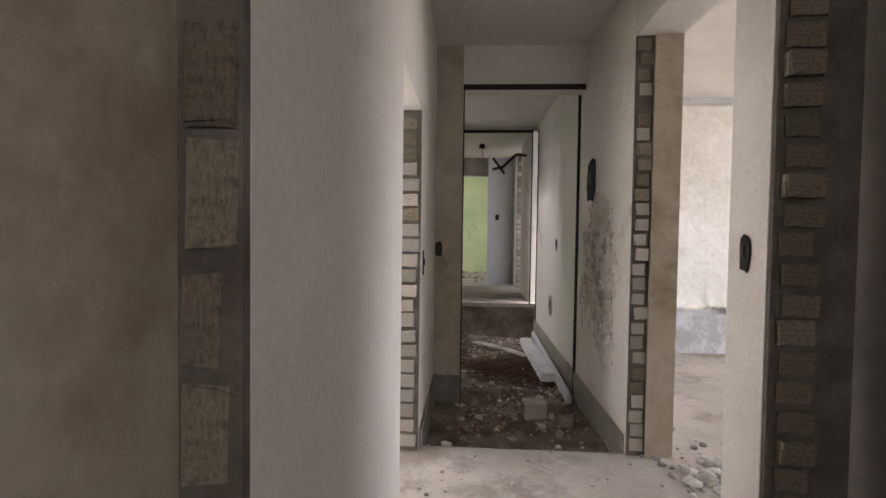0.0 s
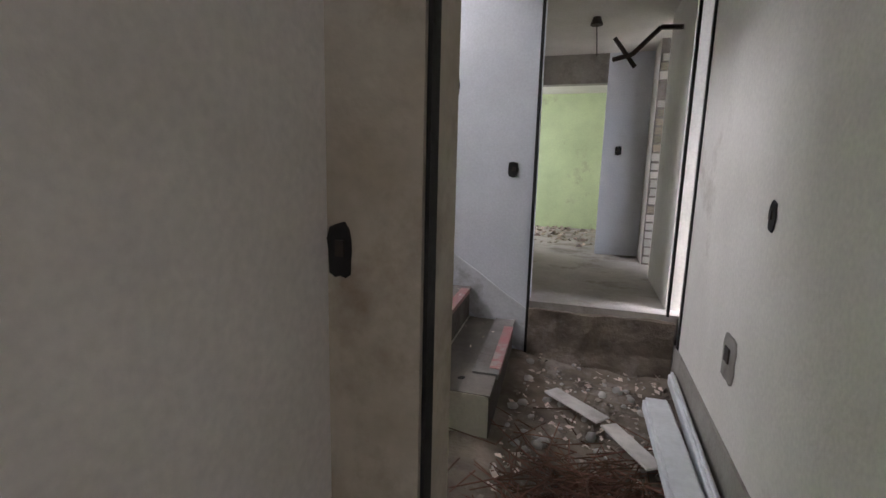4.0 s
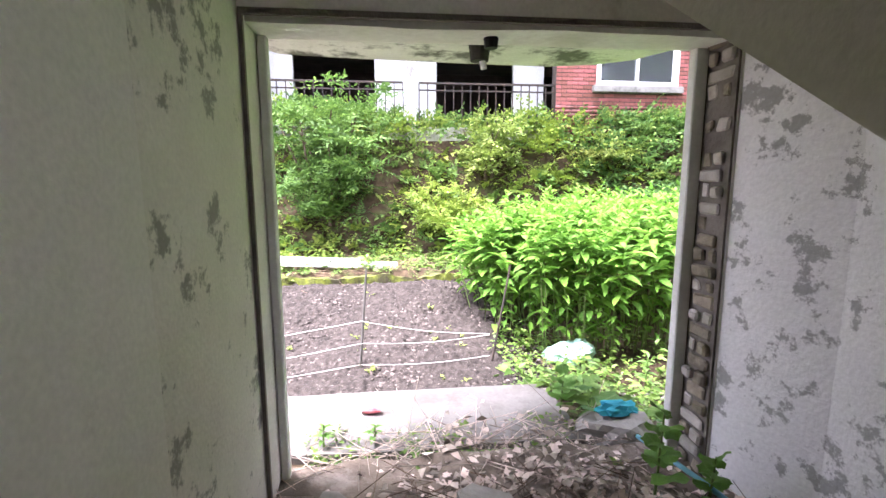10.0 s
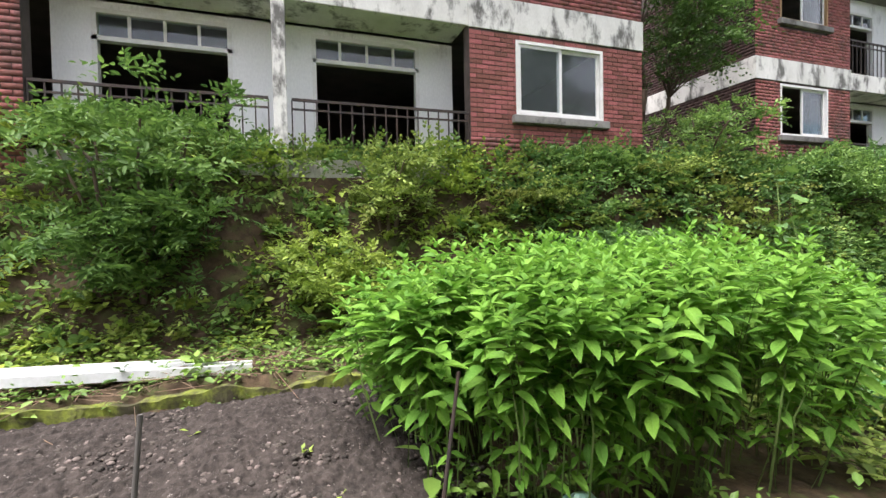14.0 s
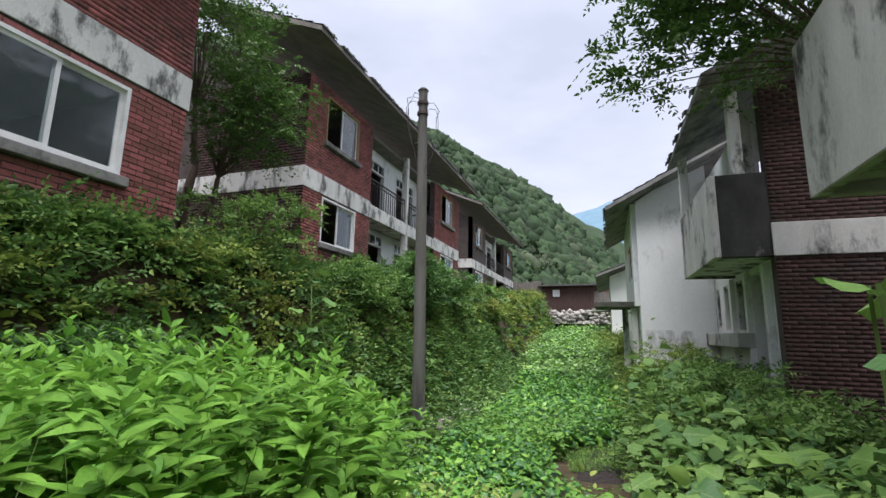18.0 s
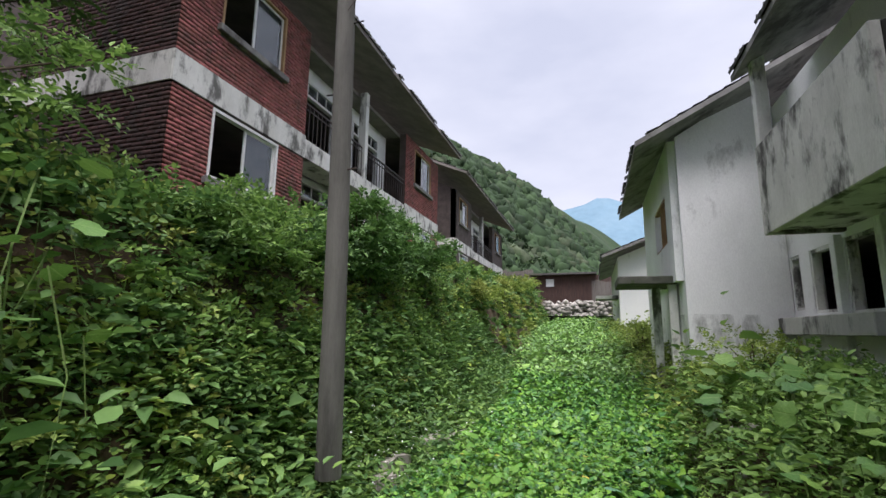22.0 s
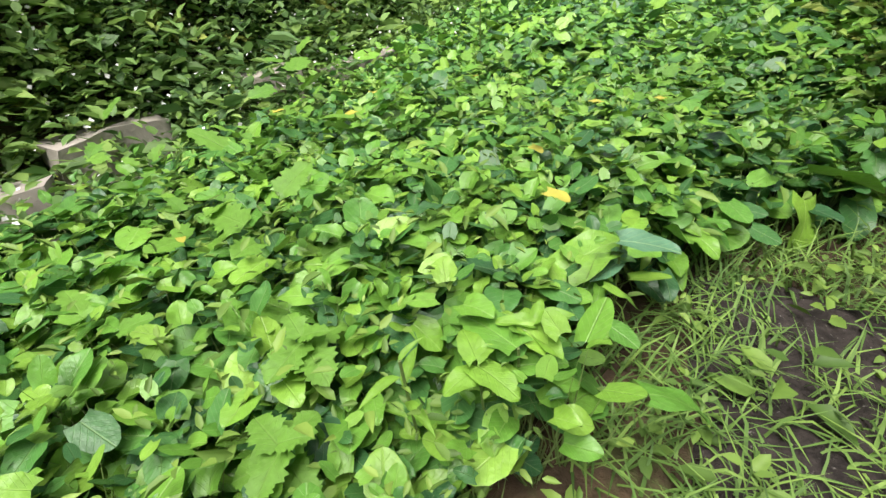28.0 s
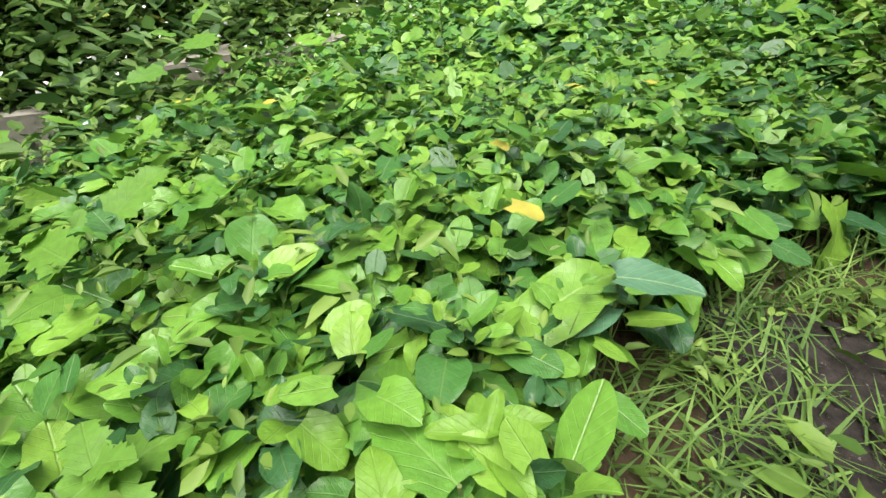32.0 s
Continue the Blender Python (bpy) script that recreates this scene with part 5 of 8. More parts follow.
nx = 90
a = np.linspace(-1.2, 1.0, nx)
ridge = 290 + 90 * np.exp(-((a + 0.02) / 0.14) ** 2) + 35 * np.sin(a * 9 + 1) + 12 * np.sin(a * 31) + 5 * np.sin(a * 83)
V, F = [], []
for i in range(nx):
    for j, f_ in enumerate((1.0, 0.75, 0.45, 0.0)):
        rad = 1500 - 420 * (1 - f_)
        V.append((math.sin(a[i]) * rad, math.cos(a[i]) * rad, ridge[i] * f_ + 6 * math.sin(i * 1.7 + j * 2.1) * (0 < j < 3)))
for i in range(nx - 1):
    for j in range(3):
        F.append((i * 4 + j, i * 4 + j + 1, i * 4 + j + 5, i * 4 + j + 4))
tagged(from_arrays("backdrop_mountain", np.array(V), np.array(F), M["mountain"], None, True), "far mountain in haze-tinted blue", "mountain", "", "structure")



# ---------- leaves ----------
def unit(v):
    return v / np.maximum(np.linalg.norm(v, axis=-1, keepdims=True), 1e-9)


def leaf_grid(width, rows, cols, fold, droop, wavy, back=0.0, teeth=0.0, phase=0.0):
    """A leaf blade as a bent grid: width along its length, folded on the midrib, drooping, with a wavy or toothed edge."""
    V, F = [], []
    for i in range(rows):
        v = math.sin(0.5 * math.pi * i / (rows - 1)) if rows > 7 else i / (rows - 1)
        w = max(width(v), 0.01)
        for j in range(cols):
            s = 2 * j / (cols - 1) - 1
            edge = abs(s) > 0.99
            V.append((0.5 * s * w * (1 + (teeth * (-1) ** i if edge else 0)), v - back * s * s * (1 - v) ** 4,
                      fold * abs(s) * w - droop * v * v + wavy * s * s * math.sin(v * 8 + phase + (1.7 if s > 0 else 0))))
    for i in range(rows - 1):
        for j in range(cols - 1):
            q = i * cols + j
            F += [(q, q + 1, q + cols + 1), (q, q + cols + 1, q + cols)]
    return np.array(V), np.array(F)


LEAF_SMALL = (np.array([(0, 0, 0), (0.5, 0.45, 0.06), (0, 1, -0.12), (-0.5, 0.45, 0.06)]), np.array([(0, 1, 2), (0, 2, 3)]))
LEAF_MED = (np.array([(0, 0, 0), (0.44, 0.28, 0.07), (0.38, 0.66, 0.02), (0, 1, -0.16), (-0.38, 0.66, 0.02), (-0.44, 0.28, 0.07)]), np.array([(0, 1, 2), (0, 2, 3), (0, 3, 4), (0, 4, 5)]))
LEAF_LANCE = leaf_grid(lambda v: math.sin(math.pi * v ** 0.8) ** 0.9, 7, 3, 0.10, 0.22, 0.0)
OVATE = lambda v: max(0.0, math.sin(math.pi * min(1, 0.12 + 0.88 * v) ** 0.86)) ** 0.52
LEAF_BROADS = [leaf_grid(OVATE, 9, 5, 0.07, 0.15, 0.03, 0.10, 0.03, 0.0), leaf_grid(OVATE, 9, 5, 0.02, 0.22, 0.045, 0.16, 0.04, 2.0), leaf_grid(OVATE, 9, 5, 0.12, 0.08, 0.04, 0.06, 0.02, 4.0)]
LEAF_CUT = leaf_grid(lambda v: OVATE(v) * (0.62 + 0.38 * abs(math.sin(v * 9.5))), 22, 5, 0.05, 0.2, 0.03, 0.05, 0.12, 0.5)
LEAF_FIELD_FAR = leaf_grid(OVATE, 4, 3, 0.08, 0.16, 0.0, 0.1)
LEAF_LOBED = (np.array([(0, 0.1, 0)] + [(0.62 * (1 - 0.16 * (i % 2)) * math.sin(a_), 0.48 - 0.55 * (1 - 0.16 * (i % 2)) * math.cos(a_), 0.05 * math.sin(3 * a_) - 0.05)
                                        for i, a_ in enumerate([0.35 + (math.tau - 0.7) * k / 12 for k in range(13)])] + [(0, 0.45, -0.01)]),
              np.array([(14, i, i + 1) for i in range(1, 13)] + [(14, 0, 1), (14, 13, 0)]))
BLADE = (np.array([(-0.5, 0, 0), (0.5, 0, 0), (0.4, 0.5, 0.08), (-0.4, 0.5, 0.08), (0, 1, -0.15)]), np.array([(0, 1, 2), (0, 2, 3), (3, 2, 4)]))


def leaf_mesh(P, D, Nn, L, W, tmpl, curl=None):
    """Vertices and triangles for leaves at P along D with face normal about Nn, lengths L, widths W."""
    tv, tf = tmpl
    D = unit(D)
    S = unit(np.cross(D, Nn))
    Nn = np.cross(S, D)
    n = len(P)
    c = np.ones(n) if curl is None else curl
    V = P[:, None] + tv[None, :, 0, None] * (W[:, None] * S)[:, None] + tv[None, :, 1, None] * (L[:, None] * D)[:, None] + tv[None, :, 2, None] * ((L * c)[:, None] * Nn)[:, None]
    F = tf[None] + (np.arange(n) * len(tv))[:, None, None]
    return V.reshape(-1, 3), F.reshape(-1, 3)


def leaves(name, P, D, Nn, L, W, tmpl, mat_, parent=None, curl=None):
    V, F = leaf_mesh(P, D, Nn, L, W, tmpl, curl)
    ob = from_arrays(name, V, F, mat_, parent, len(tmpl[0]) > 6)
    if len(tmpl[0]) > 6:
        uv = np.tile(tmpl[0][tmpl[1].ravel(), :2].astype(np.float32), (len(P), 1))
        ob.data.uv_layers.new(name="UVMap").data.foreach_set("uv", uv.ravel())
    return ob


def clump_cloud(r, centres, radii, per, size, flat=0.75, sag=0.25):
    """Twigs with leaves in two rows, spreading from the middle of leafy clumps."""
    n = len(centres)
    per = np.maximum(2, np.broadcast_to(per, n) / 8).astype(int)
    k = np.repeat(np.arange(n), per)
    m = len(k)
    d = unit(r.normal(size=(m, 3)))
    d[:, 2] = np.where(d[:, 2] < -0.15, -d[:, 2], d[:, 2])
    rad = np.asarray(radii)[k]
    shape = np.array([1, 1, flat])
    base = np.asarray(centres)[k] + d * (rad * r.uniform(0.05, 0.6, m))[:, None] * shape
    run = unit(d + 0.45 * r.normal(size=(m, 3)))
    side = unit(np.cross(run, unit(np.array([0, 0, 1.0]) + 0.35 * r.normal(size=(m, 3)))))
    up = np.cross(side, run)
    up = up * np.sign(up[:, 2:3] + 1e-6)
    ln = rad * r.uniform(0.5, 1.15, m) + size
    out = []
    for j in range(8):
        t = (j + 1) / 8
        P = base + run * (ln * t)[:, None] * shape - np.array([0, 0, 1.0]) * (sag * ln * t * t)[:, None]
        D = unit(run * (0.6 if j < 7 else 2.0) + side * (0.9 if j % 2 else -0.9) + np.array([0, 0, -0.35 * sag]) + 0.25 * r.normal(size=(m, 3)))
        out.append((P, D, unit(up + 0.3 * r.normal(size=(m, 3))), size * r.uniform(0.6, 1.3, m) * (1.15 - 0.35 * t)))
    return tuple(np.concatenate([o[i] for o in out]) for i in range(4))


def stuff(ob, label, category):
    return tagged(ob, label, category, "", "stuff")


P, D, Nn, L = clump_cloud(rf, FOREST[0], FOREST[1] * 0.95, 40, 0.7, 1.0, 0.2)
stuff(leaves("forest_leaves", P, D, Nn, L * 1.3, L * 0.9, LEAF_SMALL, M["leaf_forest"]), "leafy crowns of the wood on the hillside", "forest")

# --- overgrown bank ---
r = np.random.RandomState(5)
n = 4900
y = np.concatenate([r.uniform(-1.5, 26, 4100), r.uniform(26, 45, 800)])
u = r.uniform(0, 1, n)
foot = -9.75 + 0.75 * smooth_step(8, 14, y)
x = foot - 0.1 - 2.3 * u
lump = wave(x, y, 1.3, 61)
bare = ((u < 0.5) & (y < 8.0) & (r.uniform(0, 1, n) < 0.76)) | ((u < 0.8) & (lump < -0.35) & (y < 8.0) & (r.uniform(0, 1, n) < 0.35))
x, y, u, lump = x[~bare], y[~bare], u[~bare], lump[~bare]
z = ground_z(x, y) + 0.35 * np.maximum(0, lump) * smooth_step(0.25, 0.5, u) * smooth_step(0.9, 0.6, u) * (y < 16.5)
R = r.uniform(0.14, 0.40, len(x)) * (0.8 + 0.4 * (u > 0.4)) * (1 - 0.45 * smooth_step(0.55, 0.85, u)) * np.where(y > 26, 0.8, np.where(y > 16.5, 0.62, 1.0))
per = np.where(y > 26, 34, 58)
tone = wave(x, y, 1.1, 37) + 0.5 * r.normal(size=len(x))
for lo_, hi_, sz, ratio, m_, lb in ((-9, -0.35, 0.078, 0.62, "leaf_bank", "tangled green weeds covering the bank"), (-0.35, 0.35, 0.10, 0.55, "leaf_shrub", "dark leafy weeds covering the bank"), (0.35, 9, 0.075, 0.66, "leaf_yellow", "yellow-green creepers covering the bank")):
    pick = (tone >= lo_) & (tone < hi_)
    for k, shade in ((pick & (y <= 9), m_), (pick & (y > 9), {"leaf_bank": "leaf_lane", "leaf_shrub": "leaf_lane_dark", "leaf_yellow": "leaf_bank"}[m_])):
        grow = np.where(u[k] > 0.45, 1.3, 0.8)
        P, D, Nn, L = clump_cloud(r, np.stack([x[k], y[k], z[k] + R[k] * 0.45 * grow], -1), R[k] * grow, (per[k] * (0.088 / sz) ** 1.2).astype(int), sz)
        L = L * np.where(P[:, 1] > 26, 1.8, 1.0)
        stuff(leaves("bank_plants", P, D, Nn, L, L * ratio, LEAF_MED, M[shade]), lb, "weeds")


def clear_of_path(P, D, L):
    """Leaves that do not reach over the spot where one stands in the field."""
    ok = np.ones(len(P), bool)
    for s in (0.0, 0.25, 0.5, 0.75, 1.0):
        q = P + unit(D) * (L * s)[:, None]
        along = np.clip((q[:, 1] - 15.4) / 0.6, 0, 1)
        ok &= (q[:, 0] + 6.25 + 0.09 * along) ** 2 + (q[:, 1] - 15.4 - 0.6 * along) ** 2 > (0.10 + 0.4 * L) ** 2
    return ok


def sprigs(name, x, y, z0, r, m, size, reach, mat_, label, ratio=0.6, rise=(0.05, 0.8), tmpl=None, category="weeds"):
    """Small plants: leaves set round short stems, the upper ones smaller and steeper."""
    n = len(x)
    spin = r.uniform(0, math.tau, n)
    big = np.exp(0.3 * r.normal(size=n))
    out = []
    for j in range(m):
        f = j / max(1, m - 1)
        a = spin + j * 2.4 + 0.3 * r.normal(size=n)
        e = (1 - 0.8 * f) * reach * 0.25 * big
        h = reach * big * (0.25 + 0.75 * f) * r.uniform(0.85, 1.15, n)
        D = np.stack([np.cos(a), np.sin(a), np.full(n, rise[0] + (rise[1] - rise[0]) * f ** 2) + 0.2 * r.normal(size=n)], -1)
        P = np.stack([x + np.cos(a) * e, y + np.sin(a) * e, z0 + h], -1)
        N_ = unit(np.array([0, 0, 1.0]) + 0.3 * r.normal(size=(n, 3)))
        out.append((P, D, N_, size * big * (1.15 - 0.6 * f) * r.uniform(0.75, 1.25, n)))
    P, D, N_, L = (np.concatenate([o[i] for o in out]) for i in range(4))
    ok = clear_of_path(P, D, L)
    P, D, N_, L = P[ok], D[ok], N_[ok], L[ok]
    return stuff(leaves(name, P, D, N_, L, L * ratio, LEAF_MED if tmpl is None else tmpl, M[mat_], None, r.uniform(0.3, 2.0, len(L))), label, category)


n = 3600
y = -1 + 27 * r.uniform(0, 1, n) ** 1.6
foot = -9.75 + 0.75 * smooth_step(8, 14, y)
x = foot + 0.35 - 1.5 * r.uniform(0, 1, n) ** 0.8
k = wave(x, y, 2.6, 38) > np.where(y < 8, -0.25, -0.45)
sprigs("bank_creepers", x[k], y[k], ground_z(x[k], y[k]), r, 8, 0.075, 0.14, "leaf_yellow", "sparse bright creeper leaves on bare earth", 0.62, (-0.2, 0.5), category="creepers")


def shrub(cx, cy, h, rad, mat_, label, seed, leaf=0.07, clumps=60, per=70, zbase=None, category="shrub", lean=(0, 0), name="shrub", tmpl=LEAF_MED, ratio=0.5):
    """A bush: several bent stems and leafy clumps with gaps."""
    r = np.random.RandomState(seed)
    zb = float(ground_z(cx, cy)) if zbase is None else zbase
    sh = thing(name, (cx, cy, zb), label, category)
    bm = bmesh.new()
    tips = []
    for i in range(8):
        a = r.uniform(0, 6.28)
        p = Vector((cx + 0.08 * math.cos(a), cy + 0.08 * math.sin(a), zb - 0.1))
        d = Vector((math.cos(a) * 0.5 * rad / h + lean[0], math.sin(a) * 0.5 * rad / h + lean[1], 1.0)).normalized()
        w = 0.022 + 0.008 * h
        for k in range(5):
            q = p + d * (h / 5.2)
            tube(bm, p, q, w, w * 0.78, 6, False)
            w *= 0.78
            p = q
            d = (d + Vector(r.normal(size=3) * 0.22)).normalized()
            tips.append(p.copy())
    tagged(part("stem_cluster", bm, M["bark"], sh, "thin brown stems"), kind="stuff")
    C = []
    for i in range(clumps):
        t = tips[r.randint(len(tips))]
        hh = max(0.15, (t.z - zb) / h)
        C.append((t.x + r.normal() * rad * 0.42, t.y + r.normal() * rad * 0.42, zb + h * min(1.0, hh + r.uniform(-0.12, 0.16))))
    C = np.array(C)
    P, D, Nn, L = clump_cloud(r, C, r.uniform(0.55, 1.1, clumps) * rad * 0.28 + 0.06, per, leaf)
    ob = leaves("crown", P, D, Nn, L, L * ratio, tmpl, mat_, sh)
    tagged(ob, "uneven leafy crown", kind="stuff")
    return sh


shrub(-10.3, 4.3, 2.0, 0.8, M["leaf_feather"], "dark feathery shrub growing over the bank", 3, 0.085, 150, 110, ratio=0.42)
shrub(-10.2, 6.4, 0.85, 0.7, M["leaf_yellow"], "bright scrambling shrub on the bank", 23, 0.07, 80, 80)
shrub(-10.4, 2.2, 1.2, 0.8, M["leaf_bank"], "leafy shrub on the bank", 24, 0.075, 80, 80)
shrub(-10.2, 10.6, 0.55, 0.8, M["leaf_lane_dark"], "dark scrambling bush over the bank", 25, 0.075, 80, 80)
shrub(-10.3, 15.6, 0.85, 0.7, M["leaf_lane"], "leafy bush beside the pole", 26, 0.075, 90, 90)
shrub(-10.7, 7.1, 1.1, 0.55, M["leaf_bank"], "light green shrub under the balcony railing", 4, 0.07, 60, 75)
shrub(-10.8, 13.0, 1.35, 0.75, M["leaf_lane"], "rounded dark shrub at the house corner", 6, 0.075, 60, 80)
shrub(-10.8, 11.8, 0.4, 0.6, M["leaf_bank"], "pale weedy bush against the brick wall", 7, 0.06, 40, 70)
shrub(-10.8, 9.6, 0.4, 0.6, M["leaf_bank"], "pale weedy bush below the window", 8, 0.06, 40, 70)
shrub(-10.2, 18.6, 1.5, 0.8, M["leaf_lane_dark"], "dark maple-like shrub below the brick house", 9, 0.10, 120, 95)
shrub(-10.3, 21.0, 1.0, 0.8, M["leaf_lane_dark"], "dense dark shrub on the bank", 10, 0.09, 80, 80)
shrub(-10.4, 16.8, 0.9, 0.8, M["leaf_lane_dark"], "leafy bush on the bank", 13, 0.07, 50, 70)
shrub(-10.1, 26.0, 0.6, 1.0, M["leaf_bank"], "creeper-covered bush on the bank", 14, 0.11, 60, 60)
shrub(-10.3, 31.0, 0.6, 1.2, M["leaf_bank"], "creeper-covered bush further along the bank", 15, 0.13, 60, 55)
shrub(-10.6, 38.0, 0.6, 1.3, M["leaf_bank"], "far leafy bush on the bank", 16, 0.15, 60, 45)
shrub(-4.3, 24.6, 0.7, 0.8, M["leaf_bank"], "low yellow-green bush at the porch", 17, 0.08, 40, 60, zbase=0.1)
shrub(-3.6, 20.4, 1.1, 1.0, M["leaf_bank"], "leggy weeds before the white house", 18, 0.07, 55, 70, zbase=-0.1)
shrub(-3.5, 18.2, 0.9, 1.0, M["leaf_shrub"], "dark weeds before the white house", 19, 0.07, 55, 70, zbase=-0.1)
shrub(-3.4, 16.2, 0.9, 1.1, M["leaf_shrub"], "dark weeds by the brick gable", 20, 0.08, 55, 70, zbase=-0.2)
shrub(-3.2, 13.8, 0.9, 1.1, M["leaf_shrub"], "dark weeds below the balcony", 21, 0.08, 50, 70, zbase=-0.3)
shrub(-4.6, 28.5, 1.1, 1.2, M["leaf_bank"], "weeds beside the far lane", 22, 0.11, 50, 55)


def tree(at, fork, crown, rad, mat_, label, seed, leaf=0.09, clumps=90, per=80, clump_r=0.42):
    """A tapered trunk to the fork, bent limbs to the leafy clumps, leaves in an uneven crown with gaps."""
    r = np.random.RandomState(seed)
    tr = thing("tree", at, label, "tree")
    bm = bmesh.new()
    a, f_ = Vector(at), Vector(fork)
    w = 0.06 + 0.02 * (f_ - a).length
    p = a - Vector((0, 0, 0.3))
    for k in range(1, 7):
        q = a.lerp(f_, k / 6) + Vector(r.normal(size=3) * 0.05)
        tube(bm, p, q, w, w * 0.88, 9, False)
        p, w = q, w * 0.88
    c, s = np.array(crown), np.array(rad)
    C = c + np.clip(r.normal(size=(clumps, 3)), -1.7, 1.7) * s * 0.55
    for i in range(0, clumps, 4):
        e = Vector(C[i])
        b_ = p.lerp(e, 0.5) + Vector((0, 0, 0.35)) + Vector(r.normal(size=3) * 0.15)
        ww = w * 0.42
        prev = p
        for k in range(1, 6):
            t = k / 5
            q = p * (1 - t) ** 2 + b_ * 2 * t * (1 - t) + e * t ** 2
            tube(bm, prev, q, ww, ww * 0.7, 6, False)
            prev, ww = q, ww * 0.7
    tagged(part("trunk", bm, M["bark"], tr, "grey-brown trunk and limbs"))
    P, D, Nn, L = clump_cloud(r, C, r.uniform(0.55, 1.1, clumps) * clump_r, per, leaf, 0.7, 0.5)
    tagged(leaves("crown", P, D, Nn, L, L * 0.55, LEAF_MED, mat_, tr), "airy crown of small leaves", kind="stuff")
    return tr


tree((-0.9, 15.3, -0.2), (-1.9, 14.6, 5.0), (-3.7, 13.9, 6.3), (1.7, 1.5, 1.4), M["leaf_tree"], "leafy tree hanging over the lane from behind a house", 3, 0.10, 170, 100)
tree((-12.6, 13.6, 2.0), (-12.3, 13.6, 3.9), (-11.85, 13.75, 5.5), (0.95, 1.0, 1.25), M["leaf_tree"], "slender feathery locust tree between two houses", 5, 0.085, 95, 90, 0.40)
tree((-14.0, 14.6, 2.1), (-13.9, 14.3, 6.0), (-13.2, 14.0, 8.0), (1.2, 1.2, 1.0), M["leaf_tree"], "tree crown behind the gap between houses", 6, 0.09, 70, 70)

# --- field of broad leaves ---
def field_edges(y):
    left = -8.35 + 0.6 * smooth_step(14, 11.5, y) * 1.0 - 0.5 * smooth_step(19, 30, y)
    right = -6.37 + 0.26 * smooth_step(16.6, 17.2, y) + 0.79 * smooth_step(17.1, 18.1, y) + 0.28 * smooth_step(18.1, 19.8, y) - 0.2 * smooth_step(22, 34, y) + 1.1 * smooth_step(14.6, 12.6, y)
    return left, right


def field_plants(r, n, y0, y1, m, size, tall, label, tmpls, near=False):
    """Plants of broad leaves on stalks round a short stem, with small young leaves in the middle."""
    y = r.uniform(y0, y1, n)
    l, rt = field_edges(y)
    x = l + (rt - l) * r.uniform(0, 1, n) + 0.04 * r.normal(size=n)
    zg = ground_z(x, y)
    big = np.exp(0.25 * r.normal(size=n)).clip(0.6, 1.6)
    high = tall * (0.84 + 0.2 * wave(x, y, 2.2, 41) + 0.12 * r.normal(size=n).clip(-1.5, 1.2)) * (0.8 + 0.2 * big)
    spin = r.uniform(0, math.tau, n)
    rows, stalk = [], []
    for j in range(m):
        f = j / (m - 1)
        a = spin + 2.4 * j + 0.35 * r.normal(size=n)
        out = size * (1.5 - 1.25 * f) * r.uniform(0.6, 1.2, n) * big
        h = high * (0.45 + 0.55 * f ** 0.7) * r.uniform(0.85, 1.1, n)
        c, s_ = np.cos(a), np.sin(a)
        P = np.stack([x + c * out, y + s_ * out, zg + h], -1)
        D = np.stack([c, s_, -0.15 + 1.2 * f ** 3 + 0.3 * r.normal(size=n)], -1)
        N_ = unit(np.stack([-0.25 * c, -0.25 * s_, np.ones(n)], -1) + 0.28 * r.normal(size=(n, 3)))
        rows.append((P, D, N_, size * big * (1.25 - 0.8 * f ** 1.5) * np.exp(0.2 * r.normal(size=n))))
        stalk.append((np.stack([x + 0.15 * c * out, y + 0.15 * s_ * out, zg], -1), P))
    P, D, N_, L = (np.concatenate([o[i] for o in rows]) for i in range(4))
    A, B = (np.concatenate([o[i] for o in stalk]) for i in range(2))
    if near:
        ok = clear_of_path(P, D, L)
        P, D, N_, L, A, B = P[ok], D[ok], N_[ok], L[ok], A[ok], B[ok]
    pick = r.randint(len(tmpls), size=len(P))
    for i, t in enumerate(tmpls):
        k = pick == i
        stuff(leaves("field_plants", P[k], D[k], N_[k], L[k], L[k] * r.uniform(0.68, 0.95, k.sum()), t, M["leaf_field"], None, r.uniform(-0.3, 2.2, k.sum())), label, "field plants")
    if near:
        V = B - A
        a = r.uniform(0, math.tau, len(A))
        stuff(leaves("field_stalks", A, V, np.stack([np.cos(a), np.sin(a), 0 * a], -1), np.linalg.norm(V, axis=1), np.full(len(A), 0.006), BLADE, M["stem"]), "thin pale green leaf stalks", "stalks")


r = np.random.RandomState(17)
field_plants(r, 1050, 15.3, 19.0, 11, 0.082, 0.43, "dense bright green broad-leaved field plants", LEAF_BROADS, True)
field_plants(r, 520, 11.2, 15.4, 10, 0.085, 0.40, "dense green broad-leaved plants along the lane", LEAF_BROADS[:2])
field_plants(r, 1500, 18.8, 25.0, 10, 0.095, 0.46, "green broad-leaved plants filling the lane", [LEAF_FIELD_FAR])
field_plants(r, 1100, 24.8, 36.0, 9, 0.15, 0.45, "far green plants filling the lane", [LEAF_SMALL])
field_plants(r, 700, 35.5, 46.0, 8, 0.22, 0.5, "far green plants at the end of the lane", [LEAF_SMALL])
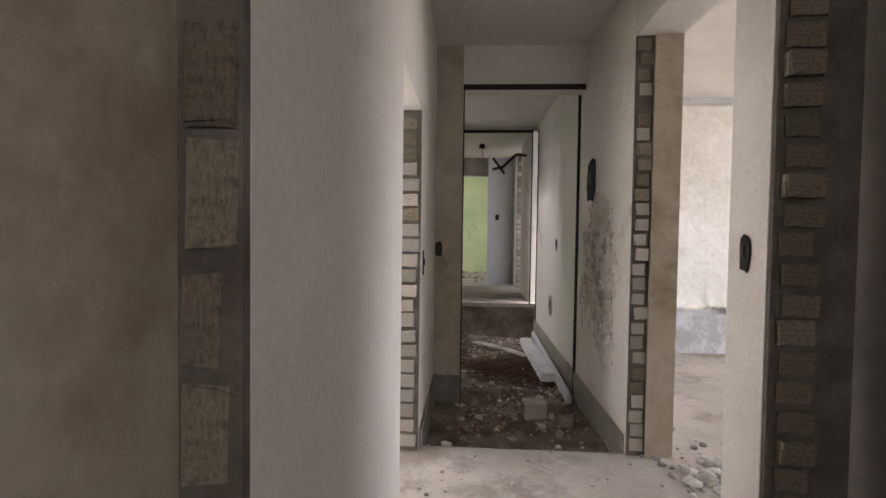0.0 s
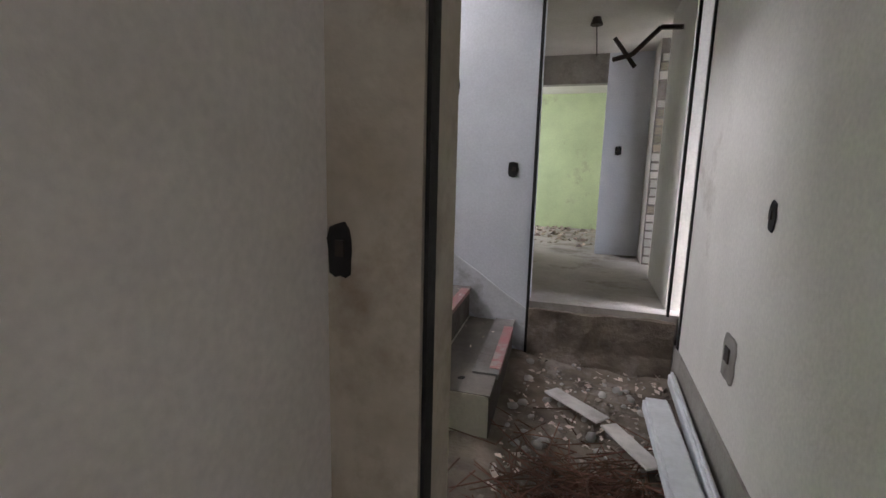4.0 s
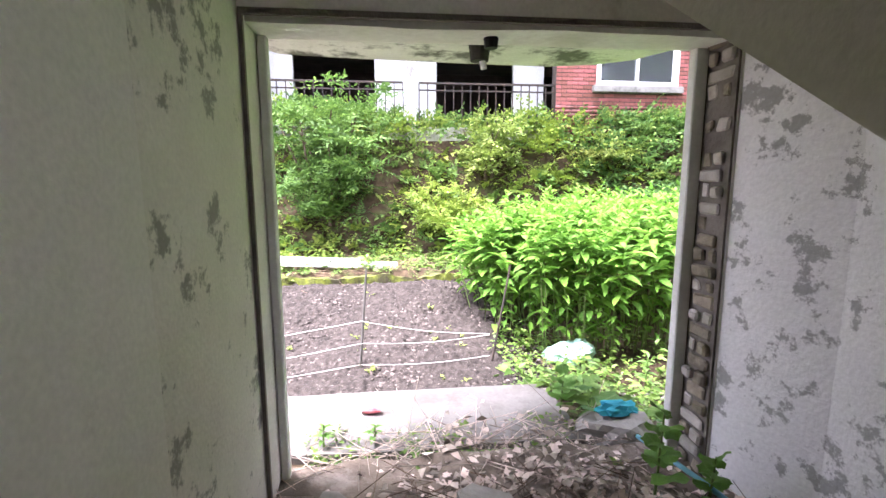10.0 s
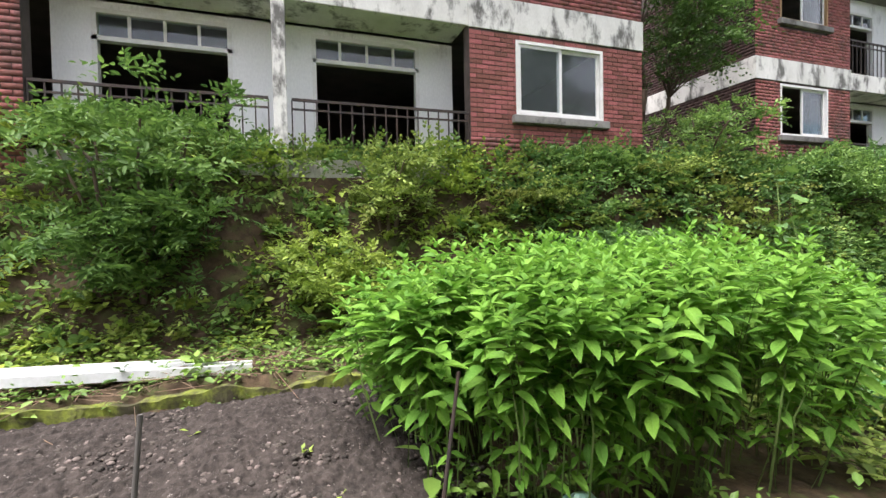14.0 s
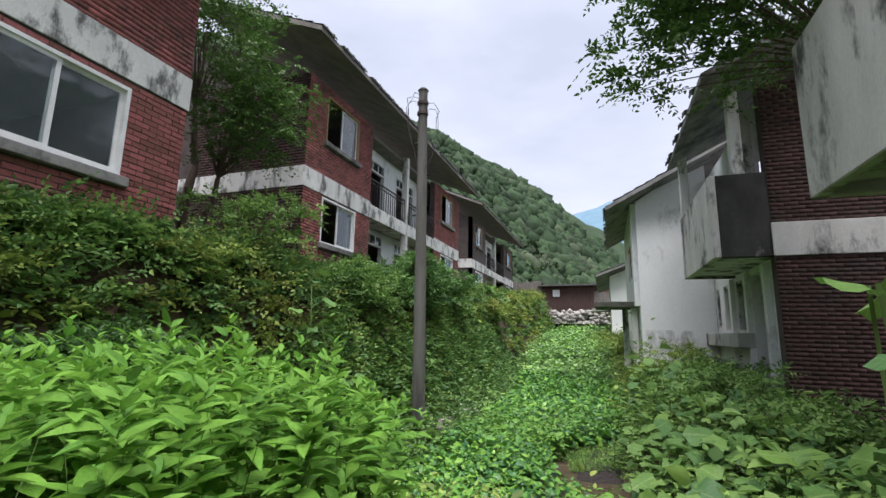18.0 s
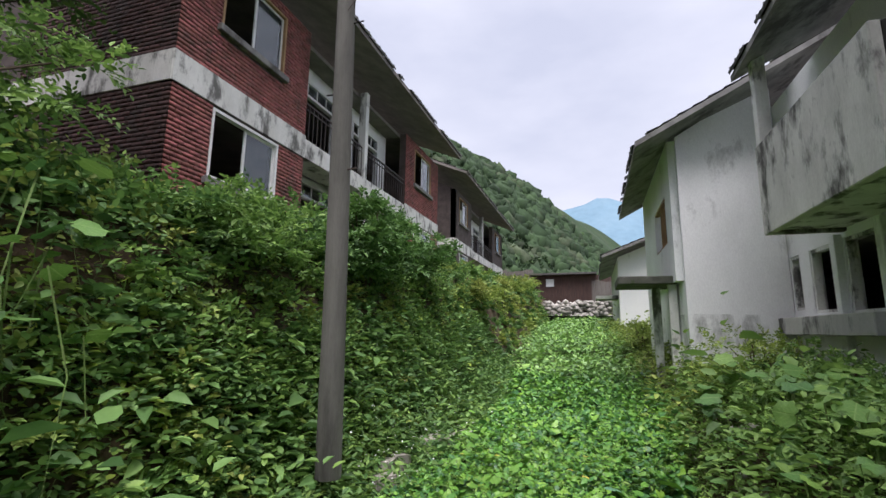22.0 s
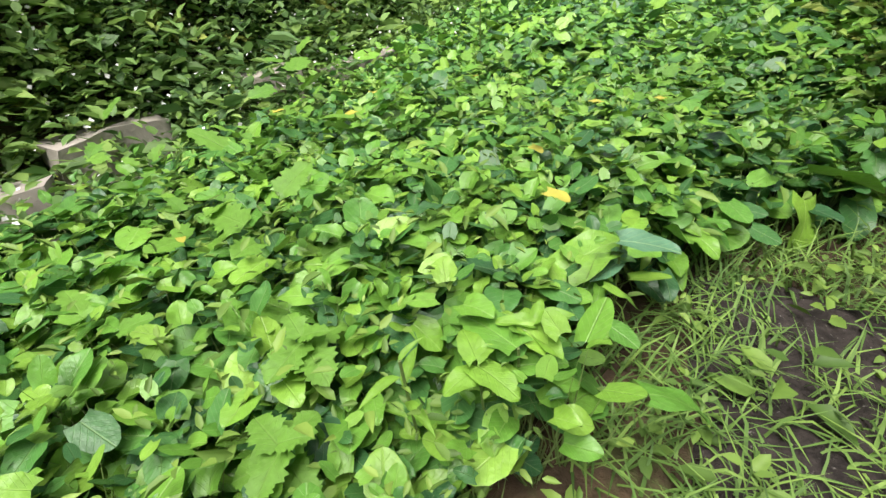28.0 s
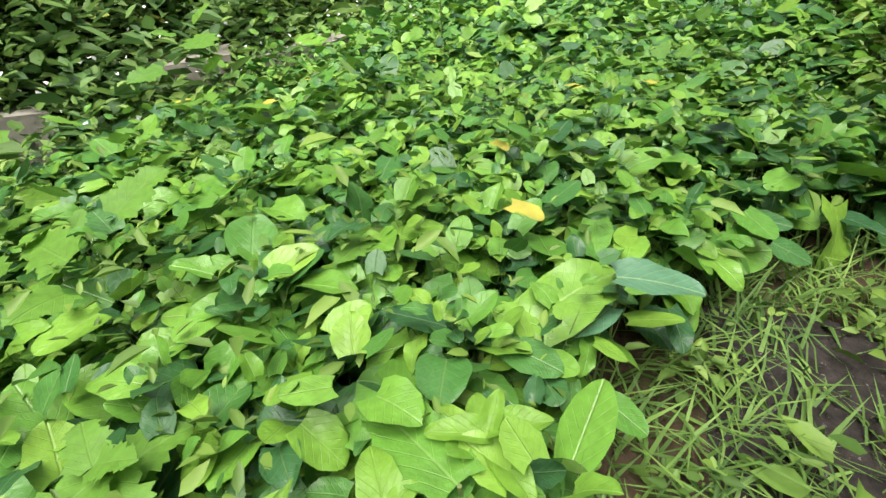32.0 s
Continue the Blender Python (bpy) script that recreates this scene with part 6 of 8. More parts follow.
# small weeds and grass between the plants, a few withered leaves
n = 900
y = r.uniform(15.4, 19.0, n)
l, rt = field_edges(y)
x = l + (rt - l) * r.uniform(0, 1, n)
sprigs("field_weeds", x, y, ground_z(x, y) + 0.05, r, 8, 0.042, 0.34, "leaf_bush", "small bright weeds among the field plants", 0.42)
n = 45
y = r.uniform(15.9, 18.5, n)
l, rt = field_edges(y)
x = l + (rt - l) * r.uniform(0, 0.75, n)
sprigs("mugwort", x, y, ground_z(x, y) + 0.06, r, 8, 0.085, 0.38, "leaf_mugwort", "feathery lobed weeds among the field plants", 0.8, tmpl=LEAF_CUT)
n = 9
y = r.uniform(16.0, 18.6, n)
l, rt = field_edges(y)
x = l + (rt - l) * r.uniform(0.1, 0.9, n)
a = r.uniform(0, math.tau, n)
stuff(leaves("withered_leaves", np.stack([x, y, ground_z(x, y) + r.uniform(0.38, 0.5, n)], -1), np.stack([np.cos(a), np.sin(a), 0 * a], -1), np.tile([0, 0, 1.0], (n, 1)), r.uniform(0.05, 0.09, n), r.uniform(0.04, 0.06, n), LEAF_BROADS[1], M["leaf_withered"]), "yellowed withered leaves in the field", "leaves")

# --- the stand of tall herbs ---
r = np.random.RandomState(23)
herbs = thing("herb_stand", (-7.6, 8.9, -0.5), "dense stand of tall bright green leafy herbs", "herbs")
x, y = r.uniform(-9.15, -6.65, 620), r.uniform(6.3, 11.1, 620)
e = ((x + 7.9) / 1.2) ** 2 + ((y - 8.7) / 2.4) ** 2
k = e < 1.0
x, y, e = x[k], y[k], e[k]
zb = ground_z(x, y)
top = 1.0 - 0.36 * e ** 2 + 0.075 * r.normal(size=len(x)) - 0.25 * smooth_step(9.2, 11.0, y)
hgt = np.maximum(0.3, top - zb)
lx, ly = (x + 7.9) * 0.2 + 0.05 * r.normal(size=len(x)), (y - 8.3) * 0.10 + 0.05 * r.normal(size=len(x))
rows = []
for wv in range(11):
    keep = (wv < 7) | (e > 0.4)
    t = 1 - 0.86 * (wv / 11.0) ** 1.15
    for q in range(3):
        a = wv * 1.25 + q * math.tau / 3 + 0.35 * r.normal(size=len(x)) 
        up = (1.1, 0.55, 0.28, 0.12, 0.02, -0.05, -0.12, -0.2, -0.25, -0.3, -0.3)[wv]
        D = np.stack([np.cos(a), np.sin(a), np.full(len(x), up) + 0.18 * r.normal(size=len(x))], -1)
        P = np.stack([x + lx * t, y + ly * t, zb + hgt * (t + 0.012 * q)], -1)
        N_ = unit(np.array([0, 0, 1.0]) + 0.22 * r.normal(size=(len(x), 3)))
        L = (0.08, 0.12, 0.16, 0.18, 0.185, 0.18, 0.175, 0.165, 0.155, 0.14, 0.13)[wv] * r.uniform(0.75, 1.25, len(x))
        kk = keep & (r.uniform(0, 1, len(x)) < 0.93 - 0.035 * wv)
        rows.append((P[kk], D[kk], N_[kk], L[kk]))
P_, D_, N_, L_ = (np.concatenate([o[i] for o in rows]) for i in range(4))
tagged(leaves("herb_leaves", P_, D_, N_, L_, L_ * 0.40, LEAF_LANCE, M["leaf_herb"], herbs, r.uniform(0.3, 1.5, len(P_))), "whorls of pointed bright green leaves", kind="stuff")
D = np.stack([lx, ly, hgt], -1)
a = r.uniform(0, math.tau, len(x))
tagged(leaves("stem_cluster", np.stack([x, y, zb], -1), D, np.stack([np.cos(a), np.sin(a), 0 * a], -1), hgt, np.full(len(x), 0.014), BLADE, M["stem"], herbs), "thin stems", kind="stuff")


# --- big squash leaves, on stalks ---
def squash(name, x0, x1, y0, y1, n, seed, size=0.26, zlo=0.2, zhi=0.55, label=""):
    r = np.random.RandomState(seed)
    x, y = r.uniform(x0, x1, n), r.uniform(y0, y1, n)
    zg = ground_z(x, y)
    h = r.uniform(zlo, zhi, n)
    P = np.stack([x, y, zg + h], -1)
    a = r.uniform(0, math.tau, n)
    D = np.stack([np.cos(a), np.sin(a), r.uniform(-0.4, 0.2, n)], -1)
    Nn = unit(np.array([-0.25, -0.25, 1.0]) + 0.3 * r.normal(size=(n, 3)))
    L = size * r.uniform(0.5, 1.25, n)
    ob = stuff(leaves(name, P, D, Nn, L, L * 0.98, LEAF_LOBED, M["leaf_squash"], None, r.uniform(0.5, 2.5, n)), label, "squash vines")
    Ds = np.stack([0.1 * r.normal(size=n), 0.1 * r.normal(size=n), -np.ones(n)], -1)
    stuff(leaves(name + "_stalks", P, Ds, np.stack([np.cos(a), np.sin(a), 0 * a], -1), h + 0.05, np.full(n, 0.014), BLADE, M["stem"]), "pale green vine stalks", "stalks")
    return ob


squash("squash_vines", -5.3, -3.3, 8.6, 13.5, 300, 51, 0.25, 0.12, 0.6, "large lobed squash leaves spreading beside the lane")
squash("squash_vines", -5.15, -3.4, 13.5, 19.2, 230, 52, 0.23, 0.15, 0.65, "large lobed squash leaves over rubble")
squash("squash_vines", -5.2, -4.0, 7.2, 8.6, 50, 53, 0.22, 0.1, 0.35, "squash leaves by the house corner")
squash("squash_vines", -5.45, -4.85, 6.55, 7.2, 16, 54, 0.18, 0.08, 0.3, "young squash plant beside the doorway")

squash("bank_vines", -9.8, -9.4, 12.5, 13.5, 18, 55, 0.2, 0.8, 1.6, "large pale vine leaves climbing the bank")
squash("climbing_vines", -4.8, -4.5, 8.3, 8.9, 12, 56, 0.14, 1.1, 1.75, "squash vine climbing beside the lane")

KERBS = (((-8.84, 16.68), (-8.76, 17.24), 0.2, -0.62), ((-8.92, 17.96), (-8.56, 18.22), 0.2, -0.62), ((-8.74, 16.3), (-8.6, 16.5), 0.16, -0.68), ((-8.6, 18.5), (-8.4, 19.3), 0.16, -0.7))


def off_kerbs(x, y):
    """True away from the kerb slabs and the strip before them."""
    ok = np.ones(len(x), bool)
    for (xa, ya), (xb, yb), w, z in KERBS:
        t = np.clip(((x - xa) * (xb - xa) + (y - ya) * (yb - ya)) / ((xb - xa) ** 2 + (yb - ya) ** 2), 0, 1)
        ok &= np.hypot(x - xa - t * (xb - xa) - 0.08, y - ya - t * (yb - ya) + 0.08) > 0.15
    return ok


# --- grass and low weeds ---
def grass(name, x0, x1, y0, y1, n, seed, length=0.16, width=0.012, label="thin green grass", mat_="leaf_grass", keep=None):
    r = np.random.RandomState(seed)
    x, y = r.uniform(x0, x1, n), r.uniform(y0, y1, n)
    if keep is not None:
        k = keep(x, y)
        x, y = x[k], y[k]
    n = len(x)
    a = r.uniform(0, math.tau, n)
    D = np.stack([np.cos(a), np.sin(a), r.uniform(0.3, 1.4, n)], -1)
    Nn = np.stack([-np.cos(a), -np.sin(a), np.ones(n)], -1)
    L = length * r.uniform(0.5, 1.5, n)
    return stuff(leaves(name, np.stack([x, y, ground_z(x, y)], -1), D, Nn, L, np.full(n, width) * r.uniform(0.7, 1.5, n), BLADE, M[mat_], None, r.uniform(0.5, 2, n)), label, "grass")


def weeds(name, x0, x1, y0, y1, n, seed, size=0.05, high=0.14, label="low leafy weeds", mat_="leaf_bush", keep=None):
    r = np.random.RandomState(seed)
    m = 7
    n = n // m
    x, y = r.uniform(x0, x1, n), r.uniform(y0, y1, n)
    if keep is not None:
        k = keep(x, y)
        x, y = x[k], y[k]
    k = off_kerbs(x, y)
    x, y = x[k], y[k]
    return sprigs(name, x, y, ground_z(x, y), r, m, size * 1.15, high, mat_, label, 0.58)


grass("soil_patch_grass", -6.35, -5.0, 15.6, 18.4, 4000, 61, 0.17, 0.008, keep=lambda x, y: (wave(x, y, 3.1, 45) > -0.3) & (x > field_edges(y)[1] + 0.02) & ((np.abs(x + 6.33) > 0.2) | (y > 16.25)))
weeds("soil_patch_weeds", -6.3, -5.0, 15.6, 18.8, 1500, 62, 0.04, 0.10, keep=lambda x, y: wave(x, y, 2.5, 44) > -0.3)
weeds("lane_weeds", -8.6, -5.2, 9.5, 13.0, 6500, 63, 0.075, 0.28, "mixed low weeds along the lane", "leaf_bank")
weeds("lane_weeds", -6.3, -5.0, 6.6, 10.5, 2600, 64, 0.05, 0.1, "mixed low weeds beside the herbs", "leaf_bush")
weeds("bank_foot_weeds", -9.8, -8.2, 11.5, 26.0, 16000, 65, 0.07, 0.30, "low dark weeds at the foot of the bank", "leaf_lane", keep=lambda x, y: x < field_edges(y)[0] + 0.1)
weeds("bank_foot_plants", -9.8, -8.2, 11.0, 26.0, 15000, 165, 0.095, 0.42, "leafy dark plants at the foot of the bank", "leaf_lane_dark", keep=lambda x, y: x < field_edges(y)[0] + 0.05)
weeds("verge_weeds", -9.7, -8.3, 14.2, 20.8, 15000, 171, 0.075, 0.30, "mixed weeds on the verge", "leaf_lane")
weeds("verge_weeds", -9.4, -8.4, 14.8, 18.8, 7000, 174, 0.05, 0.2, "small weeds on the verge", "leaf_lane")
weeds("right_verge_weeds", -5.3, -3.6, 14.8, 20.5, 9000, 172, 0.06, 0.26, "bright weeds over the rubble edge", "leaf_bush")
weeds("herb_foot_weeds", -7.6, -5.5, 6.4, 8.6, 1300, 173, 0.06, 0.16, "low weeds at the foot of the herbs", "leaf_bush")
weeds("terrace_weeds", -10.2, -8.75, -1.0, 8.0, 9000, 66, 0.05, 0.09, "sparse weeds on the terrace", "leaf_bush")
weeds("terrace_weeds", -8.9, -8.62, 0.0, 7.0, 900, 67, 0.03, 0.05, "mossy weeds along the ledge", "leaf_bush")
weeds("garden_edge_weeds", -7.2, -5.4, 6.5, 7.6, 900, 68, 0.05, 0.1, "weeds around the garden corner", "leaf_bush")
weeds("doorway_weeds", -5.05, -4.3, 4.85, 6.9, 2200, 69, 0.035, 0.06, "small weeds at the doorstep", "leaf_bush")
grass("doorway_grass", -5.0, -4.5, 4.9, 6.8, 300, 70, 0.14, 0.008, "dry and green grass at the doorstep", "debris")
weeds("right_bank_weeds", -5.1, -2.4, 8.5, 22.5, 20000, 71, 0.085, 0.34, "rank weeds before the houses", "leaf_lane")
weeds("lane_edge_weeds", -5.3, -4.3, 18.8, 34, 5000, 72, 0.09, 0.35, "rank weeds along the lane edge", "leaf_bank")
weeds("right_far_weeds", -5.2, 0.5, 27.5, 48, 5000, 73, 0.16, 0.6, "rank weeds around the far house", "leaf_bank")
# aster-like white flower specks on the left verge
r = np.random.RandomState(77)
n = 420
x, y = -8.9 + 0.35 * r.normal(size=n), r.uniform(16.0, 20.5, n)
P = np.stack([x, y, ground_z(x, y) + r.uniform(0.25, 0.5, n)], -1)
D = unit(r.normal(size=(n, 3)))
stuff(leaves("white_flowers", P, D, np.tile([0, 0, 1.0], (n, 1)) + 0.3 * r.normal(size=(n, 3)), r.uniform(0.015, 0.03, n), r.uniform(0.015, 0.03, n), LEAF_SMALL, M["white_paint"]), "tiny white wild flowers on the verge", "flowers")



# ---------- small things inside ----------
def brick_end(parent, x0, x1, y, z0, z1, h, seed, face=-1, out=0.008, split=None, mat_="brick_cem"):
    """Single bricks on a broken wall end that faces along y; each brick is a part."""
    r = random.Random(seed)
    z = z0
    shared, dim = [], []
    for k in range(5):
        bm = bmesh.new()
        box(bm, 0, 1, -0.02, out + 0.003 * k, 0, 1)
        bmesh.ops.bevel(bm, geom=list(bm.edges), offset=0.005, segments=2, affect='EDGES', clamp_overlap=True)
        for v in bm.verts:
            v.co.x = 0.5 + (v.co.x - 0.5) * (1 - 0.10 * (abs(v.co.z - 0.5) > 0.47))
            v.co.z = 0.5 + (v.co.z - 0.5) * (1 - 0.10 * (abs(v.co.x - 0.5) > 0.42))
        for v in bm.verts:
            v.co.x += r.uniform(-0.055, 0.045)
            v.co.z += r.uniform(-0.05, 0.05)
            v.co.y = v.co.y * (1 if abs(v.co.y) < 0.05 else 0.5)
        me = bpy.data.meshes.new("brick")
        bm.to_mesh(me)
        bm.free()
        me.materials.append(M[mat_])
        shared.append(me)
        dim_me = me.copy()
        dim_me.materials[0] = M["brick_dim"]
        dim.append(dim_me)
    row = 0
    while z < z1 - h * 0.6:
        cuts = [x0, x1] if (split is None or row % 2) else [x0, x0 + (x1 - x0) * split, x1]
        for a, b in zip(cuts, cuts[1:]):
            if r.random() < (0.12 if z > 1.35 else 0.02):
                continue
            # most upper bricks take the darker tone
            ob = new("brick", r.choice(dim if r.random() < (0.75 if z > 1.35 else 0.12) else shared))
            ob.parent = parent
            w = (b - a) * r.uniform(0.9, 1.08)
            ob.scale = (w, face * r.uniform(0.7, 1.4), (h - 0.009) * r.uniform(0.88, 1.03))
            ob.location = (a + 0.004 + r.uniform(-0.008, 0.008), y, z + 0.006)
            ob.rotation_euler = (0, r.uniform(-0.035, 0.035), r.uniform(-0.05, 0.05))
            BASE[ob.name] = Vector((0, 0, 0))
        z += h
        row += 1


def mortar_face(name, x0, x1, y0, y1, z0, z1):
    bm = bmesh.new()
    box(bm, x0, x1, y0, y1, z0, z1)
    return solid(name, bm, M["mortar"], "dark rough mortar of a broken wall end", "wall", "structure")


o = mortar_face("wall_end_left", -0.598, -0.422, 3.785, 3.799, 0.1, 1.80)
brick_end(o, -0.53, -0.437, 3.785, 0.12, 1.78, 0.075, 3)
bm = bmesh.new()
box(bm, -0.6, -0.54, 3.77, 3.783, 0.1, 1.80)
rough_up(bm, 0.004, 9)
solid("trim_washroom_jamb", bm, M["plaster_foam"], "white plaster edge of the washroom jamb", "trim", "structure")
o = mortar_face("wall_end_left_near", -0.494, -0.421, 1.982, 1.999, 0.1, CEIL)
# the unlit corner's shade is put into the brick colour here
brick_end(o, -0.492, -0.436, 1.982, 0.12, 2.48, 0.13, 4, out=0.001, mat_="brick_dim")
o = mortar_face("wall_end_right", 0.622, 0.838, 3.829, 3.844, 0.1, 2.17)
brick_end(o, 0.627, 0.692, 3.829, 0.12, 2.15, 0.073, 5)
o = mortar_face("wall_end_pier", 0.622, 0.838, 2.768, 2.784, 0.1, CEIL)
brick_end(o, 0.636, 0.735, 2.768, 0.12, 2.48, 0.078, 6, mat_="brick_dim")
o = mortar_face("wall_end_passage", 0.562, 0.72, 8.935, 8.949, 0.37, CEIL)
brick_end(o, 0.565, 0.715, 8.935, 0.38, 2.48, 0.083, 7)
bm = bmesh.new()
box(bm, 0.705, 0.838, 3.81, 3.827, 0.1, 2.17)
rough_up(bm, 0.006, 7)
solid("trim_room_jamb", bm, M["plaster_brown"], "brown crumbling plaster strip on the room jamb", "trim", "structure")
# entrance reveal bricks, seen along the opening
bm = bmesh.new()
box(bm, -4.545, -4.295, 6.972, 6.984, -0.4, 1.93)
o = solid("wall_end_entrance", bm, M["mortar"], "dark rough mortar of the entrance reveal", "wall", "structure")
r = random.Random(9)
z = -0.36
row = 0
while z < 1.9:
    for a, b in (((-4.49, -4.40), (-4.395, -4.30)) if row % 2 else ((-4.49, -4.305),)):
        if r.random() < 0.08:
            continue
        bm = bmesh.new()
        box(bm, a + r.uniform(0, 0.025), b - r.uniform(0.004, 0.03), 6.966 - 0.03 * r.random(), 6.976, z, z + r.uniform(0.056, 0.07))
        soften(bm, 0.01)
        rough_up(bm, 0.012, 14, z)
        part("brick", bm, M["brick_dim" if r.random() < 0.4 else "brick_cem"], o)
    z += 0.08
    row += 1
ef = thing("door_frame", (-4.5, 4.8, -0.3), "flaking white boards framing the house entrance, door gone", "door frame")
for b_ in ((-4.56, -4.50, 6.90, 6.97, -0.4, 1.93), (-4.56, -4.50, 4.795, 4.835, -0.4, 1.93)):
    bm = bmesh.new()
    box(bm, *b_)
    soften(bm, 0.006)
    part("jamb_board", bm, M["white_paint"], ef)
bm = bmesh.new()
box(bm, -4.56, -4.32, 4.80, 6.97, 1.895, 1.932)
bmesh.ops.subdivide_edges(bm, edges=[k for k in bm.edges if abs(k.verts[0].co.y - k.verts[1].co.y) > 1], cuts=30)
rough_up(bm, 0.012, 2.5, 0, (0.5, 0, 1))
part("head_board", bm, M["plaster_foam"], ef, "peeling head board")
bm = bmesh.new()
tube(bm, (-4.44, 5.85, 1.85), (-4.44, 5.85, 1.895), 0.03, 0.035, 10)
part("hole_plug", bm, M["black"], ef, "dark hole with a lamp stub")
for y0, y1, z0, z1 in ((4.783, 4.80, -0.35, 1.94), (4.80, 6.97, 1.915, 1.94)):
    bm = bmesh.new()
    box(bm, -4.305, -4.284, y0, y1, z0, z1)
    rough_up(bm, 0.004, 8)
    part("dark_edge", bm, M["mortar"], ef, "dark broken plaster edge")


def dark_strip(name, b_, label):
    bm = bmesh.new()
    box(bm, *b_)
    return solid(name, bm, M["black"], label, "trim", "structure")


dark_strip("trim_hall_right", (0.602, 0.619, 4.948, 4.972, -0.05, 2.5), "black rotten door-frame groove")
dark_strip("trim_hall_top", (-0.235, 0.60, 4.737, 4.744, 2.195, 2.232), "black rotten door-frame groove")
dark_strip("trim_hall_left", (-0.234, -0.226, 4.757, 4.80, -0.05, 2.23), "black rotten door-frame groove")
dark_strip("trim_inner_left", (-0.33, -0.312, 7.10, 7.129, 0.0, 2.44), "black rotten door-frame groove")
dark_strip("trim_inner_top", (-0.33, 0.56, 7.10, 7.129, 2.42, 2.452), "black rotten door-frame groove")
dark_strip("trim_inner_right", (0.545, 0.56, 7.10, 7.129, 0.37, 2.44), "black rotten door-frame groove")
dark_strip("trim_wall_seam", (0.612, 0.619, 7.02, 7.06, 0.0, 2.44), "black seam in the plaster")


def box_hole(name, label, axis, p, a, z, w, h, mat_="black"):
    """A wiring box with a torn plaster rim, the dark of its recess put into a flat shape's colour; axis is the wall's
    normal with sign.
    """
    t = thing(name, (p, a, z) if axis[0] == 'x' else (a, p, z), label, "wiring box")
    s = 1 if axis[1] == '+' else -1
    bm = bmesh.new()
    rr = random.Random(int(a * 1000))
    pts = []
    for k in range(16):
        q = k / 16 * math.tau
        c_, s_ = math.cos(q), math.sin(q)
        m = (abs(c_) ** 5 + abs(s_) ** 5) ** 0.2
        f = (1 + rr.uniform(-0.08, 0.12)) / m
        pts.append((c_ * f * w / 2, s_ * f * h / 2))
    lo = [bm.verts.new((p + s * 0.002, a + q[0], z + q[1]) if axis[0] == 'x' else (a + q[0], p + s * 0.002, z + q[1])) for q in pts]
    hi = [bm.verts.new((p + s * 0.006, a + q[0] * 0.93, z + q[1] * 0.93) if axis[0] == 'x' else (a + q[0] * 0.93, p + s * 0.006, z + q[1] * 0.93)) for q in pts]
    for i in range(16):
        bm.faces.new((lo[i], lo[(i + 1) % 16], hi[(i + 1) % 16], hi[i]))
    bm.faces.new(hi)
    bmesh.ops.recalc_face_normals(bm, faces=bm.faces)
    part("recess", bm, M[mat_], t)
    bm = bmesh.new()
    if axis[0] == 'x':
        box(bm, min(p, p + s * 0.012), max(p, p + s * 0.012), a - w * 0.1, a + w * 0.25, z - h * 0.1, z + h * 0.2)
    else:
        box(bm, a - w * 0.1, a + w * 0.25, min(p, p + s * 0.012), max(p, p + s * 0.012), z - h * 0.1, z + h * 0.2)
    part("switch_remnant", bm, M["iron"], t)
    return t


box_hole("switch_box", "empty black switch box in the stained stub", 'y-', 4.745, -0.393, 1.09, 0.05, 0.10)
box_hole("switch_box", "empty black switch box in the stair wall", 'y-', 7.13, -0.468, 1.26, 0.065, 0.10)
box_hole("switch_box", "narrow empty switch box in the cream wall", 'x-', 0.62, 5.795, 1.117, 0.06, 0.10)
box_hole("switch_box", "torn black switch hole in the cream wall", 'x+', -0.42, 3.90, 1.04, 0.045, 0.13)
box_hole("switch_box", "torn black switch hole in the pier", 'x-', 0.62, 2.878, 1.147, 0.05, 0.105)
box_hole("switch_box", "small black switch box on the far pier", 'y-', 9.4, 0.28, 1.5, 0.06, 0.09)
box_hole("wiring_box", "open black wiring cabinet recess in the corridor wall", 'x-', 0.62, 4.608, 1.56, 0.21, 0.27)
box_hole("outlet_patch", "torn outlet with bare rubble showing", 'x-', 0.62, 6.05, 0.52, 0.17, 0.2, "cement")

# skirtings
for nm, b_ in (("baseboard_right", (0.606, 0.619, 3.86, 7.12, -0.05, 0.19)), ("baseboard_left", (-0.419, -0.405, 3.81, 4.728, -0.05, 0.2)), ("baseboard_stub", (-0.419, -0.238, 4.729, 4.744, -0.05, 0.2))):
    bm = bmesh.new()
    box(bm, *b_)
    solid(nm, bm, M["cement"], "grey cement skirting, chipped", "baseboard", "structure")

# dirty peeling patch on the corridor wall
r = np.random.RandomState(31)
n = 260
yy, zz = 4.05 + 0.72 * r.uniform(0, 1, n), 1.42 - 0.95 * r.uniform(0, 1, n) ** 0.9
P = np.stack([np.full(n, 0.618), yy, zz], -1)
D = unit(np.stack([-0.35 * r.uniform(0.2, 1, n), r.normal(size=n) * 0.6, r.normal(size=n) - 0.6], -1))
stuff(leaves("peeling_paint", P, D, np.tile([-1.0, 0, 0.2], (n, 1)), r.uniform(0.012, 0.05, n), r.uniform(0.012, 0.035, n), LEAF_LANCE, M["plaster"]), "curled flakes of peeling paint", "peeling paint")
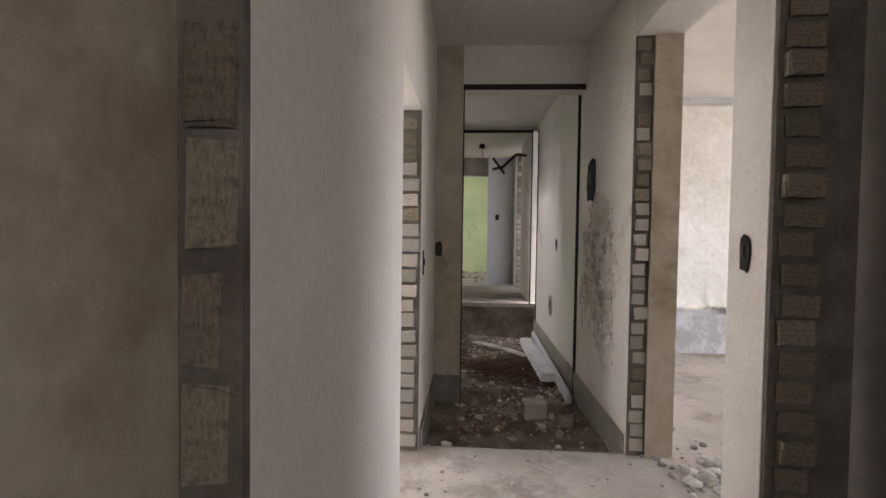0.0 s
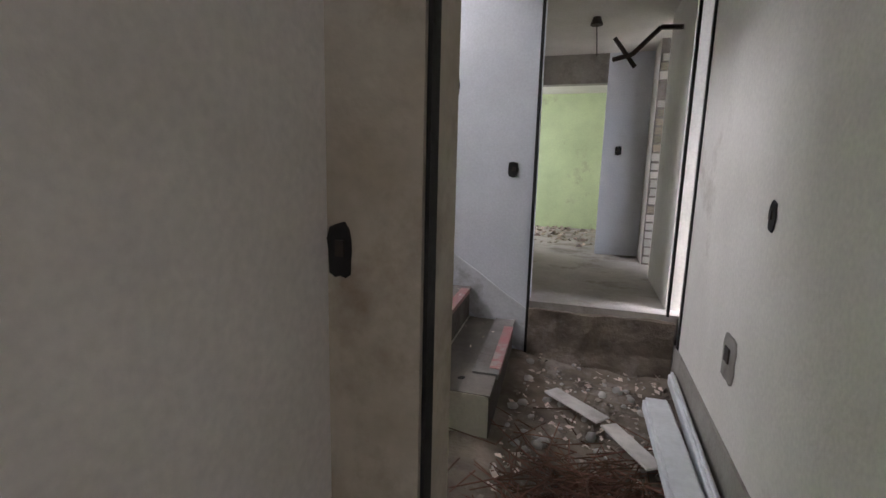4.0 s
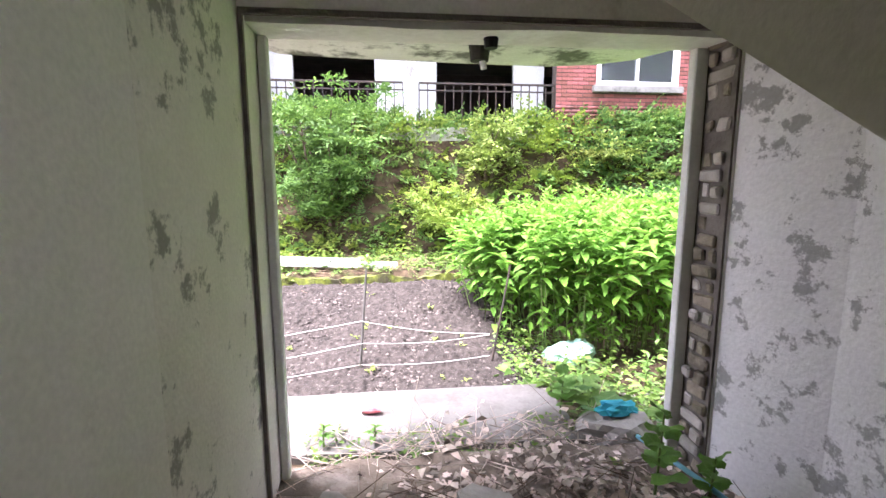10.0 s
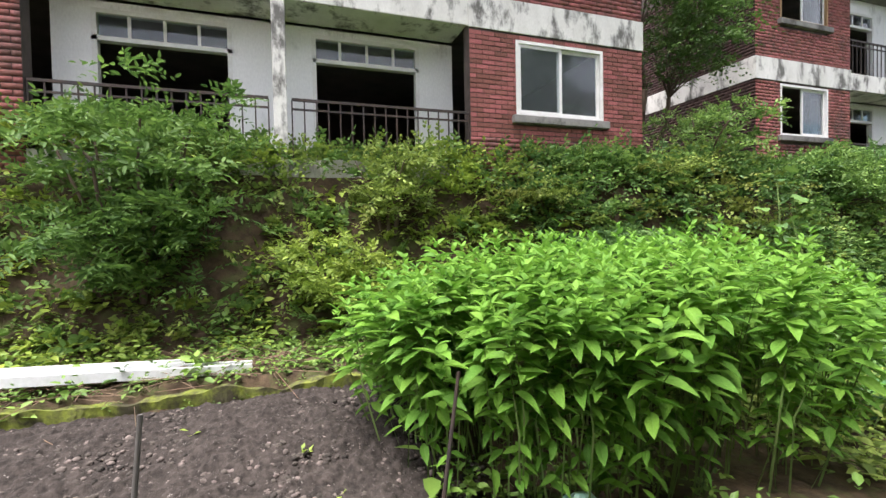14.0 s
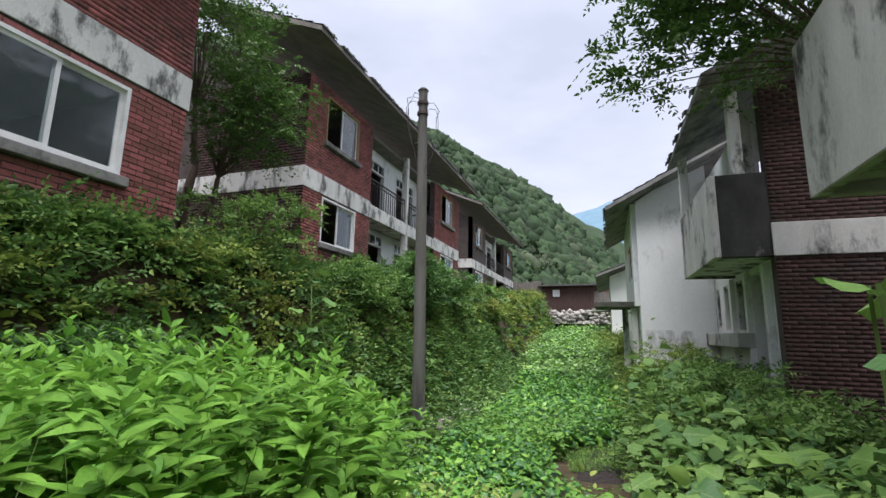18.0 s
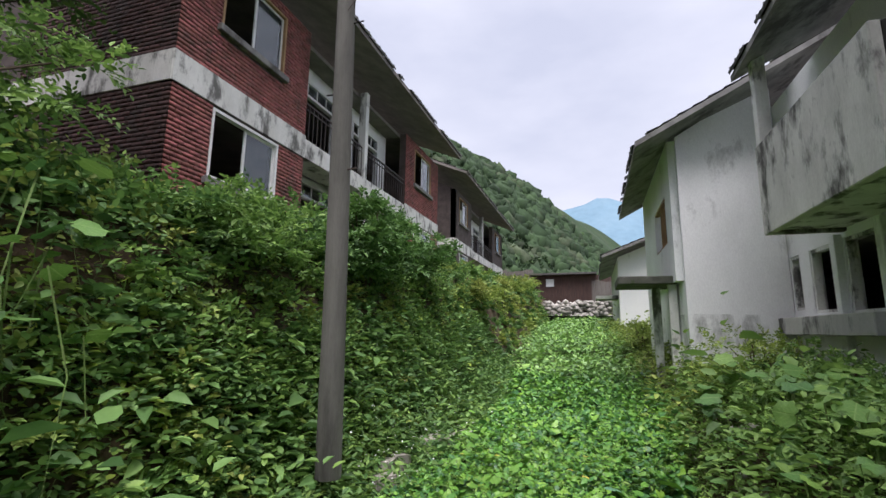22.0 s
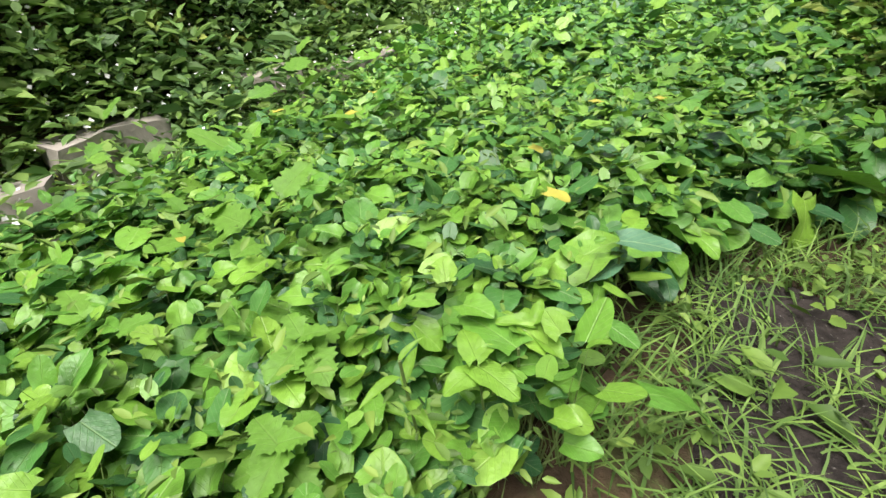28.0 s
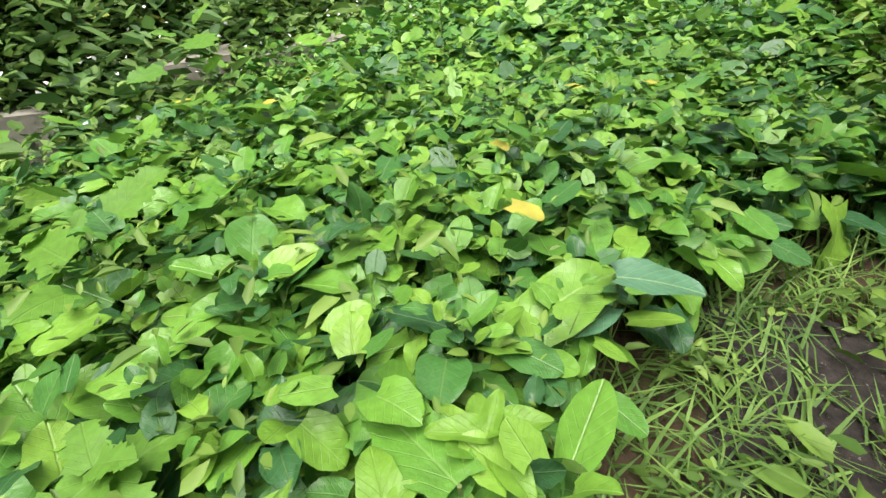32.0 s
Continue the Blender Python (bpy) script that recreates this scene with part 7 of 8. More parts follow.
# hanging black strip and wire at the hall opening
hs_ = thing("hanging_strip", (-0.26, 4.98, 1.7), "torn black rubber strip with a dangling wire", "rubber strip")
bm = bmesh.new()
box(bm, -0.31, -0.285, 4.96, 4.99, 1.72, 2.45)
rough_up(bm, 0.01, 5)
part("strip", bm, M["black"], hs_)
bm = bmesh.new()
bar(bm, [(-0.30, 5.0, 1.72), (-0.29, 5.02, 1.6), (-0.27, 5.02, 1.5), (-0.25, 5.0, 1.42), (-0.262, 5.0, 1.34)], 0.004)
part("wire", bm, M["iron"], hs_)

# bent pipe and lamp stub in the passage
pp = thing("bent_pipe", (0.3, 7.8, 2.2), "bent black conduit sticking out of the passage wall", "pipe")
bm = bmesh.new()
bar(bm, [(0.555, 7.7, 2.25), (0.42, 7.75, 2.27), (0.25, 7.85, 2.12), (0.12, 7.9, 2.1)], 0.018, 8)
part("conduit", bm, M["iron"], pp)
bm = bmesh.new()
bar(bm, [(0.12, 7.88, 2.25), (0.28, 7.9, 2.04)], 0.016, 8)
part("bracket", bm, M["iron"], pp)
ls = thing("lamp_stub", (-0.02, 8.2, CEIL), "broken ceiling lamp holder on a wire", "lamp holder")
bm = bmesh.new()
tube(bm, (-0.02, 8.2, CEIL - 0.06), (-0.02, 8.2, CEIL), 0.05, 0.03, 12)
part("rose", bm, M["iron"], ls)
bm = bmesh.new()
bar(bm, [(-0.02, 8.2, CEIL - 0.05), (-0.01, 8.2, CEIL - 0.16), (0.0, 8.2, CEIL - 0.3)], 0.004)
part("wire", bm, M["iron"], ls)
ls = thing("lamp_stub", (0.15, 3.4, CEIL), "small black ceiling hook", "lamp holder")
bm = bmesh.new()
tube(bm, (0.15, 3.4, CEIL - 0.03), (0.15, 3.4, CEIL), 0.015, 0.02, 10)
part("rose", bm, M["iron"], ls)

# pvc frame pieces lying along the wall in the hall
for k, (a, b, w, h) in enumerate((((0.47, 5.2, 0.03), (0.44, 6.5, 0.05), 0.13, 0.05), ((0.535, 4.75, 0.02), (0.575, 6.9, 0.05), 0.04, 0.06), ((0.20, 6.25, 0.03), (0.38, 5.95, 0.04), 0.09, 0.012), ((-0.10, 6.55, 0.02), (0.18, 6.3, 0.03), 0.10, 0.012))):
    a, b = Vector(a), Vector(b)
    L = (b - a).length
    bm = bmesh.new()
    box(bm, -w / 2, w / 2, 0, L, 0, h)
    if h > 0.03:
        box(bm, -w / 2 + 0.012, w / 2 - 0.012, 0.0, L, h + 0.001, h + 0.016)
    soften(bm, 0.004)
    ang = math.atan2(-(b - a).x, (b - a).y)
    for v in bm.verts:
        v.co = Matrix.Rotation(ang, 3, 'Z') @ v.co + a
    solid("frame_piece", bm, M["pvc"] if k < 2 else M["chips"], "broken white window-frame profile lying in the dirt" if k < 2 else "broken pale board lying in the dirt", "debris")

# rubble lumps, bricks, chips, twigs and leaf litter
def hall_z(x, y):
    x, y = np.asarray(x, float), np.asarray(y, float)
    z = 0.02 - 0.28 * smooth_step(-1.0, -4.4, x) + 0.035 * wave(x, y, 5, 5) + 0.02 * wave(x, y, 16, 6)
    z = z + 0.10 * np.exp(-((x + 2.9) ** 2 / 0.7 + (y - 6.35) ** 2 / 0.15))
    return z - 0.06 * smooth_step(4.3, 5.0, y) * smooth_step(-0.4, 0.0, x)


r = np.random.RandomState(41)
n = 230
x, y = r.uniform(-0.3, 0.58, n), r.uniform(4.0, 7.1, n)
tagged(stones("rubble_stones", np.stack([x, y, hall_z(x, y) + 0.005], -1), 0.008 + 0.03 * r.uniform(0, 1, n) ** 3, M["chips"], "scattered plaster and brick rubble", 5), category="rubble")
n = 420
x, y = r.uniform(-4.2, -0.6, n), r.uniform(4.85, 7.05, n)
tagged(stones("rubble_stones", np.stack([x, y, hall_z(x, y) + 0.003], -1), 0.006 + 0.028 * r.uniform(0, 1, n) ** 3, M["chips"], "small stones and plaster crumbs", 6), category="rubble")
n = 160
x, y = r.uniform(-0.4, 0.6, n), r.uniform(2.6, 3.9, n)
tagged(stones("rubble_stones", np.stack([x, y, np.full(n, 0.102)], -1), 0.003 + 0.016 * r.uniform(0, 1, n) ** 3, M["chips"], "plaster crumbs on the floor slab", 7), category="rubble")
n = 220
x, y = 0.98 + 0.13 * r.normal(size=n), 3.55 + 0.2 * r.normal(size=n)
tagged(stones("rubble_stones", np.stack([x, y, np.full(n, 0.105)], -1), 0.005 + 0.035 * r.uniform(0, 1, n) ** 2, M["chips"], "heap of plaster rubble in the doorway", 8), category="rubble")
for x, y, s, m_ in ((0.27, 4.55, 0.075, "brick_cem"), (0.40, 4.66, 0.06, "brick_dim"), (0.44, 4.4, 0.045, "brick_dim")):
    bm = bmesh.new()
    z = float(hall_z(x, y))
    box(bm, x - s, x + s, y - s * 0.7, y + s * 0.7, z - 0.02, z + s * 1.4)
    soften(bm, 0.008)
    rough_up(bm, 0.012, 9)
    solid("brick_lump", bm, M[m_], "broken dusty block lying in the hall dirt", "debris")


def twigs(name, r, cx, cy, rx, ry, n, length, zf, label, mat_="twig", w=0.007, tilt=0.25):
    x, y = cx + rx * r.normal(size=n), cy + ry * r.normal(size=n)
    a = r.uniform(0, math.tau, n)
    P = np.stack([x, y, zf(x, y) + r.uniform(0.005, 0.05, n)], -1)
    D = np.stack([np.cos(a), np.sin(a), tilt * r.normal(size=n) * 0.5], -1)
    L = length * r.uniform(0.4, 1.4, n)
    tv = np.array([(-0.5, 0, -0.3), (0.5, 0, -0.3), (0, 0, 0.5), (-0.35, 1, -0.2), (0.35, 1, -0.2), (0, 1, 0.35)])
    tf = np.array([(0, 1, 4), (0, 4, 3), (1, 2, 5), (1, 5, 4), (2, 0, 3), (2, 3, 5)])
    D = unit(D)
    S = unit(np.cross(D, np.tile([0, 0, 1.0], (n, 1))))
    U = np.cross(S, D)
    V = P[:, None] + tv[None, :, 0, None] * w * S[:, None] + tv[None, :, 1, None] * (L[:, None] * D)[:, None] + tv[None, :, 2, None] * w * U[:, None]
    F = (tf[None] + (np.arange(n) * 6)[:, None, None]).reshape(-1, 3)
    return stuff(from_arrays(name, V.reshape(-1, 3), F, M[mat_]), label, "twigs")


twigs("twig_pile", r, 0.06, 5.7, 0.17, 0.2, 420, 0.30, hall_z, "tangled heap of dry reddish brown twigs", "twig_red")
twigs("twig_litter", r, -3.2, 5.95, 0.6, 0.45, 900, 0.24, lambda x, y: np.where(x > -4.4, hall_z(x, y), ground_z(x, y)), "dry twigs and straw by the entrance", w=0.005)
twigs("straw_litter", r, -4.62, 5.7, 0.14, 0.6, 200, 0.5, lambda x, y: np.full_like(x, -0.3), "dry straw and canes along the doorstep", "debris", 0.006)


def litter(name, r, x, y, zf, size, mat_, label):
    n = len(x)
    a = r.uniform(0, math.tau, n)
    D = np.stack([np.cos(a), np.sin(a), r.uniform(-0.3, 0.3, n)], -1)
    Nn = unit(np.array([0, 0, 1.0]) + 0.5 * r.normal(size=(n, 3)))
    L = size * r.uniform(0.4, 1.6, n)
    return stuff(leaves(name, np.stack([x, y, zf(x, y) + r.uniform(0.004, 0.03, n)], -1), D, Nn, L, L * 0.6, LEAF_SMALL, M[mat_], None, r.uniform(-1, 3, n)), label, "litter")


n = 9000
litter("leaf_litter", r, -3.35 + 0.55 * r.normal(size=n), np.clip(6.15 + 0.4 * r.normal(size=n), 4.9, 7.05), hall_z, 0.055, "debris", "brown dead leaves and plant litter on the hall floor")
n = 700
litter("leaf_litter", r, r.uniform(-0.3, 0.55, n), r.uniform(4.2, 7.1, n), hall_z, 0.035, "debris", "dead leaves and paper scraps in the hall dirt")
n = 260
litter("floor_debris", r, r.uniform(-0.8, 0.6, n), r.uniform(9.8, 11.8, n), lambda x, y: np.full_like(x, 0.37), 0.08, "debris", "broken debris on the end room floor")
n = 120
litter("tread_dust", r, r.uniform(-2.3, -0.5, n), r.uniform(6.0, 7.05, n), lambda x, y: (np.floor((X1 - x) / GOING) + 1) * RISE + 0.012, 0.018, "debris", "crumbs and dust on the treads")

for cx, cy, w, d, a, m_ in ((-4.06, 5.82, 0.4, 0.2, 0.6, "cement"), (-4.15, 5.1, 0.28, 0.14, 0.2, "cement"), (-4.2, 4.93, 0.14, 0.1, 1.1, "stone"), (-4.05, 4.98, 0.12, 0.1, 0.4, "stone"), (-3.9, 5.2, 0.22, 0.1, 0.9, "cement"), (-3.1, 6.47, 0.45, 0.3, 1.2, "slab"), (-2.6, 5.5, 0.24, 0.15, 0.9, "cement")):
    bm = bmesh.new()
    zz = float(hall_z(cx, cy))
    pts = [(w * 0.5 * math.cos(q) * (1 + 0.25 * math.sin(2.3 * q + a)), d * 0.6 * math.sin(q) * (1 + 0.2 * math.cos(3 * q))) for q in [k / 7 * math.tau for k in range(7)]]
    ca, sa = math.cos(a), math.sin(a)
    prism(bm, [(cx + p[0] * ca - p[1] * sa, cy + p[0] * sa + p[1] * ca) for p in pts], zz - 0.01, zz + 0.035)
    solid("broken_slab", bm, M[m_], "broken grey plaster slab lying in litter", "debris")
bm = bmesh.new()
box(bm, -3.72, -3.56, 5.0, 5.12, -0.2, -0.04)
soften(bm, 0.012)
rough_up(bm, 0.02, 4)
solid("plastic_box", bm, M["black"], "small black plastic box in the litter", "box")
bm = bmesh.new()
bar(bm, [(-4.5, 6.72, -0.16), (-4.1, 6.78, -0.13), (-3.6, 6.84, -0.1), (-2.9, 6.92, -0.04)], 0.013, 8)
solid("blue_hose", bm, M["pipe_blue"], "pale blue plastic pipe on the hall floor", "pipe")
bm = bmesh.new()
prism(bm, [(-1.0, 5.72), (-0.95, 5.84), (-2.6, 6.12), (-2.7, 5.94)], -0.15, 0.035)
rough_up(bm, 0.02, 3)
solid("floor_ridge", bm, M["rubble"], "low broken cement ridge across the hall floor", "ridge", "structure")

# washroom wall tiles and room wall remnants
bm = bmesh.new()
box(bm, 0, 0.19, -0.006, 0.0, 0, 0.19)
tile_me = bpy.data.meshes.new("tile")
soften(bm, 0.004)
bm.to_mesh(tile_me)
bm.free()
tile_me.materials.append(M["tile_white"])
bm = bmesh.new()
box(bm, -2.05, -0.6, 4.65, 4.659, 0.1, 1.25)
tw = solid("wall_tiled", bm, M["plaster"], "lower washroom wall clad in white tiles", "wall", "structure")
for i in range(7):
    for j in range(6):
        ob = new("tile", tile_me)
        ob.parent = tw
        ob.location = (-2.02 + i * 0.194, 4.65, 0.1 + j * 0.193)
        BASE[ob.name] = Vector((0, 0, 0))
nx, nz = 220, 60
u, v = np.meshgrid(np.linspace(0.86, 4.58, nx), np.linspace(0, 1, nz), indexing='ij')
hem = 0.50 + 0.09 * crumble(u, 0 * u, 3.1, 21, 3) + 0.07 * np.abs(crumble(u, 0 * u, 9.0, 22, 2)) + 0.22 * smooth_step(1.42, 1.5, u) * smooth_step(1.72, 1.62, u)
gz = hem + (2.44 - hem) * v
gy = 5.994 - 0.006 - 0.012 * np.abs(crumble(u, gz, 4.0, 23, 3)) - 0.05 * smooth_step(0.10, 0.0, v) * (0.3 + np.abs(crumble(u, 0 * u, 6.0, 24, 2)))
idx = np.arange(nx * nz).reshape(nx, nz)
quads = np.stack([idx[:-1, :-1], idx[1:, :-1], idx[1:, 1:], idx[:-1, 1:]], -1).reshape(-1, 4)
tagged(from_arrays("wallpaper_lining", np.stack([u, gy, gz], -1).reshape(-1, 3), quads, M["plaster_foam"], None, True),
       "crumpled white wallpaper lining torn along its lower edge", "wallpaper")
lining = bpy.data.objects["wallpaper_lining"].modifiers.new("thickness", 'SOLIDIFY')
lining.thickness = 0.003
for x0, w, h in ((1.75, 0.05, 0.5), (2.3, 0.03, 0.35), (3.1, 0.04, 0.6)):
    bm = bmesh.new()
    for k in range(8):
        for q in (-1, 1):
            bm.verts.new((x0 + q * w * 0.5 * (1 - k / 9) + 0.01 * math.sin(k * 2.1), 5.955 - 0.02 * math.sin(k * 0.5), 0.62 + h * k / 7))
    bm.verts.ensure_lookup_table()
    for k in range(7):
        bm.faces.new((bm.verts[2 * k], bm.verts[2 * k + 1], bm.verts[2 * k + 3], bm.verts[2 * k + 2]))
    solid("torn_wallpaper", bm, M["plaster_foam"], "torn curled strip of white wallpaper", "wallpaper")

# bow-fronted concrete canopy over the entrance, with a broken lamp under it
cp = thing("canopy", (-4.6, 5.9, 2.1), "weathered white concrete canopy slab with a bowed front", "canopy")
bm = bmesh.new()
pts = [(-4.55, 4.5), (-5.6, 4.5), (-5.76, 4.62), (-5.85, 5.1), (-5.92, 5.9), (-5.92, 6.6), (-5.86, 6.98), (-5.68, 7.2), (-5.3, 7.34), (-4.55, 7.42)][::-1]
prism(bm, pts, 2.13, 2.29)
rough_up(bm, 0.012, 4)
part("slab", bm, M["white_band"], cp)
bm = bmesh.new()
tube(bm, (-5.42, 5.98, 2.03), (-5.42, 5.98, 2.14), 0.06, 0.075, 14)
part("lamp_holder", bm, M["black"], cp, "rusty black lamp holder")
bm = bmesh.new()
tube(bm, (-5.42, 6.01, 1.98), (-5.42, 6.0, 2.04), 0.02, 0.022, 10)
part("lamp_socket", bm, M["white_paint"], cp, "white lamp socket")

# ---------- garden things ----------
bm = bmesh.new()
box(bm, -5.56, -4.78, 2.0, 6.55, -0.6, -0.325)
bmesh.ops.subdivide_edges(bm, edges=list(bm.edges), cuts=9, use_grid_fill=True)
rough_up(bm, 0.03, 2.5, 0, (1, 1, 0.25))
solid("apron", bm, M["slab"], "stained broken concrete apron before the house", "apron", "structure")
bm = bmesh.new()
bmesh.ops.create_cone(bm, cap_ends=True, segments=12, radius1=0.033, radius2=0.033, depth=0.12)
for v in bm.verts:
    v.co = Matrix.Rotation(1.5, 3, 'X') @ v.co
    v.co.z *= 0.7
    v.co += Vector((-5.23, 5.22, -0.295))
bmesh.ops.subdivide_edges(bm, edges=list(bm.edges), cuts=2)
rough_up(bm, 0.012, 20)
solid("crushed_can", bm, M["red_can"], "crushed red drink can on the concrete", "can")
bm = bmesh.new()
box(bm, -8.9, -8.64, -1.0, 6.9, -0.7, -0.09)
bmesh.ops.subdivide_edges(bm, edges=[e for e in bm.edges if e.calc_length() > 2], cuts=60, use_grid_fill=True)
bmesh.ops.subdivide_edges(bm, edges=list(bm.edges), cuts=2, use_grid_fill=True)
rough_up(bm, 0.04, 7.0, 3)
rough_up(bm, 0.05, 2.0)
solid("ledge", bm, M["moss"], "mossy stone edging behind the garden bed", "edging", "structure")
for k, (ya, yb, dx, dz) in enumerate(((3.35, 5.45, 0.0, 0.0), (3.6, 4.9, -0.09, 0.02))):
    bm = bmesh.new()
    box(bm, -9.02 + dx, -8.88 + dx, ya, yb, -0.03 + dz, 0.0 + dz)
    box(bm, -8.9 + dx, -8.88 + dx, ya, yb, 0.0 + dz, 0.05 + dz)
    box(bm, -9.02 + dx, -9.0 + dx, ya, yb, 0.0 + dz, 0.05 + dz)
    for v in bm.verts:
        v.co.z += (5.4 - v.co.y) * 0.05
    solid("gutter_piece", bm, M["pvc"], "white plastic gutter channel lying on the terrace", "gutter")
r = np.random.RandomState(47)
twigs("brushwood", r, -9.15, 4.4, 0.2, 0.95, 320, 0.5, lambda x, y: ground_z(x, y), "dry brushwood beside the gutter", "twig", 0.008)
n = 15000
x, y = r.uniform(-8.6, -5.75, n), r.uniform(0.6, 7.0, n)
tagged(stones("garden_clods", np.stack([x, y, ground_z(x, y) + 0.035], -1), 0.006 + 0.024 * r.uniform(0, 1, n) ** 3, M["clod"], "small clods and pebbles on the garden soil", 15), category="clods")
n = 260
x, y = r.uniform(-6.1, -5.6, n), r.uniform(5.2, 8.0, n)
tagged(stones("pebbles", np.stack([x, y, ground_z(x, y) + 0.02], -1), 0.01 + 0.03 * r.uniform(0, 1, n) ** 2, M["stone"], "pebbles along the garden edge", 16), category="pebbles")
for k in range(40):
    cx, cy = r.uniform(-8.4, -6.0), r.uniform(1.2, 6.2)
    m = 9
    a = r.uniform(0, math.tau, m)
    D = np.stack([np.cos(a), np.sin(a), r.uniform(0.2, 0.9, m)], -1)
    zz = float(ground_z(cx, cy)) + 0.03
    tagged(leaves("seedling", np.tile([cx, cy, zz], (m, 1)) + 0.02 * r.normal(size=(m, 3)), D, np.tile([0, 0, 1.0], (m, 1)), r.uniform(0.03, 0.08, m), r.uniform(0.02, 0.04, m), LEAF_SMALL, M["leaf_yellow"]),
           "small yellow-green seedling in the garden bed", "seedling", "garden seedlings")


def stake(base, top, mat_, label):
    bm = bmesh.new()
    tube(bm, base, top, 0.014, 0.011, 8)
    return solid("garden_stake", bm, mat_, label, "stake", group="garden stakes")


stake((-6.72, 6.34, -0.85), (-6.95, 6.62, 0.36), M["iron"], "thin black leaning garden stake")
stake((-6.76, 5.02, -0.85), (-6.84, 5.12, 0.38), M["pole"], "thin grey garden stake")
stake((-6.2, 2.6, -0.9), (-6.25, 2.5, 0.2), M["pole"], "thin grey garden stake at the bed end")
for pts in (((-6.2, 2.6, -0.28), (-6.79, 5.06, -0.15), (-6.78, 6.37, -0.33)), ((-6.2, 2.6, -0.5), (-6.78, 5.05, -0.38), (-6.78, 6.37, -0.34)), ((-6.2, 2.6, -0.62), (-6.77, 5.04, -0.6), (-6.74, 6.36, -0.55))):
    bm = bmesh.new()
    full = []
    for a, b in zip(pts, pts[1:]):
        a, b = Vector(a), Vector(b)
        for i in range(7):
            t = i / 6
            full.append(a.lerp(b, t) - Vector((0, 0, 0.035 * math.sin(math.pi * t))))
    for i, p in enumerate(full):
        for q in range(5):
            bm.verts.new(p + Vector((0.003 * math.cos(q * 1.2566), 0, 0.003 * math.sin(q * 1.2566))))
    bm.verts.ensure_lookup_table()
    for i in range(len(full) - 1):
        for q in range(5):
            bm.faces.new([bm.verts[i * 5 + q], bm.verts[i * 5 + (q + 1) % 5], bm.verts[i * 5 + 5 + (q + 1) % 5], bm.verts[i * 5 + 5 + q]])
    solid("garden_string", bm, M["string"], "slack white string tied between garden stakes", "string", group="garden strings")
bm = bmesh.new()
bmesh.ops.create_uvsphere(bm, u_segments=26, v_segments=14, radius=1)
for v in bm.verts:
    c = v.co.copy()
    q = noise.noise(c * 2.3) * 0.25 + noise.noise(c * 6) * 0.08
    v.co = Vector((c.x * 0.17 * (1 + q), c.y * 0.29 * (1 + q * 0.7), max(c.z, -0.35) * 0.15 * (1 + 0.8 * q) + 0.05 * (c.y > 0.3))) + Vector((-6.9, 7.28, -0.66))
solid("plastic_bag", bm, M["bag"], "half-empty pale green plastic sack on the soil", "bag")
bm = bmesh.new()
bmesh.ops.create_icosphere(bm, subdivisions=3, radius=1)
for v in bm.verts:
    c = v.co.copy()
    q = noise.noise(c * 1.9 + Vector((3, 1, 2))) * 0.45
    v.co = Vector((c.x * 0.19 * (1 + q), c.y * 0.24 * (1 + q), c.z * 0.13 * (1 + q))) + Vector((-4.8, 6.75, -0.3))
solid("broken_block", bm, M["cement"], "broken concrete lump beside the doorstep", "block")
bm = bmesh.new()
bmesh.ops.create_icosphere(bm, subdivisions=3, radius=1)
for v in bm.verts:
    c = v.co.copy()
    q = noise.noise(c * 3.1) * 0.5
    v.co = Vector((c.x * 0.07 * (1 + q), c.y * 0.13 * (1 + q), max(0, c.z) * 0.06 * (1 + q))) + Vector((-4.82, 6.76, -0.18))
solid("teal_rag", bm, M["cloth_teal"], "crumpled teal net rag on the concrete lump", "rag")

# kerb slabs of the field and rubble at its other edge
for (xa, ya), (xb, yb), w, z in KERBS:
    bm = bmesh.new()
    d = Vector((xb - xa, yb - ya, 0)).normalized()
    s = Vector((-d.y, d.x, 0)) * w
    prism(bm, [(xa - s.x * 0.3, ya - s.y * 0.3), (xb - s.x * 0.3, yb - s.y * 0.3), (xb + s.x, yb + s.y), (xa + s.x, ya + s.y)], z - 0.4, z - 0.01)
    bmesh.ops.subdivide_edges(bm, edges=list(bm.edges), cuts=3, use_grid_fill=True)
    rough_up(bm, 0.04, 4)
    solid("kerb_slab", bm, M["kerb"], "worn concrete kerb slab at the foot of the bank", "kerb", group="kerb slabs")
for cx, cy, w, d, a, zz in ((-4.5, 17.1, 0.5, 0.34, 0.5, -0.62), (-4.55, 18.5, 0.26, 0.2, 0.9, -0.6), (-4.75, 18.9, 0.2, 0.16, 0.2, -0.6), (-4.3, 20.0, 0.3, 0.22, 1.2, -0.55)):
    bm = bmesh.new()
    ca, sa = math.cos(a), math.sin(a)
    prism(bm, [(cx + ca * u_ * w - sa * v_ * d, cy + sa * u_ * w + ca * v_ * d) for u_, v_ in ((-0.5, -0.4), (0.2, -0.55), (0.55, -0.1), (0.35, 0.5), (-0.3, 0.45), (-0.6, 0.1))], zz - 0.2, zz + 0.1)
    bmesh.ops.subdivide_edges(bm, edges=list(bm.edges), cuts=2, use_grid_fill=True)
    rough_up(bm, 0.04, 5, cx)
    solid("rubble_block", bm, M["kerb"], "broken grey concrete block at the field edge", "block", group="rubble blocks")
r = np.random.RandomState(53)
n = 60
y = r.uniform(15.6, 21.5, n)
x = -4.85 + 0.12 * r.normal(size=n) - 0.25 * smooth_step(17.5, 15.5, y)
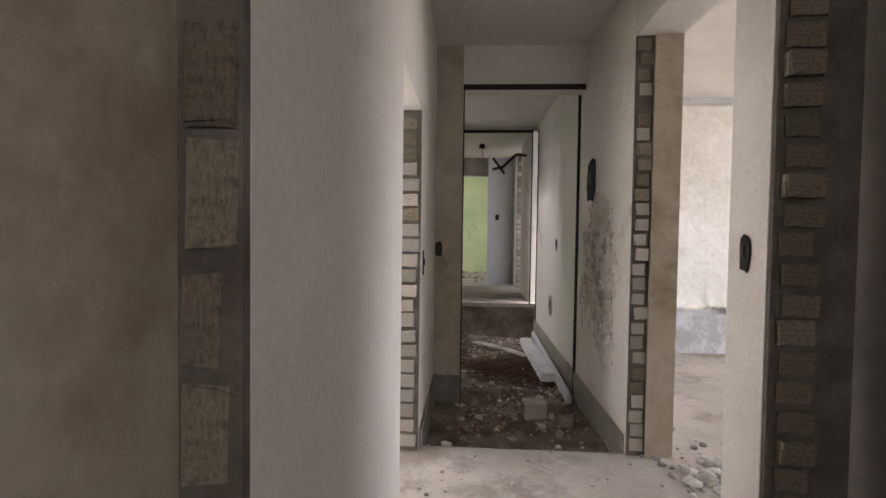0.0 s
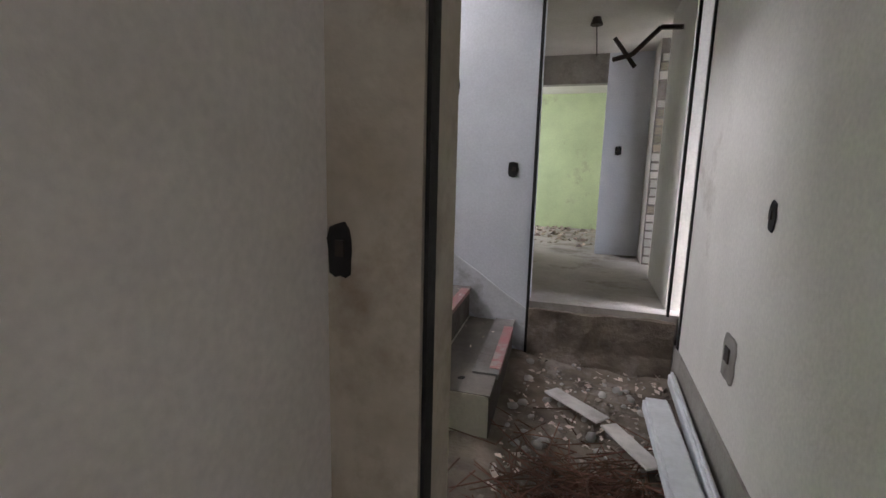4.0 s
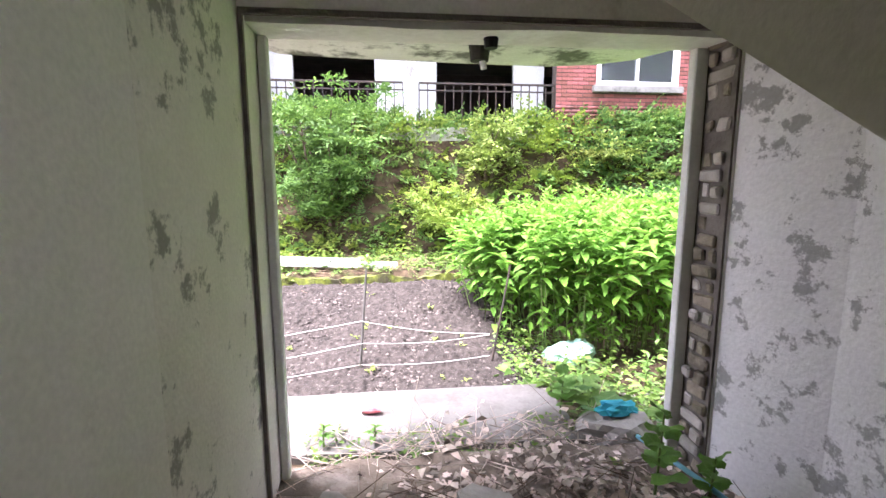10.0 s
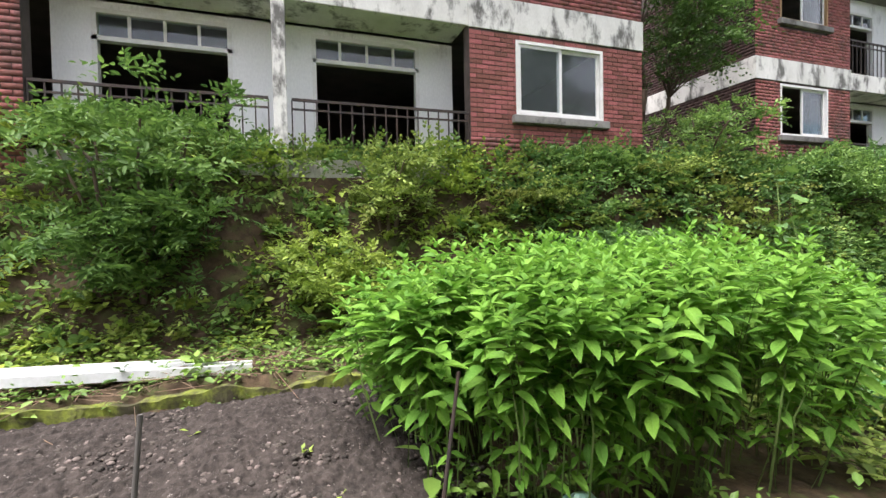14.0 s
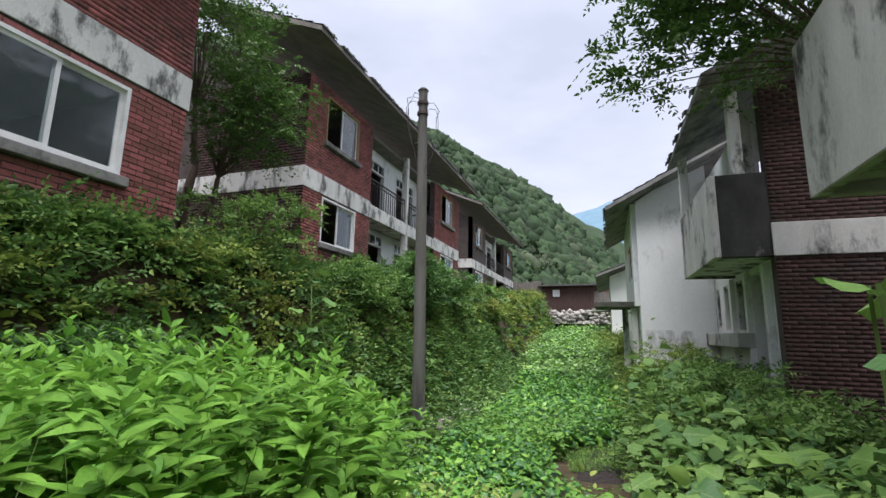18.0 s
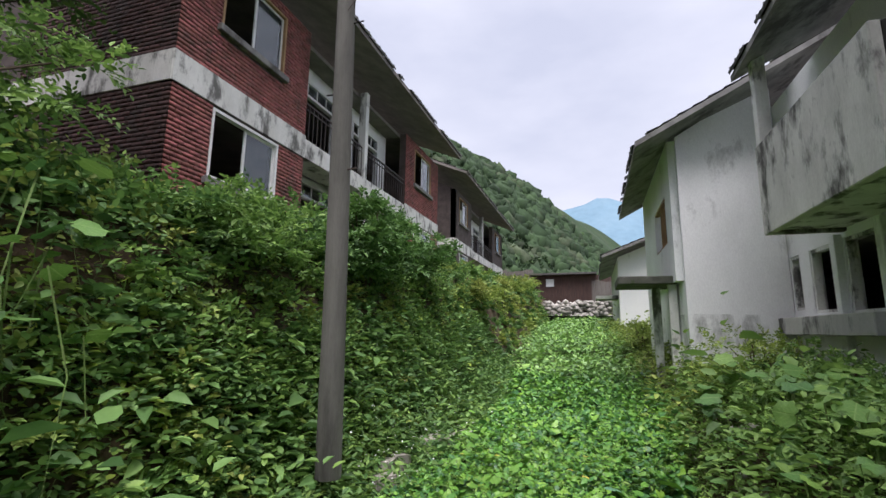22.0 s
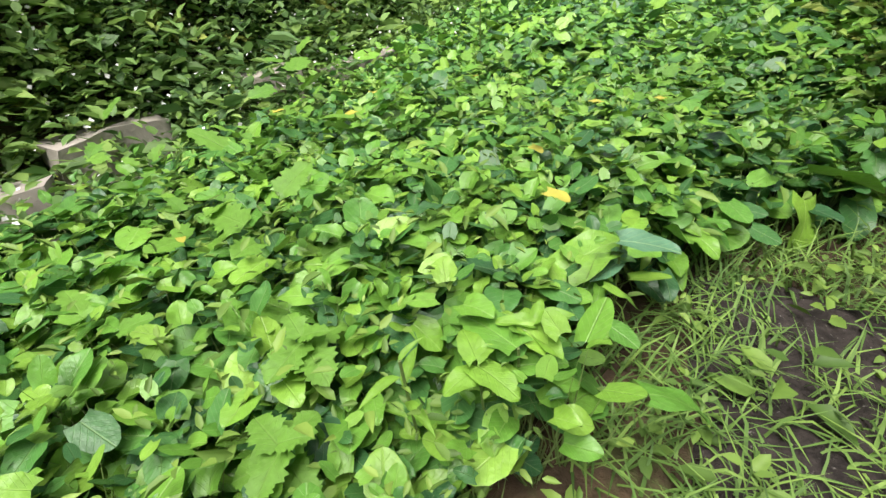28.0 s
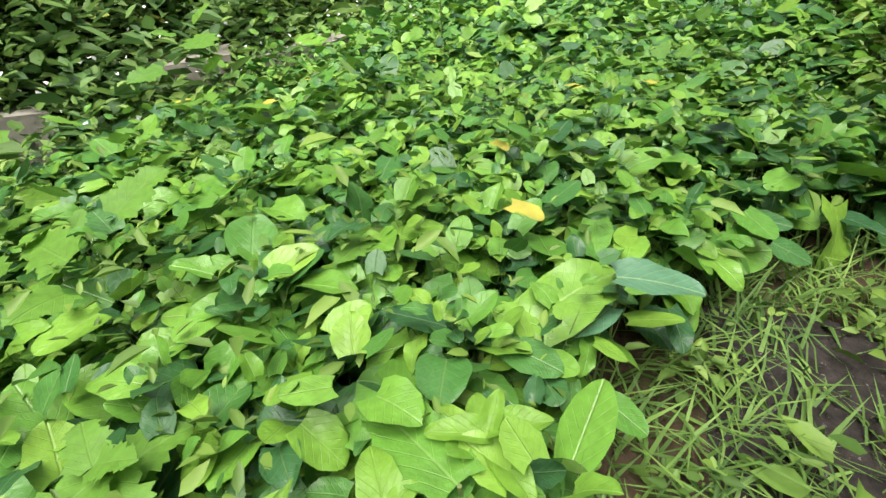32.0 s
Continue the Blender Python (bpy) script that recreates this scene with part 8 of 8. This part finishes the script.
tagged(stones("rubble_stones", np.stack([x, y, ground_z(x, y) + 0.05], -1), r.uniform(0.03, 0.11, n), M["stone"], "row of rough stones along the field edge", 18, flat=0.45), category="rubble")
nx, ny = 40, 60
gx, gy = np.meshgrid(np.linspace(-6.2, -5.1, nx), np.linspace(15.0, 17.4, ny), indexing='ij')
gz = ground_z(gx, gy) + 0.03 + 0.02 * wave(gx, gy, 14, 9) - 0.08 * (1 - smooth_step(0, 0.3, np.minimum(np.minimum(gx + 6.2, -5.1 - gx), np.minimum(gy - 15, 17.4 - gy))))
idx = np.arange(nx * ny).reshape(nx, ny)
quads = np.stack([idx[:-1, :-1], idx[1:, :-1], idx[1:, 1:], idx[:-1, 1:]], -1).reshape(-1, 4)
tagged(from_arrays("ground_soil_patch", np.stack([gx, gy, gz], -1).reshape(-1, 3), quads, M["soil"], None, True), "dark loose soil beside the field", "soil", "", "structure")


def herb(x, y, h, n, leaf, label, seed, ratio=0.42, tmpl=LEAF_LANCE, zb=None, mat_="leaf_squash"):
    r = np.random.RandomState(seed)
    zb = float(ground_z(x, y)) if zb is None else zb
    t = thing("weed_plant", (x, y, zb), label, "plant")
    bm = bmesh.new()
    tube(bm, (x, y, zb - 0.05), (x + 0.02, y + 0.01, zb + h), 0.008, 0.004, 7)
    part("stem", bm, M["stem"], t)
    for i in range(n):
        a, f = i * 2.4 + r.uniform(-0.3, 0.3), 0.25 + 0.75 * (i + 1) / n
        P = np.array([[x + 0.02 * f, y + 0.01 * f, zb + h * f]])
        D = np.array([[math.cos(a), math.sin(a), 0.35 if f < 0.95 else 1.0]])
        L = np.array([leaf * r.uniform(0.75, 1.2) * (1.15 - 0.6 * f)])
        leaves("leaf", P, D, np.array([[0, 0, 1.0]]), L, L * ratio, tmpl, M[mat_], t, np.array([1.6]))
    return t


herb(-5.42, 15.75, 0.55, 16, 0.15, "tall weed with long toothed leaves beside the field", 3)
herb(-5.3, 15.9, 0.5, 12, 0.15, "weed with long leaves beside the field", 4)
herb(-7.0, 7.55, 0.4, 10, 0.14, "young herb plant beside the sack", 5)
herb(-6.1, 7.7, 0.35, 10, 0.13, "young herb plant on the garden edge", 6)
herb(-7.6, 19.2, 0.8, 14, 0.1, "thin seedling tree in the field", 7, 0.3)
herb(-4.12, 6.6, 0.45, 11, 0.13, "young squash plant climbing beside the door jamb", 8, 1.0, LEAF_LOBED, float(hall_z(-4.12, 6.6)), "leaf_vine")
herb(-4.0, 6.78, 0.3, 9, 0.12, "young squash plant in the hall litter", 9, 1.0, LEAF_LOBED, float(hall_z(-4.0, 6.78)), "leaf_vine")
herb(-5.1, 6.5, 0.3, 10, 0.14, "young squash plant on the concrete apron", 10, 1.0, LEAF_LOBED, -0.34, "leaf_vine")
herb(-4.87, 4.95, 0.16, 9, 0.09, "small bright weed on the doorstep", 11, 0.5, LEAF_LANCE, -0.34, "leaf_vine")
herb(-4.9, 5.25, 0.12, 9, 0.08, "low weed on the doorstep", 12, 0.5, LEAF_LANCE, -0.34, "leaf_vine")

LEAF_TOOTHED = leaf_grid(OVATE, 15, 5, 0.05, 0.18, 0.035, 0.08, 0.07, 1.0)


def leafy_weed(x, y, h, blades, tmpl, mat_, label, ratio):
    """A weed with chosen blades: (height on the stem, heading in degrees, rise, length)."""
    zb = float(ground_z(x, y))
    t = thing("weed_plant", (x, y, zb), label, "plant")
    bm = bmesh.new()
    bar(bm, [(x, y, zb - 0.05), (x + 0.01, y + 0.008, zb + h * 0.5), (x + 0.004, y, zb + h)], 0.0035, 6)
    part("stem", bm, M["stem"], t)
    for hh, a, up, L in blades:
        a = radians(a)
        leaves("leaf", np.array([[x, y, zb + hh]]), np.array([[math.cos(a), math.sin(a), up]]), np.array([[0, 0, 1.0]]), np.array([L]), np.array([L * ratio]), tmpl, M[mat_], t, np.array([1.2]))


leafy_weed(-6.92, 16.12, 0.42, [(0.42, 20, 0.5, 0.07), (0.42, 150, 0.4, 0.08), (0.4, 265, 0.1, 0.12), (0.39, 330, 0.1, 0.13), (0.38, 75, 0.1, 0.12), (0.36, 200, 0.0, 0.13), (0.34, 120, 0.0, 0.12), (0.32, 300, -0.1, 0.12)], LEAF_CUT, "leaf_mugwort", "bright mugwort with deeply cut leaves in the field", 0.85)
leafy_weed(-6.82, 15.9, 0.38, [(0.38, 30, 0.4, 0.07), (0.37, 160, 0.2, 0.1), (0.36, 280, 0.1, 0.1), (0.35, 90, 0.1, 0.11), (0.33, 220, 0.0, 0.11), (0.31, 340, 0.0, 0.1)], LEAF_CUT, "leaf_mugwort", "small mugwort with deeply cut leaves", 0.85)
leafy_weed(-6.45, 16.26, 0.42, [(0.42, 152, 0.05, 0.19), (0.36, 30, 0.1, 0.12)], LEAF_TOOTHED, "leaf_field", "field plant with one long toothed leaf", 0.55)
leafy_weed(-6.29, 16.74, 0.42, [(0.42, 6, 0.05, 0.16), (0.36, 120, 0.2, 0.11), (0.34, 240, 0.1, 0.11)], LEAF_BROADS[0], "leaf_blue", "field plant with a large blue-green leaf", 0.62)
leafy_weed(-6.52, 16.2, 0.40, [(0.42, 130, 0.3, 0.09), (0.42, 60, 0.5, 0.05), (0.4, 340, 0.1, 0.11), (0.39, 240, 0.1, 0.09), (0.37, 25, 0.1, 0.1)], LEAF_BROADS[1], "leaf_young", "young bright field plant with smooth oval leaves", 0.66)
leafy_weed(-6.43, 16.34, 0.41, [(0.43, 20, 0.3, 0.09), (0.43, 90, 0.5, 0.06), (0.42, 200, 0.2, 0.09), (0.4, 320, 0.1, 0.1), (0.38, 120, 0.1, 0.1)], LEAF_BROADS[2], "leaf_young", "young yellow-green field plant by the bare soil", 0.5)
leafy_weed(-6.65, 16.1, 0.47, [(0.46, 60, 0.9, 0.07), (0.42, 250, 0.3, 0.11), (0.38, 100, 0.4, 0.11), (0.34, 330, 0.3, 0.11), (0.28, 180, 0.3, 0.11)], LEAF_LANCE, "leaf_young", "upright grassy weed with lance-shaped leaves", 0.24)

# blistered plaster on the damp corridor wall
ny, nz = 90, 110
gy, gz = np.meshgrid(np.linspace(4.0, 4.86, ny), np.linspace(0.42, 1.48, nz), indexing='ij')
mask = 1 - smooth_step(0.5, 1.0, np.hypot((gy - 4.43) / 0.43, (gz - 0.95) / 0.53) + 0.42 * crumble(gy, gz, 5, 14, 4))
gx = 0.6215 - mask * (0.004 + 0.03 * np.abs(crumble(gy, gz, 14, 15, 4)))
idx = np.arange(ny * nz).reshape(ny, nz)
quads = np.stack([idx[:-1, :-1], idx[:-1, 1:], idx[1:, 1:], idx[1:, :-1]], -1).reshape(-1, 4)
tagged(from_arrays("wall_blister", np.stack([gx, gy, gz], -1).reshape(-1, 3), quads, M["plaster_blister"], None, True),
       "patch of blistered peeling plaster on the corridor wall", "wall", "", "structure")

# single bricks of the house front that comes nearest
bm = bmesh.new()
box(bm, 0, 1, 0, 1, 0, 1)
bmesh.ops.bevel(bm, geom=[k for k in bm.edges if k.verts[0].co.x > 0.5 and k.verts[1].co.x > 0.5], offset=0.06, segments=1, affect='EDGES')
brick_me = bpy.data.meshes.new("brick")
bm.to_mesh(brick_me)
bm.free()
brick_me.materials.append(M["brick_piece"])
for holder, low_, high_ in SINGLE_BRICKS:
    for p, q in zip(low_, high_):
        ob = new("brick", brick_me)
        ob.parent = holder
        ob.location = Vector(p) - BASE[holder.name]
        ob.scale = (max(q[0] - p[0], 0.005), q[1] - p[1], q[2] - p[2])
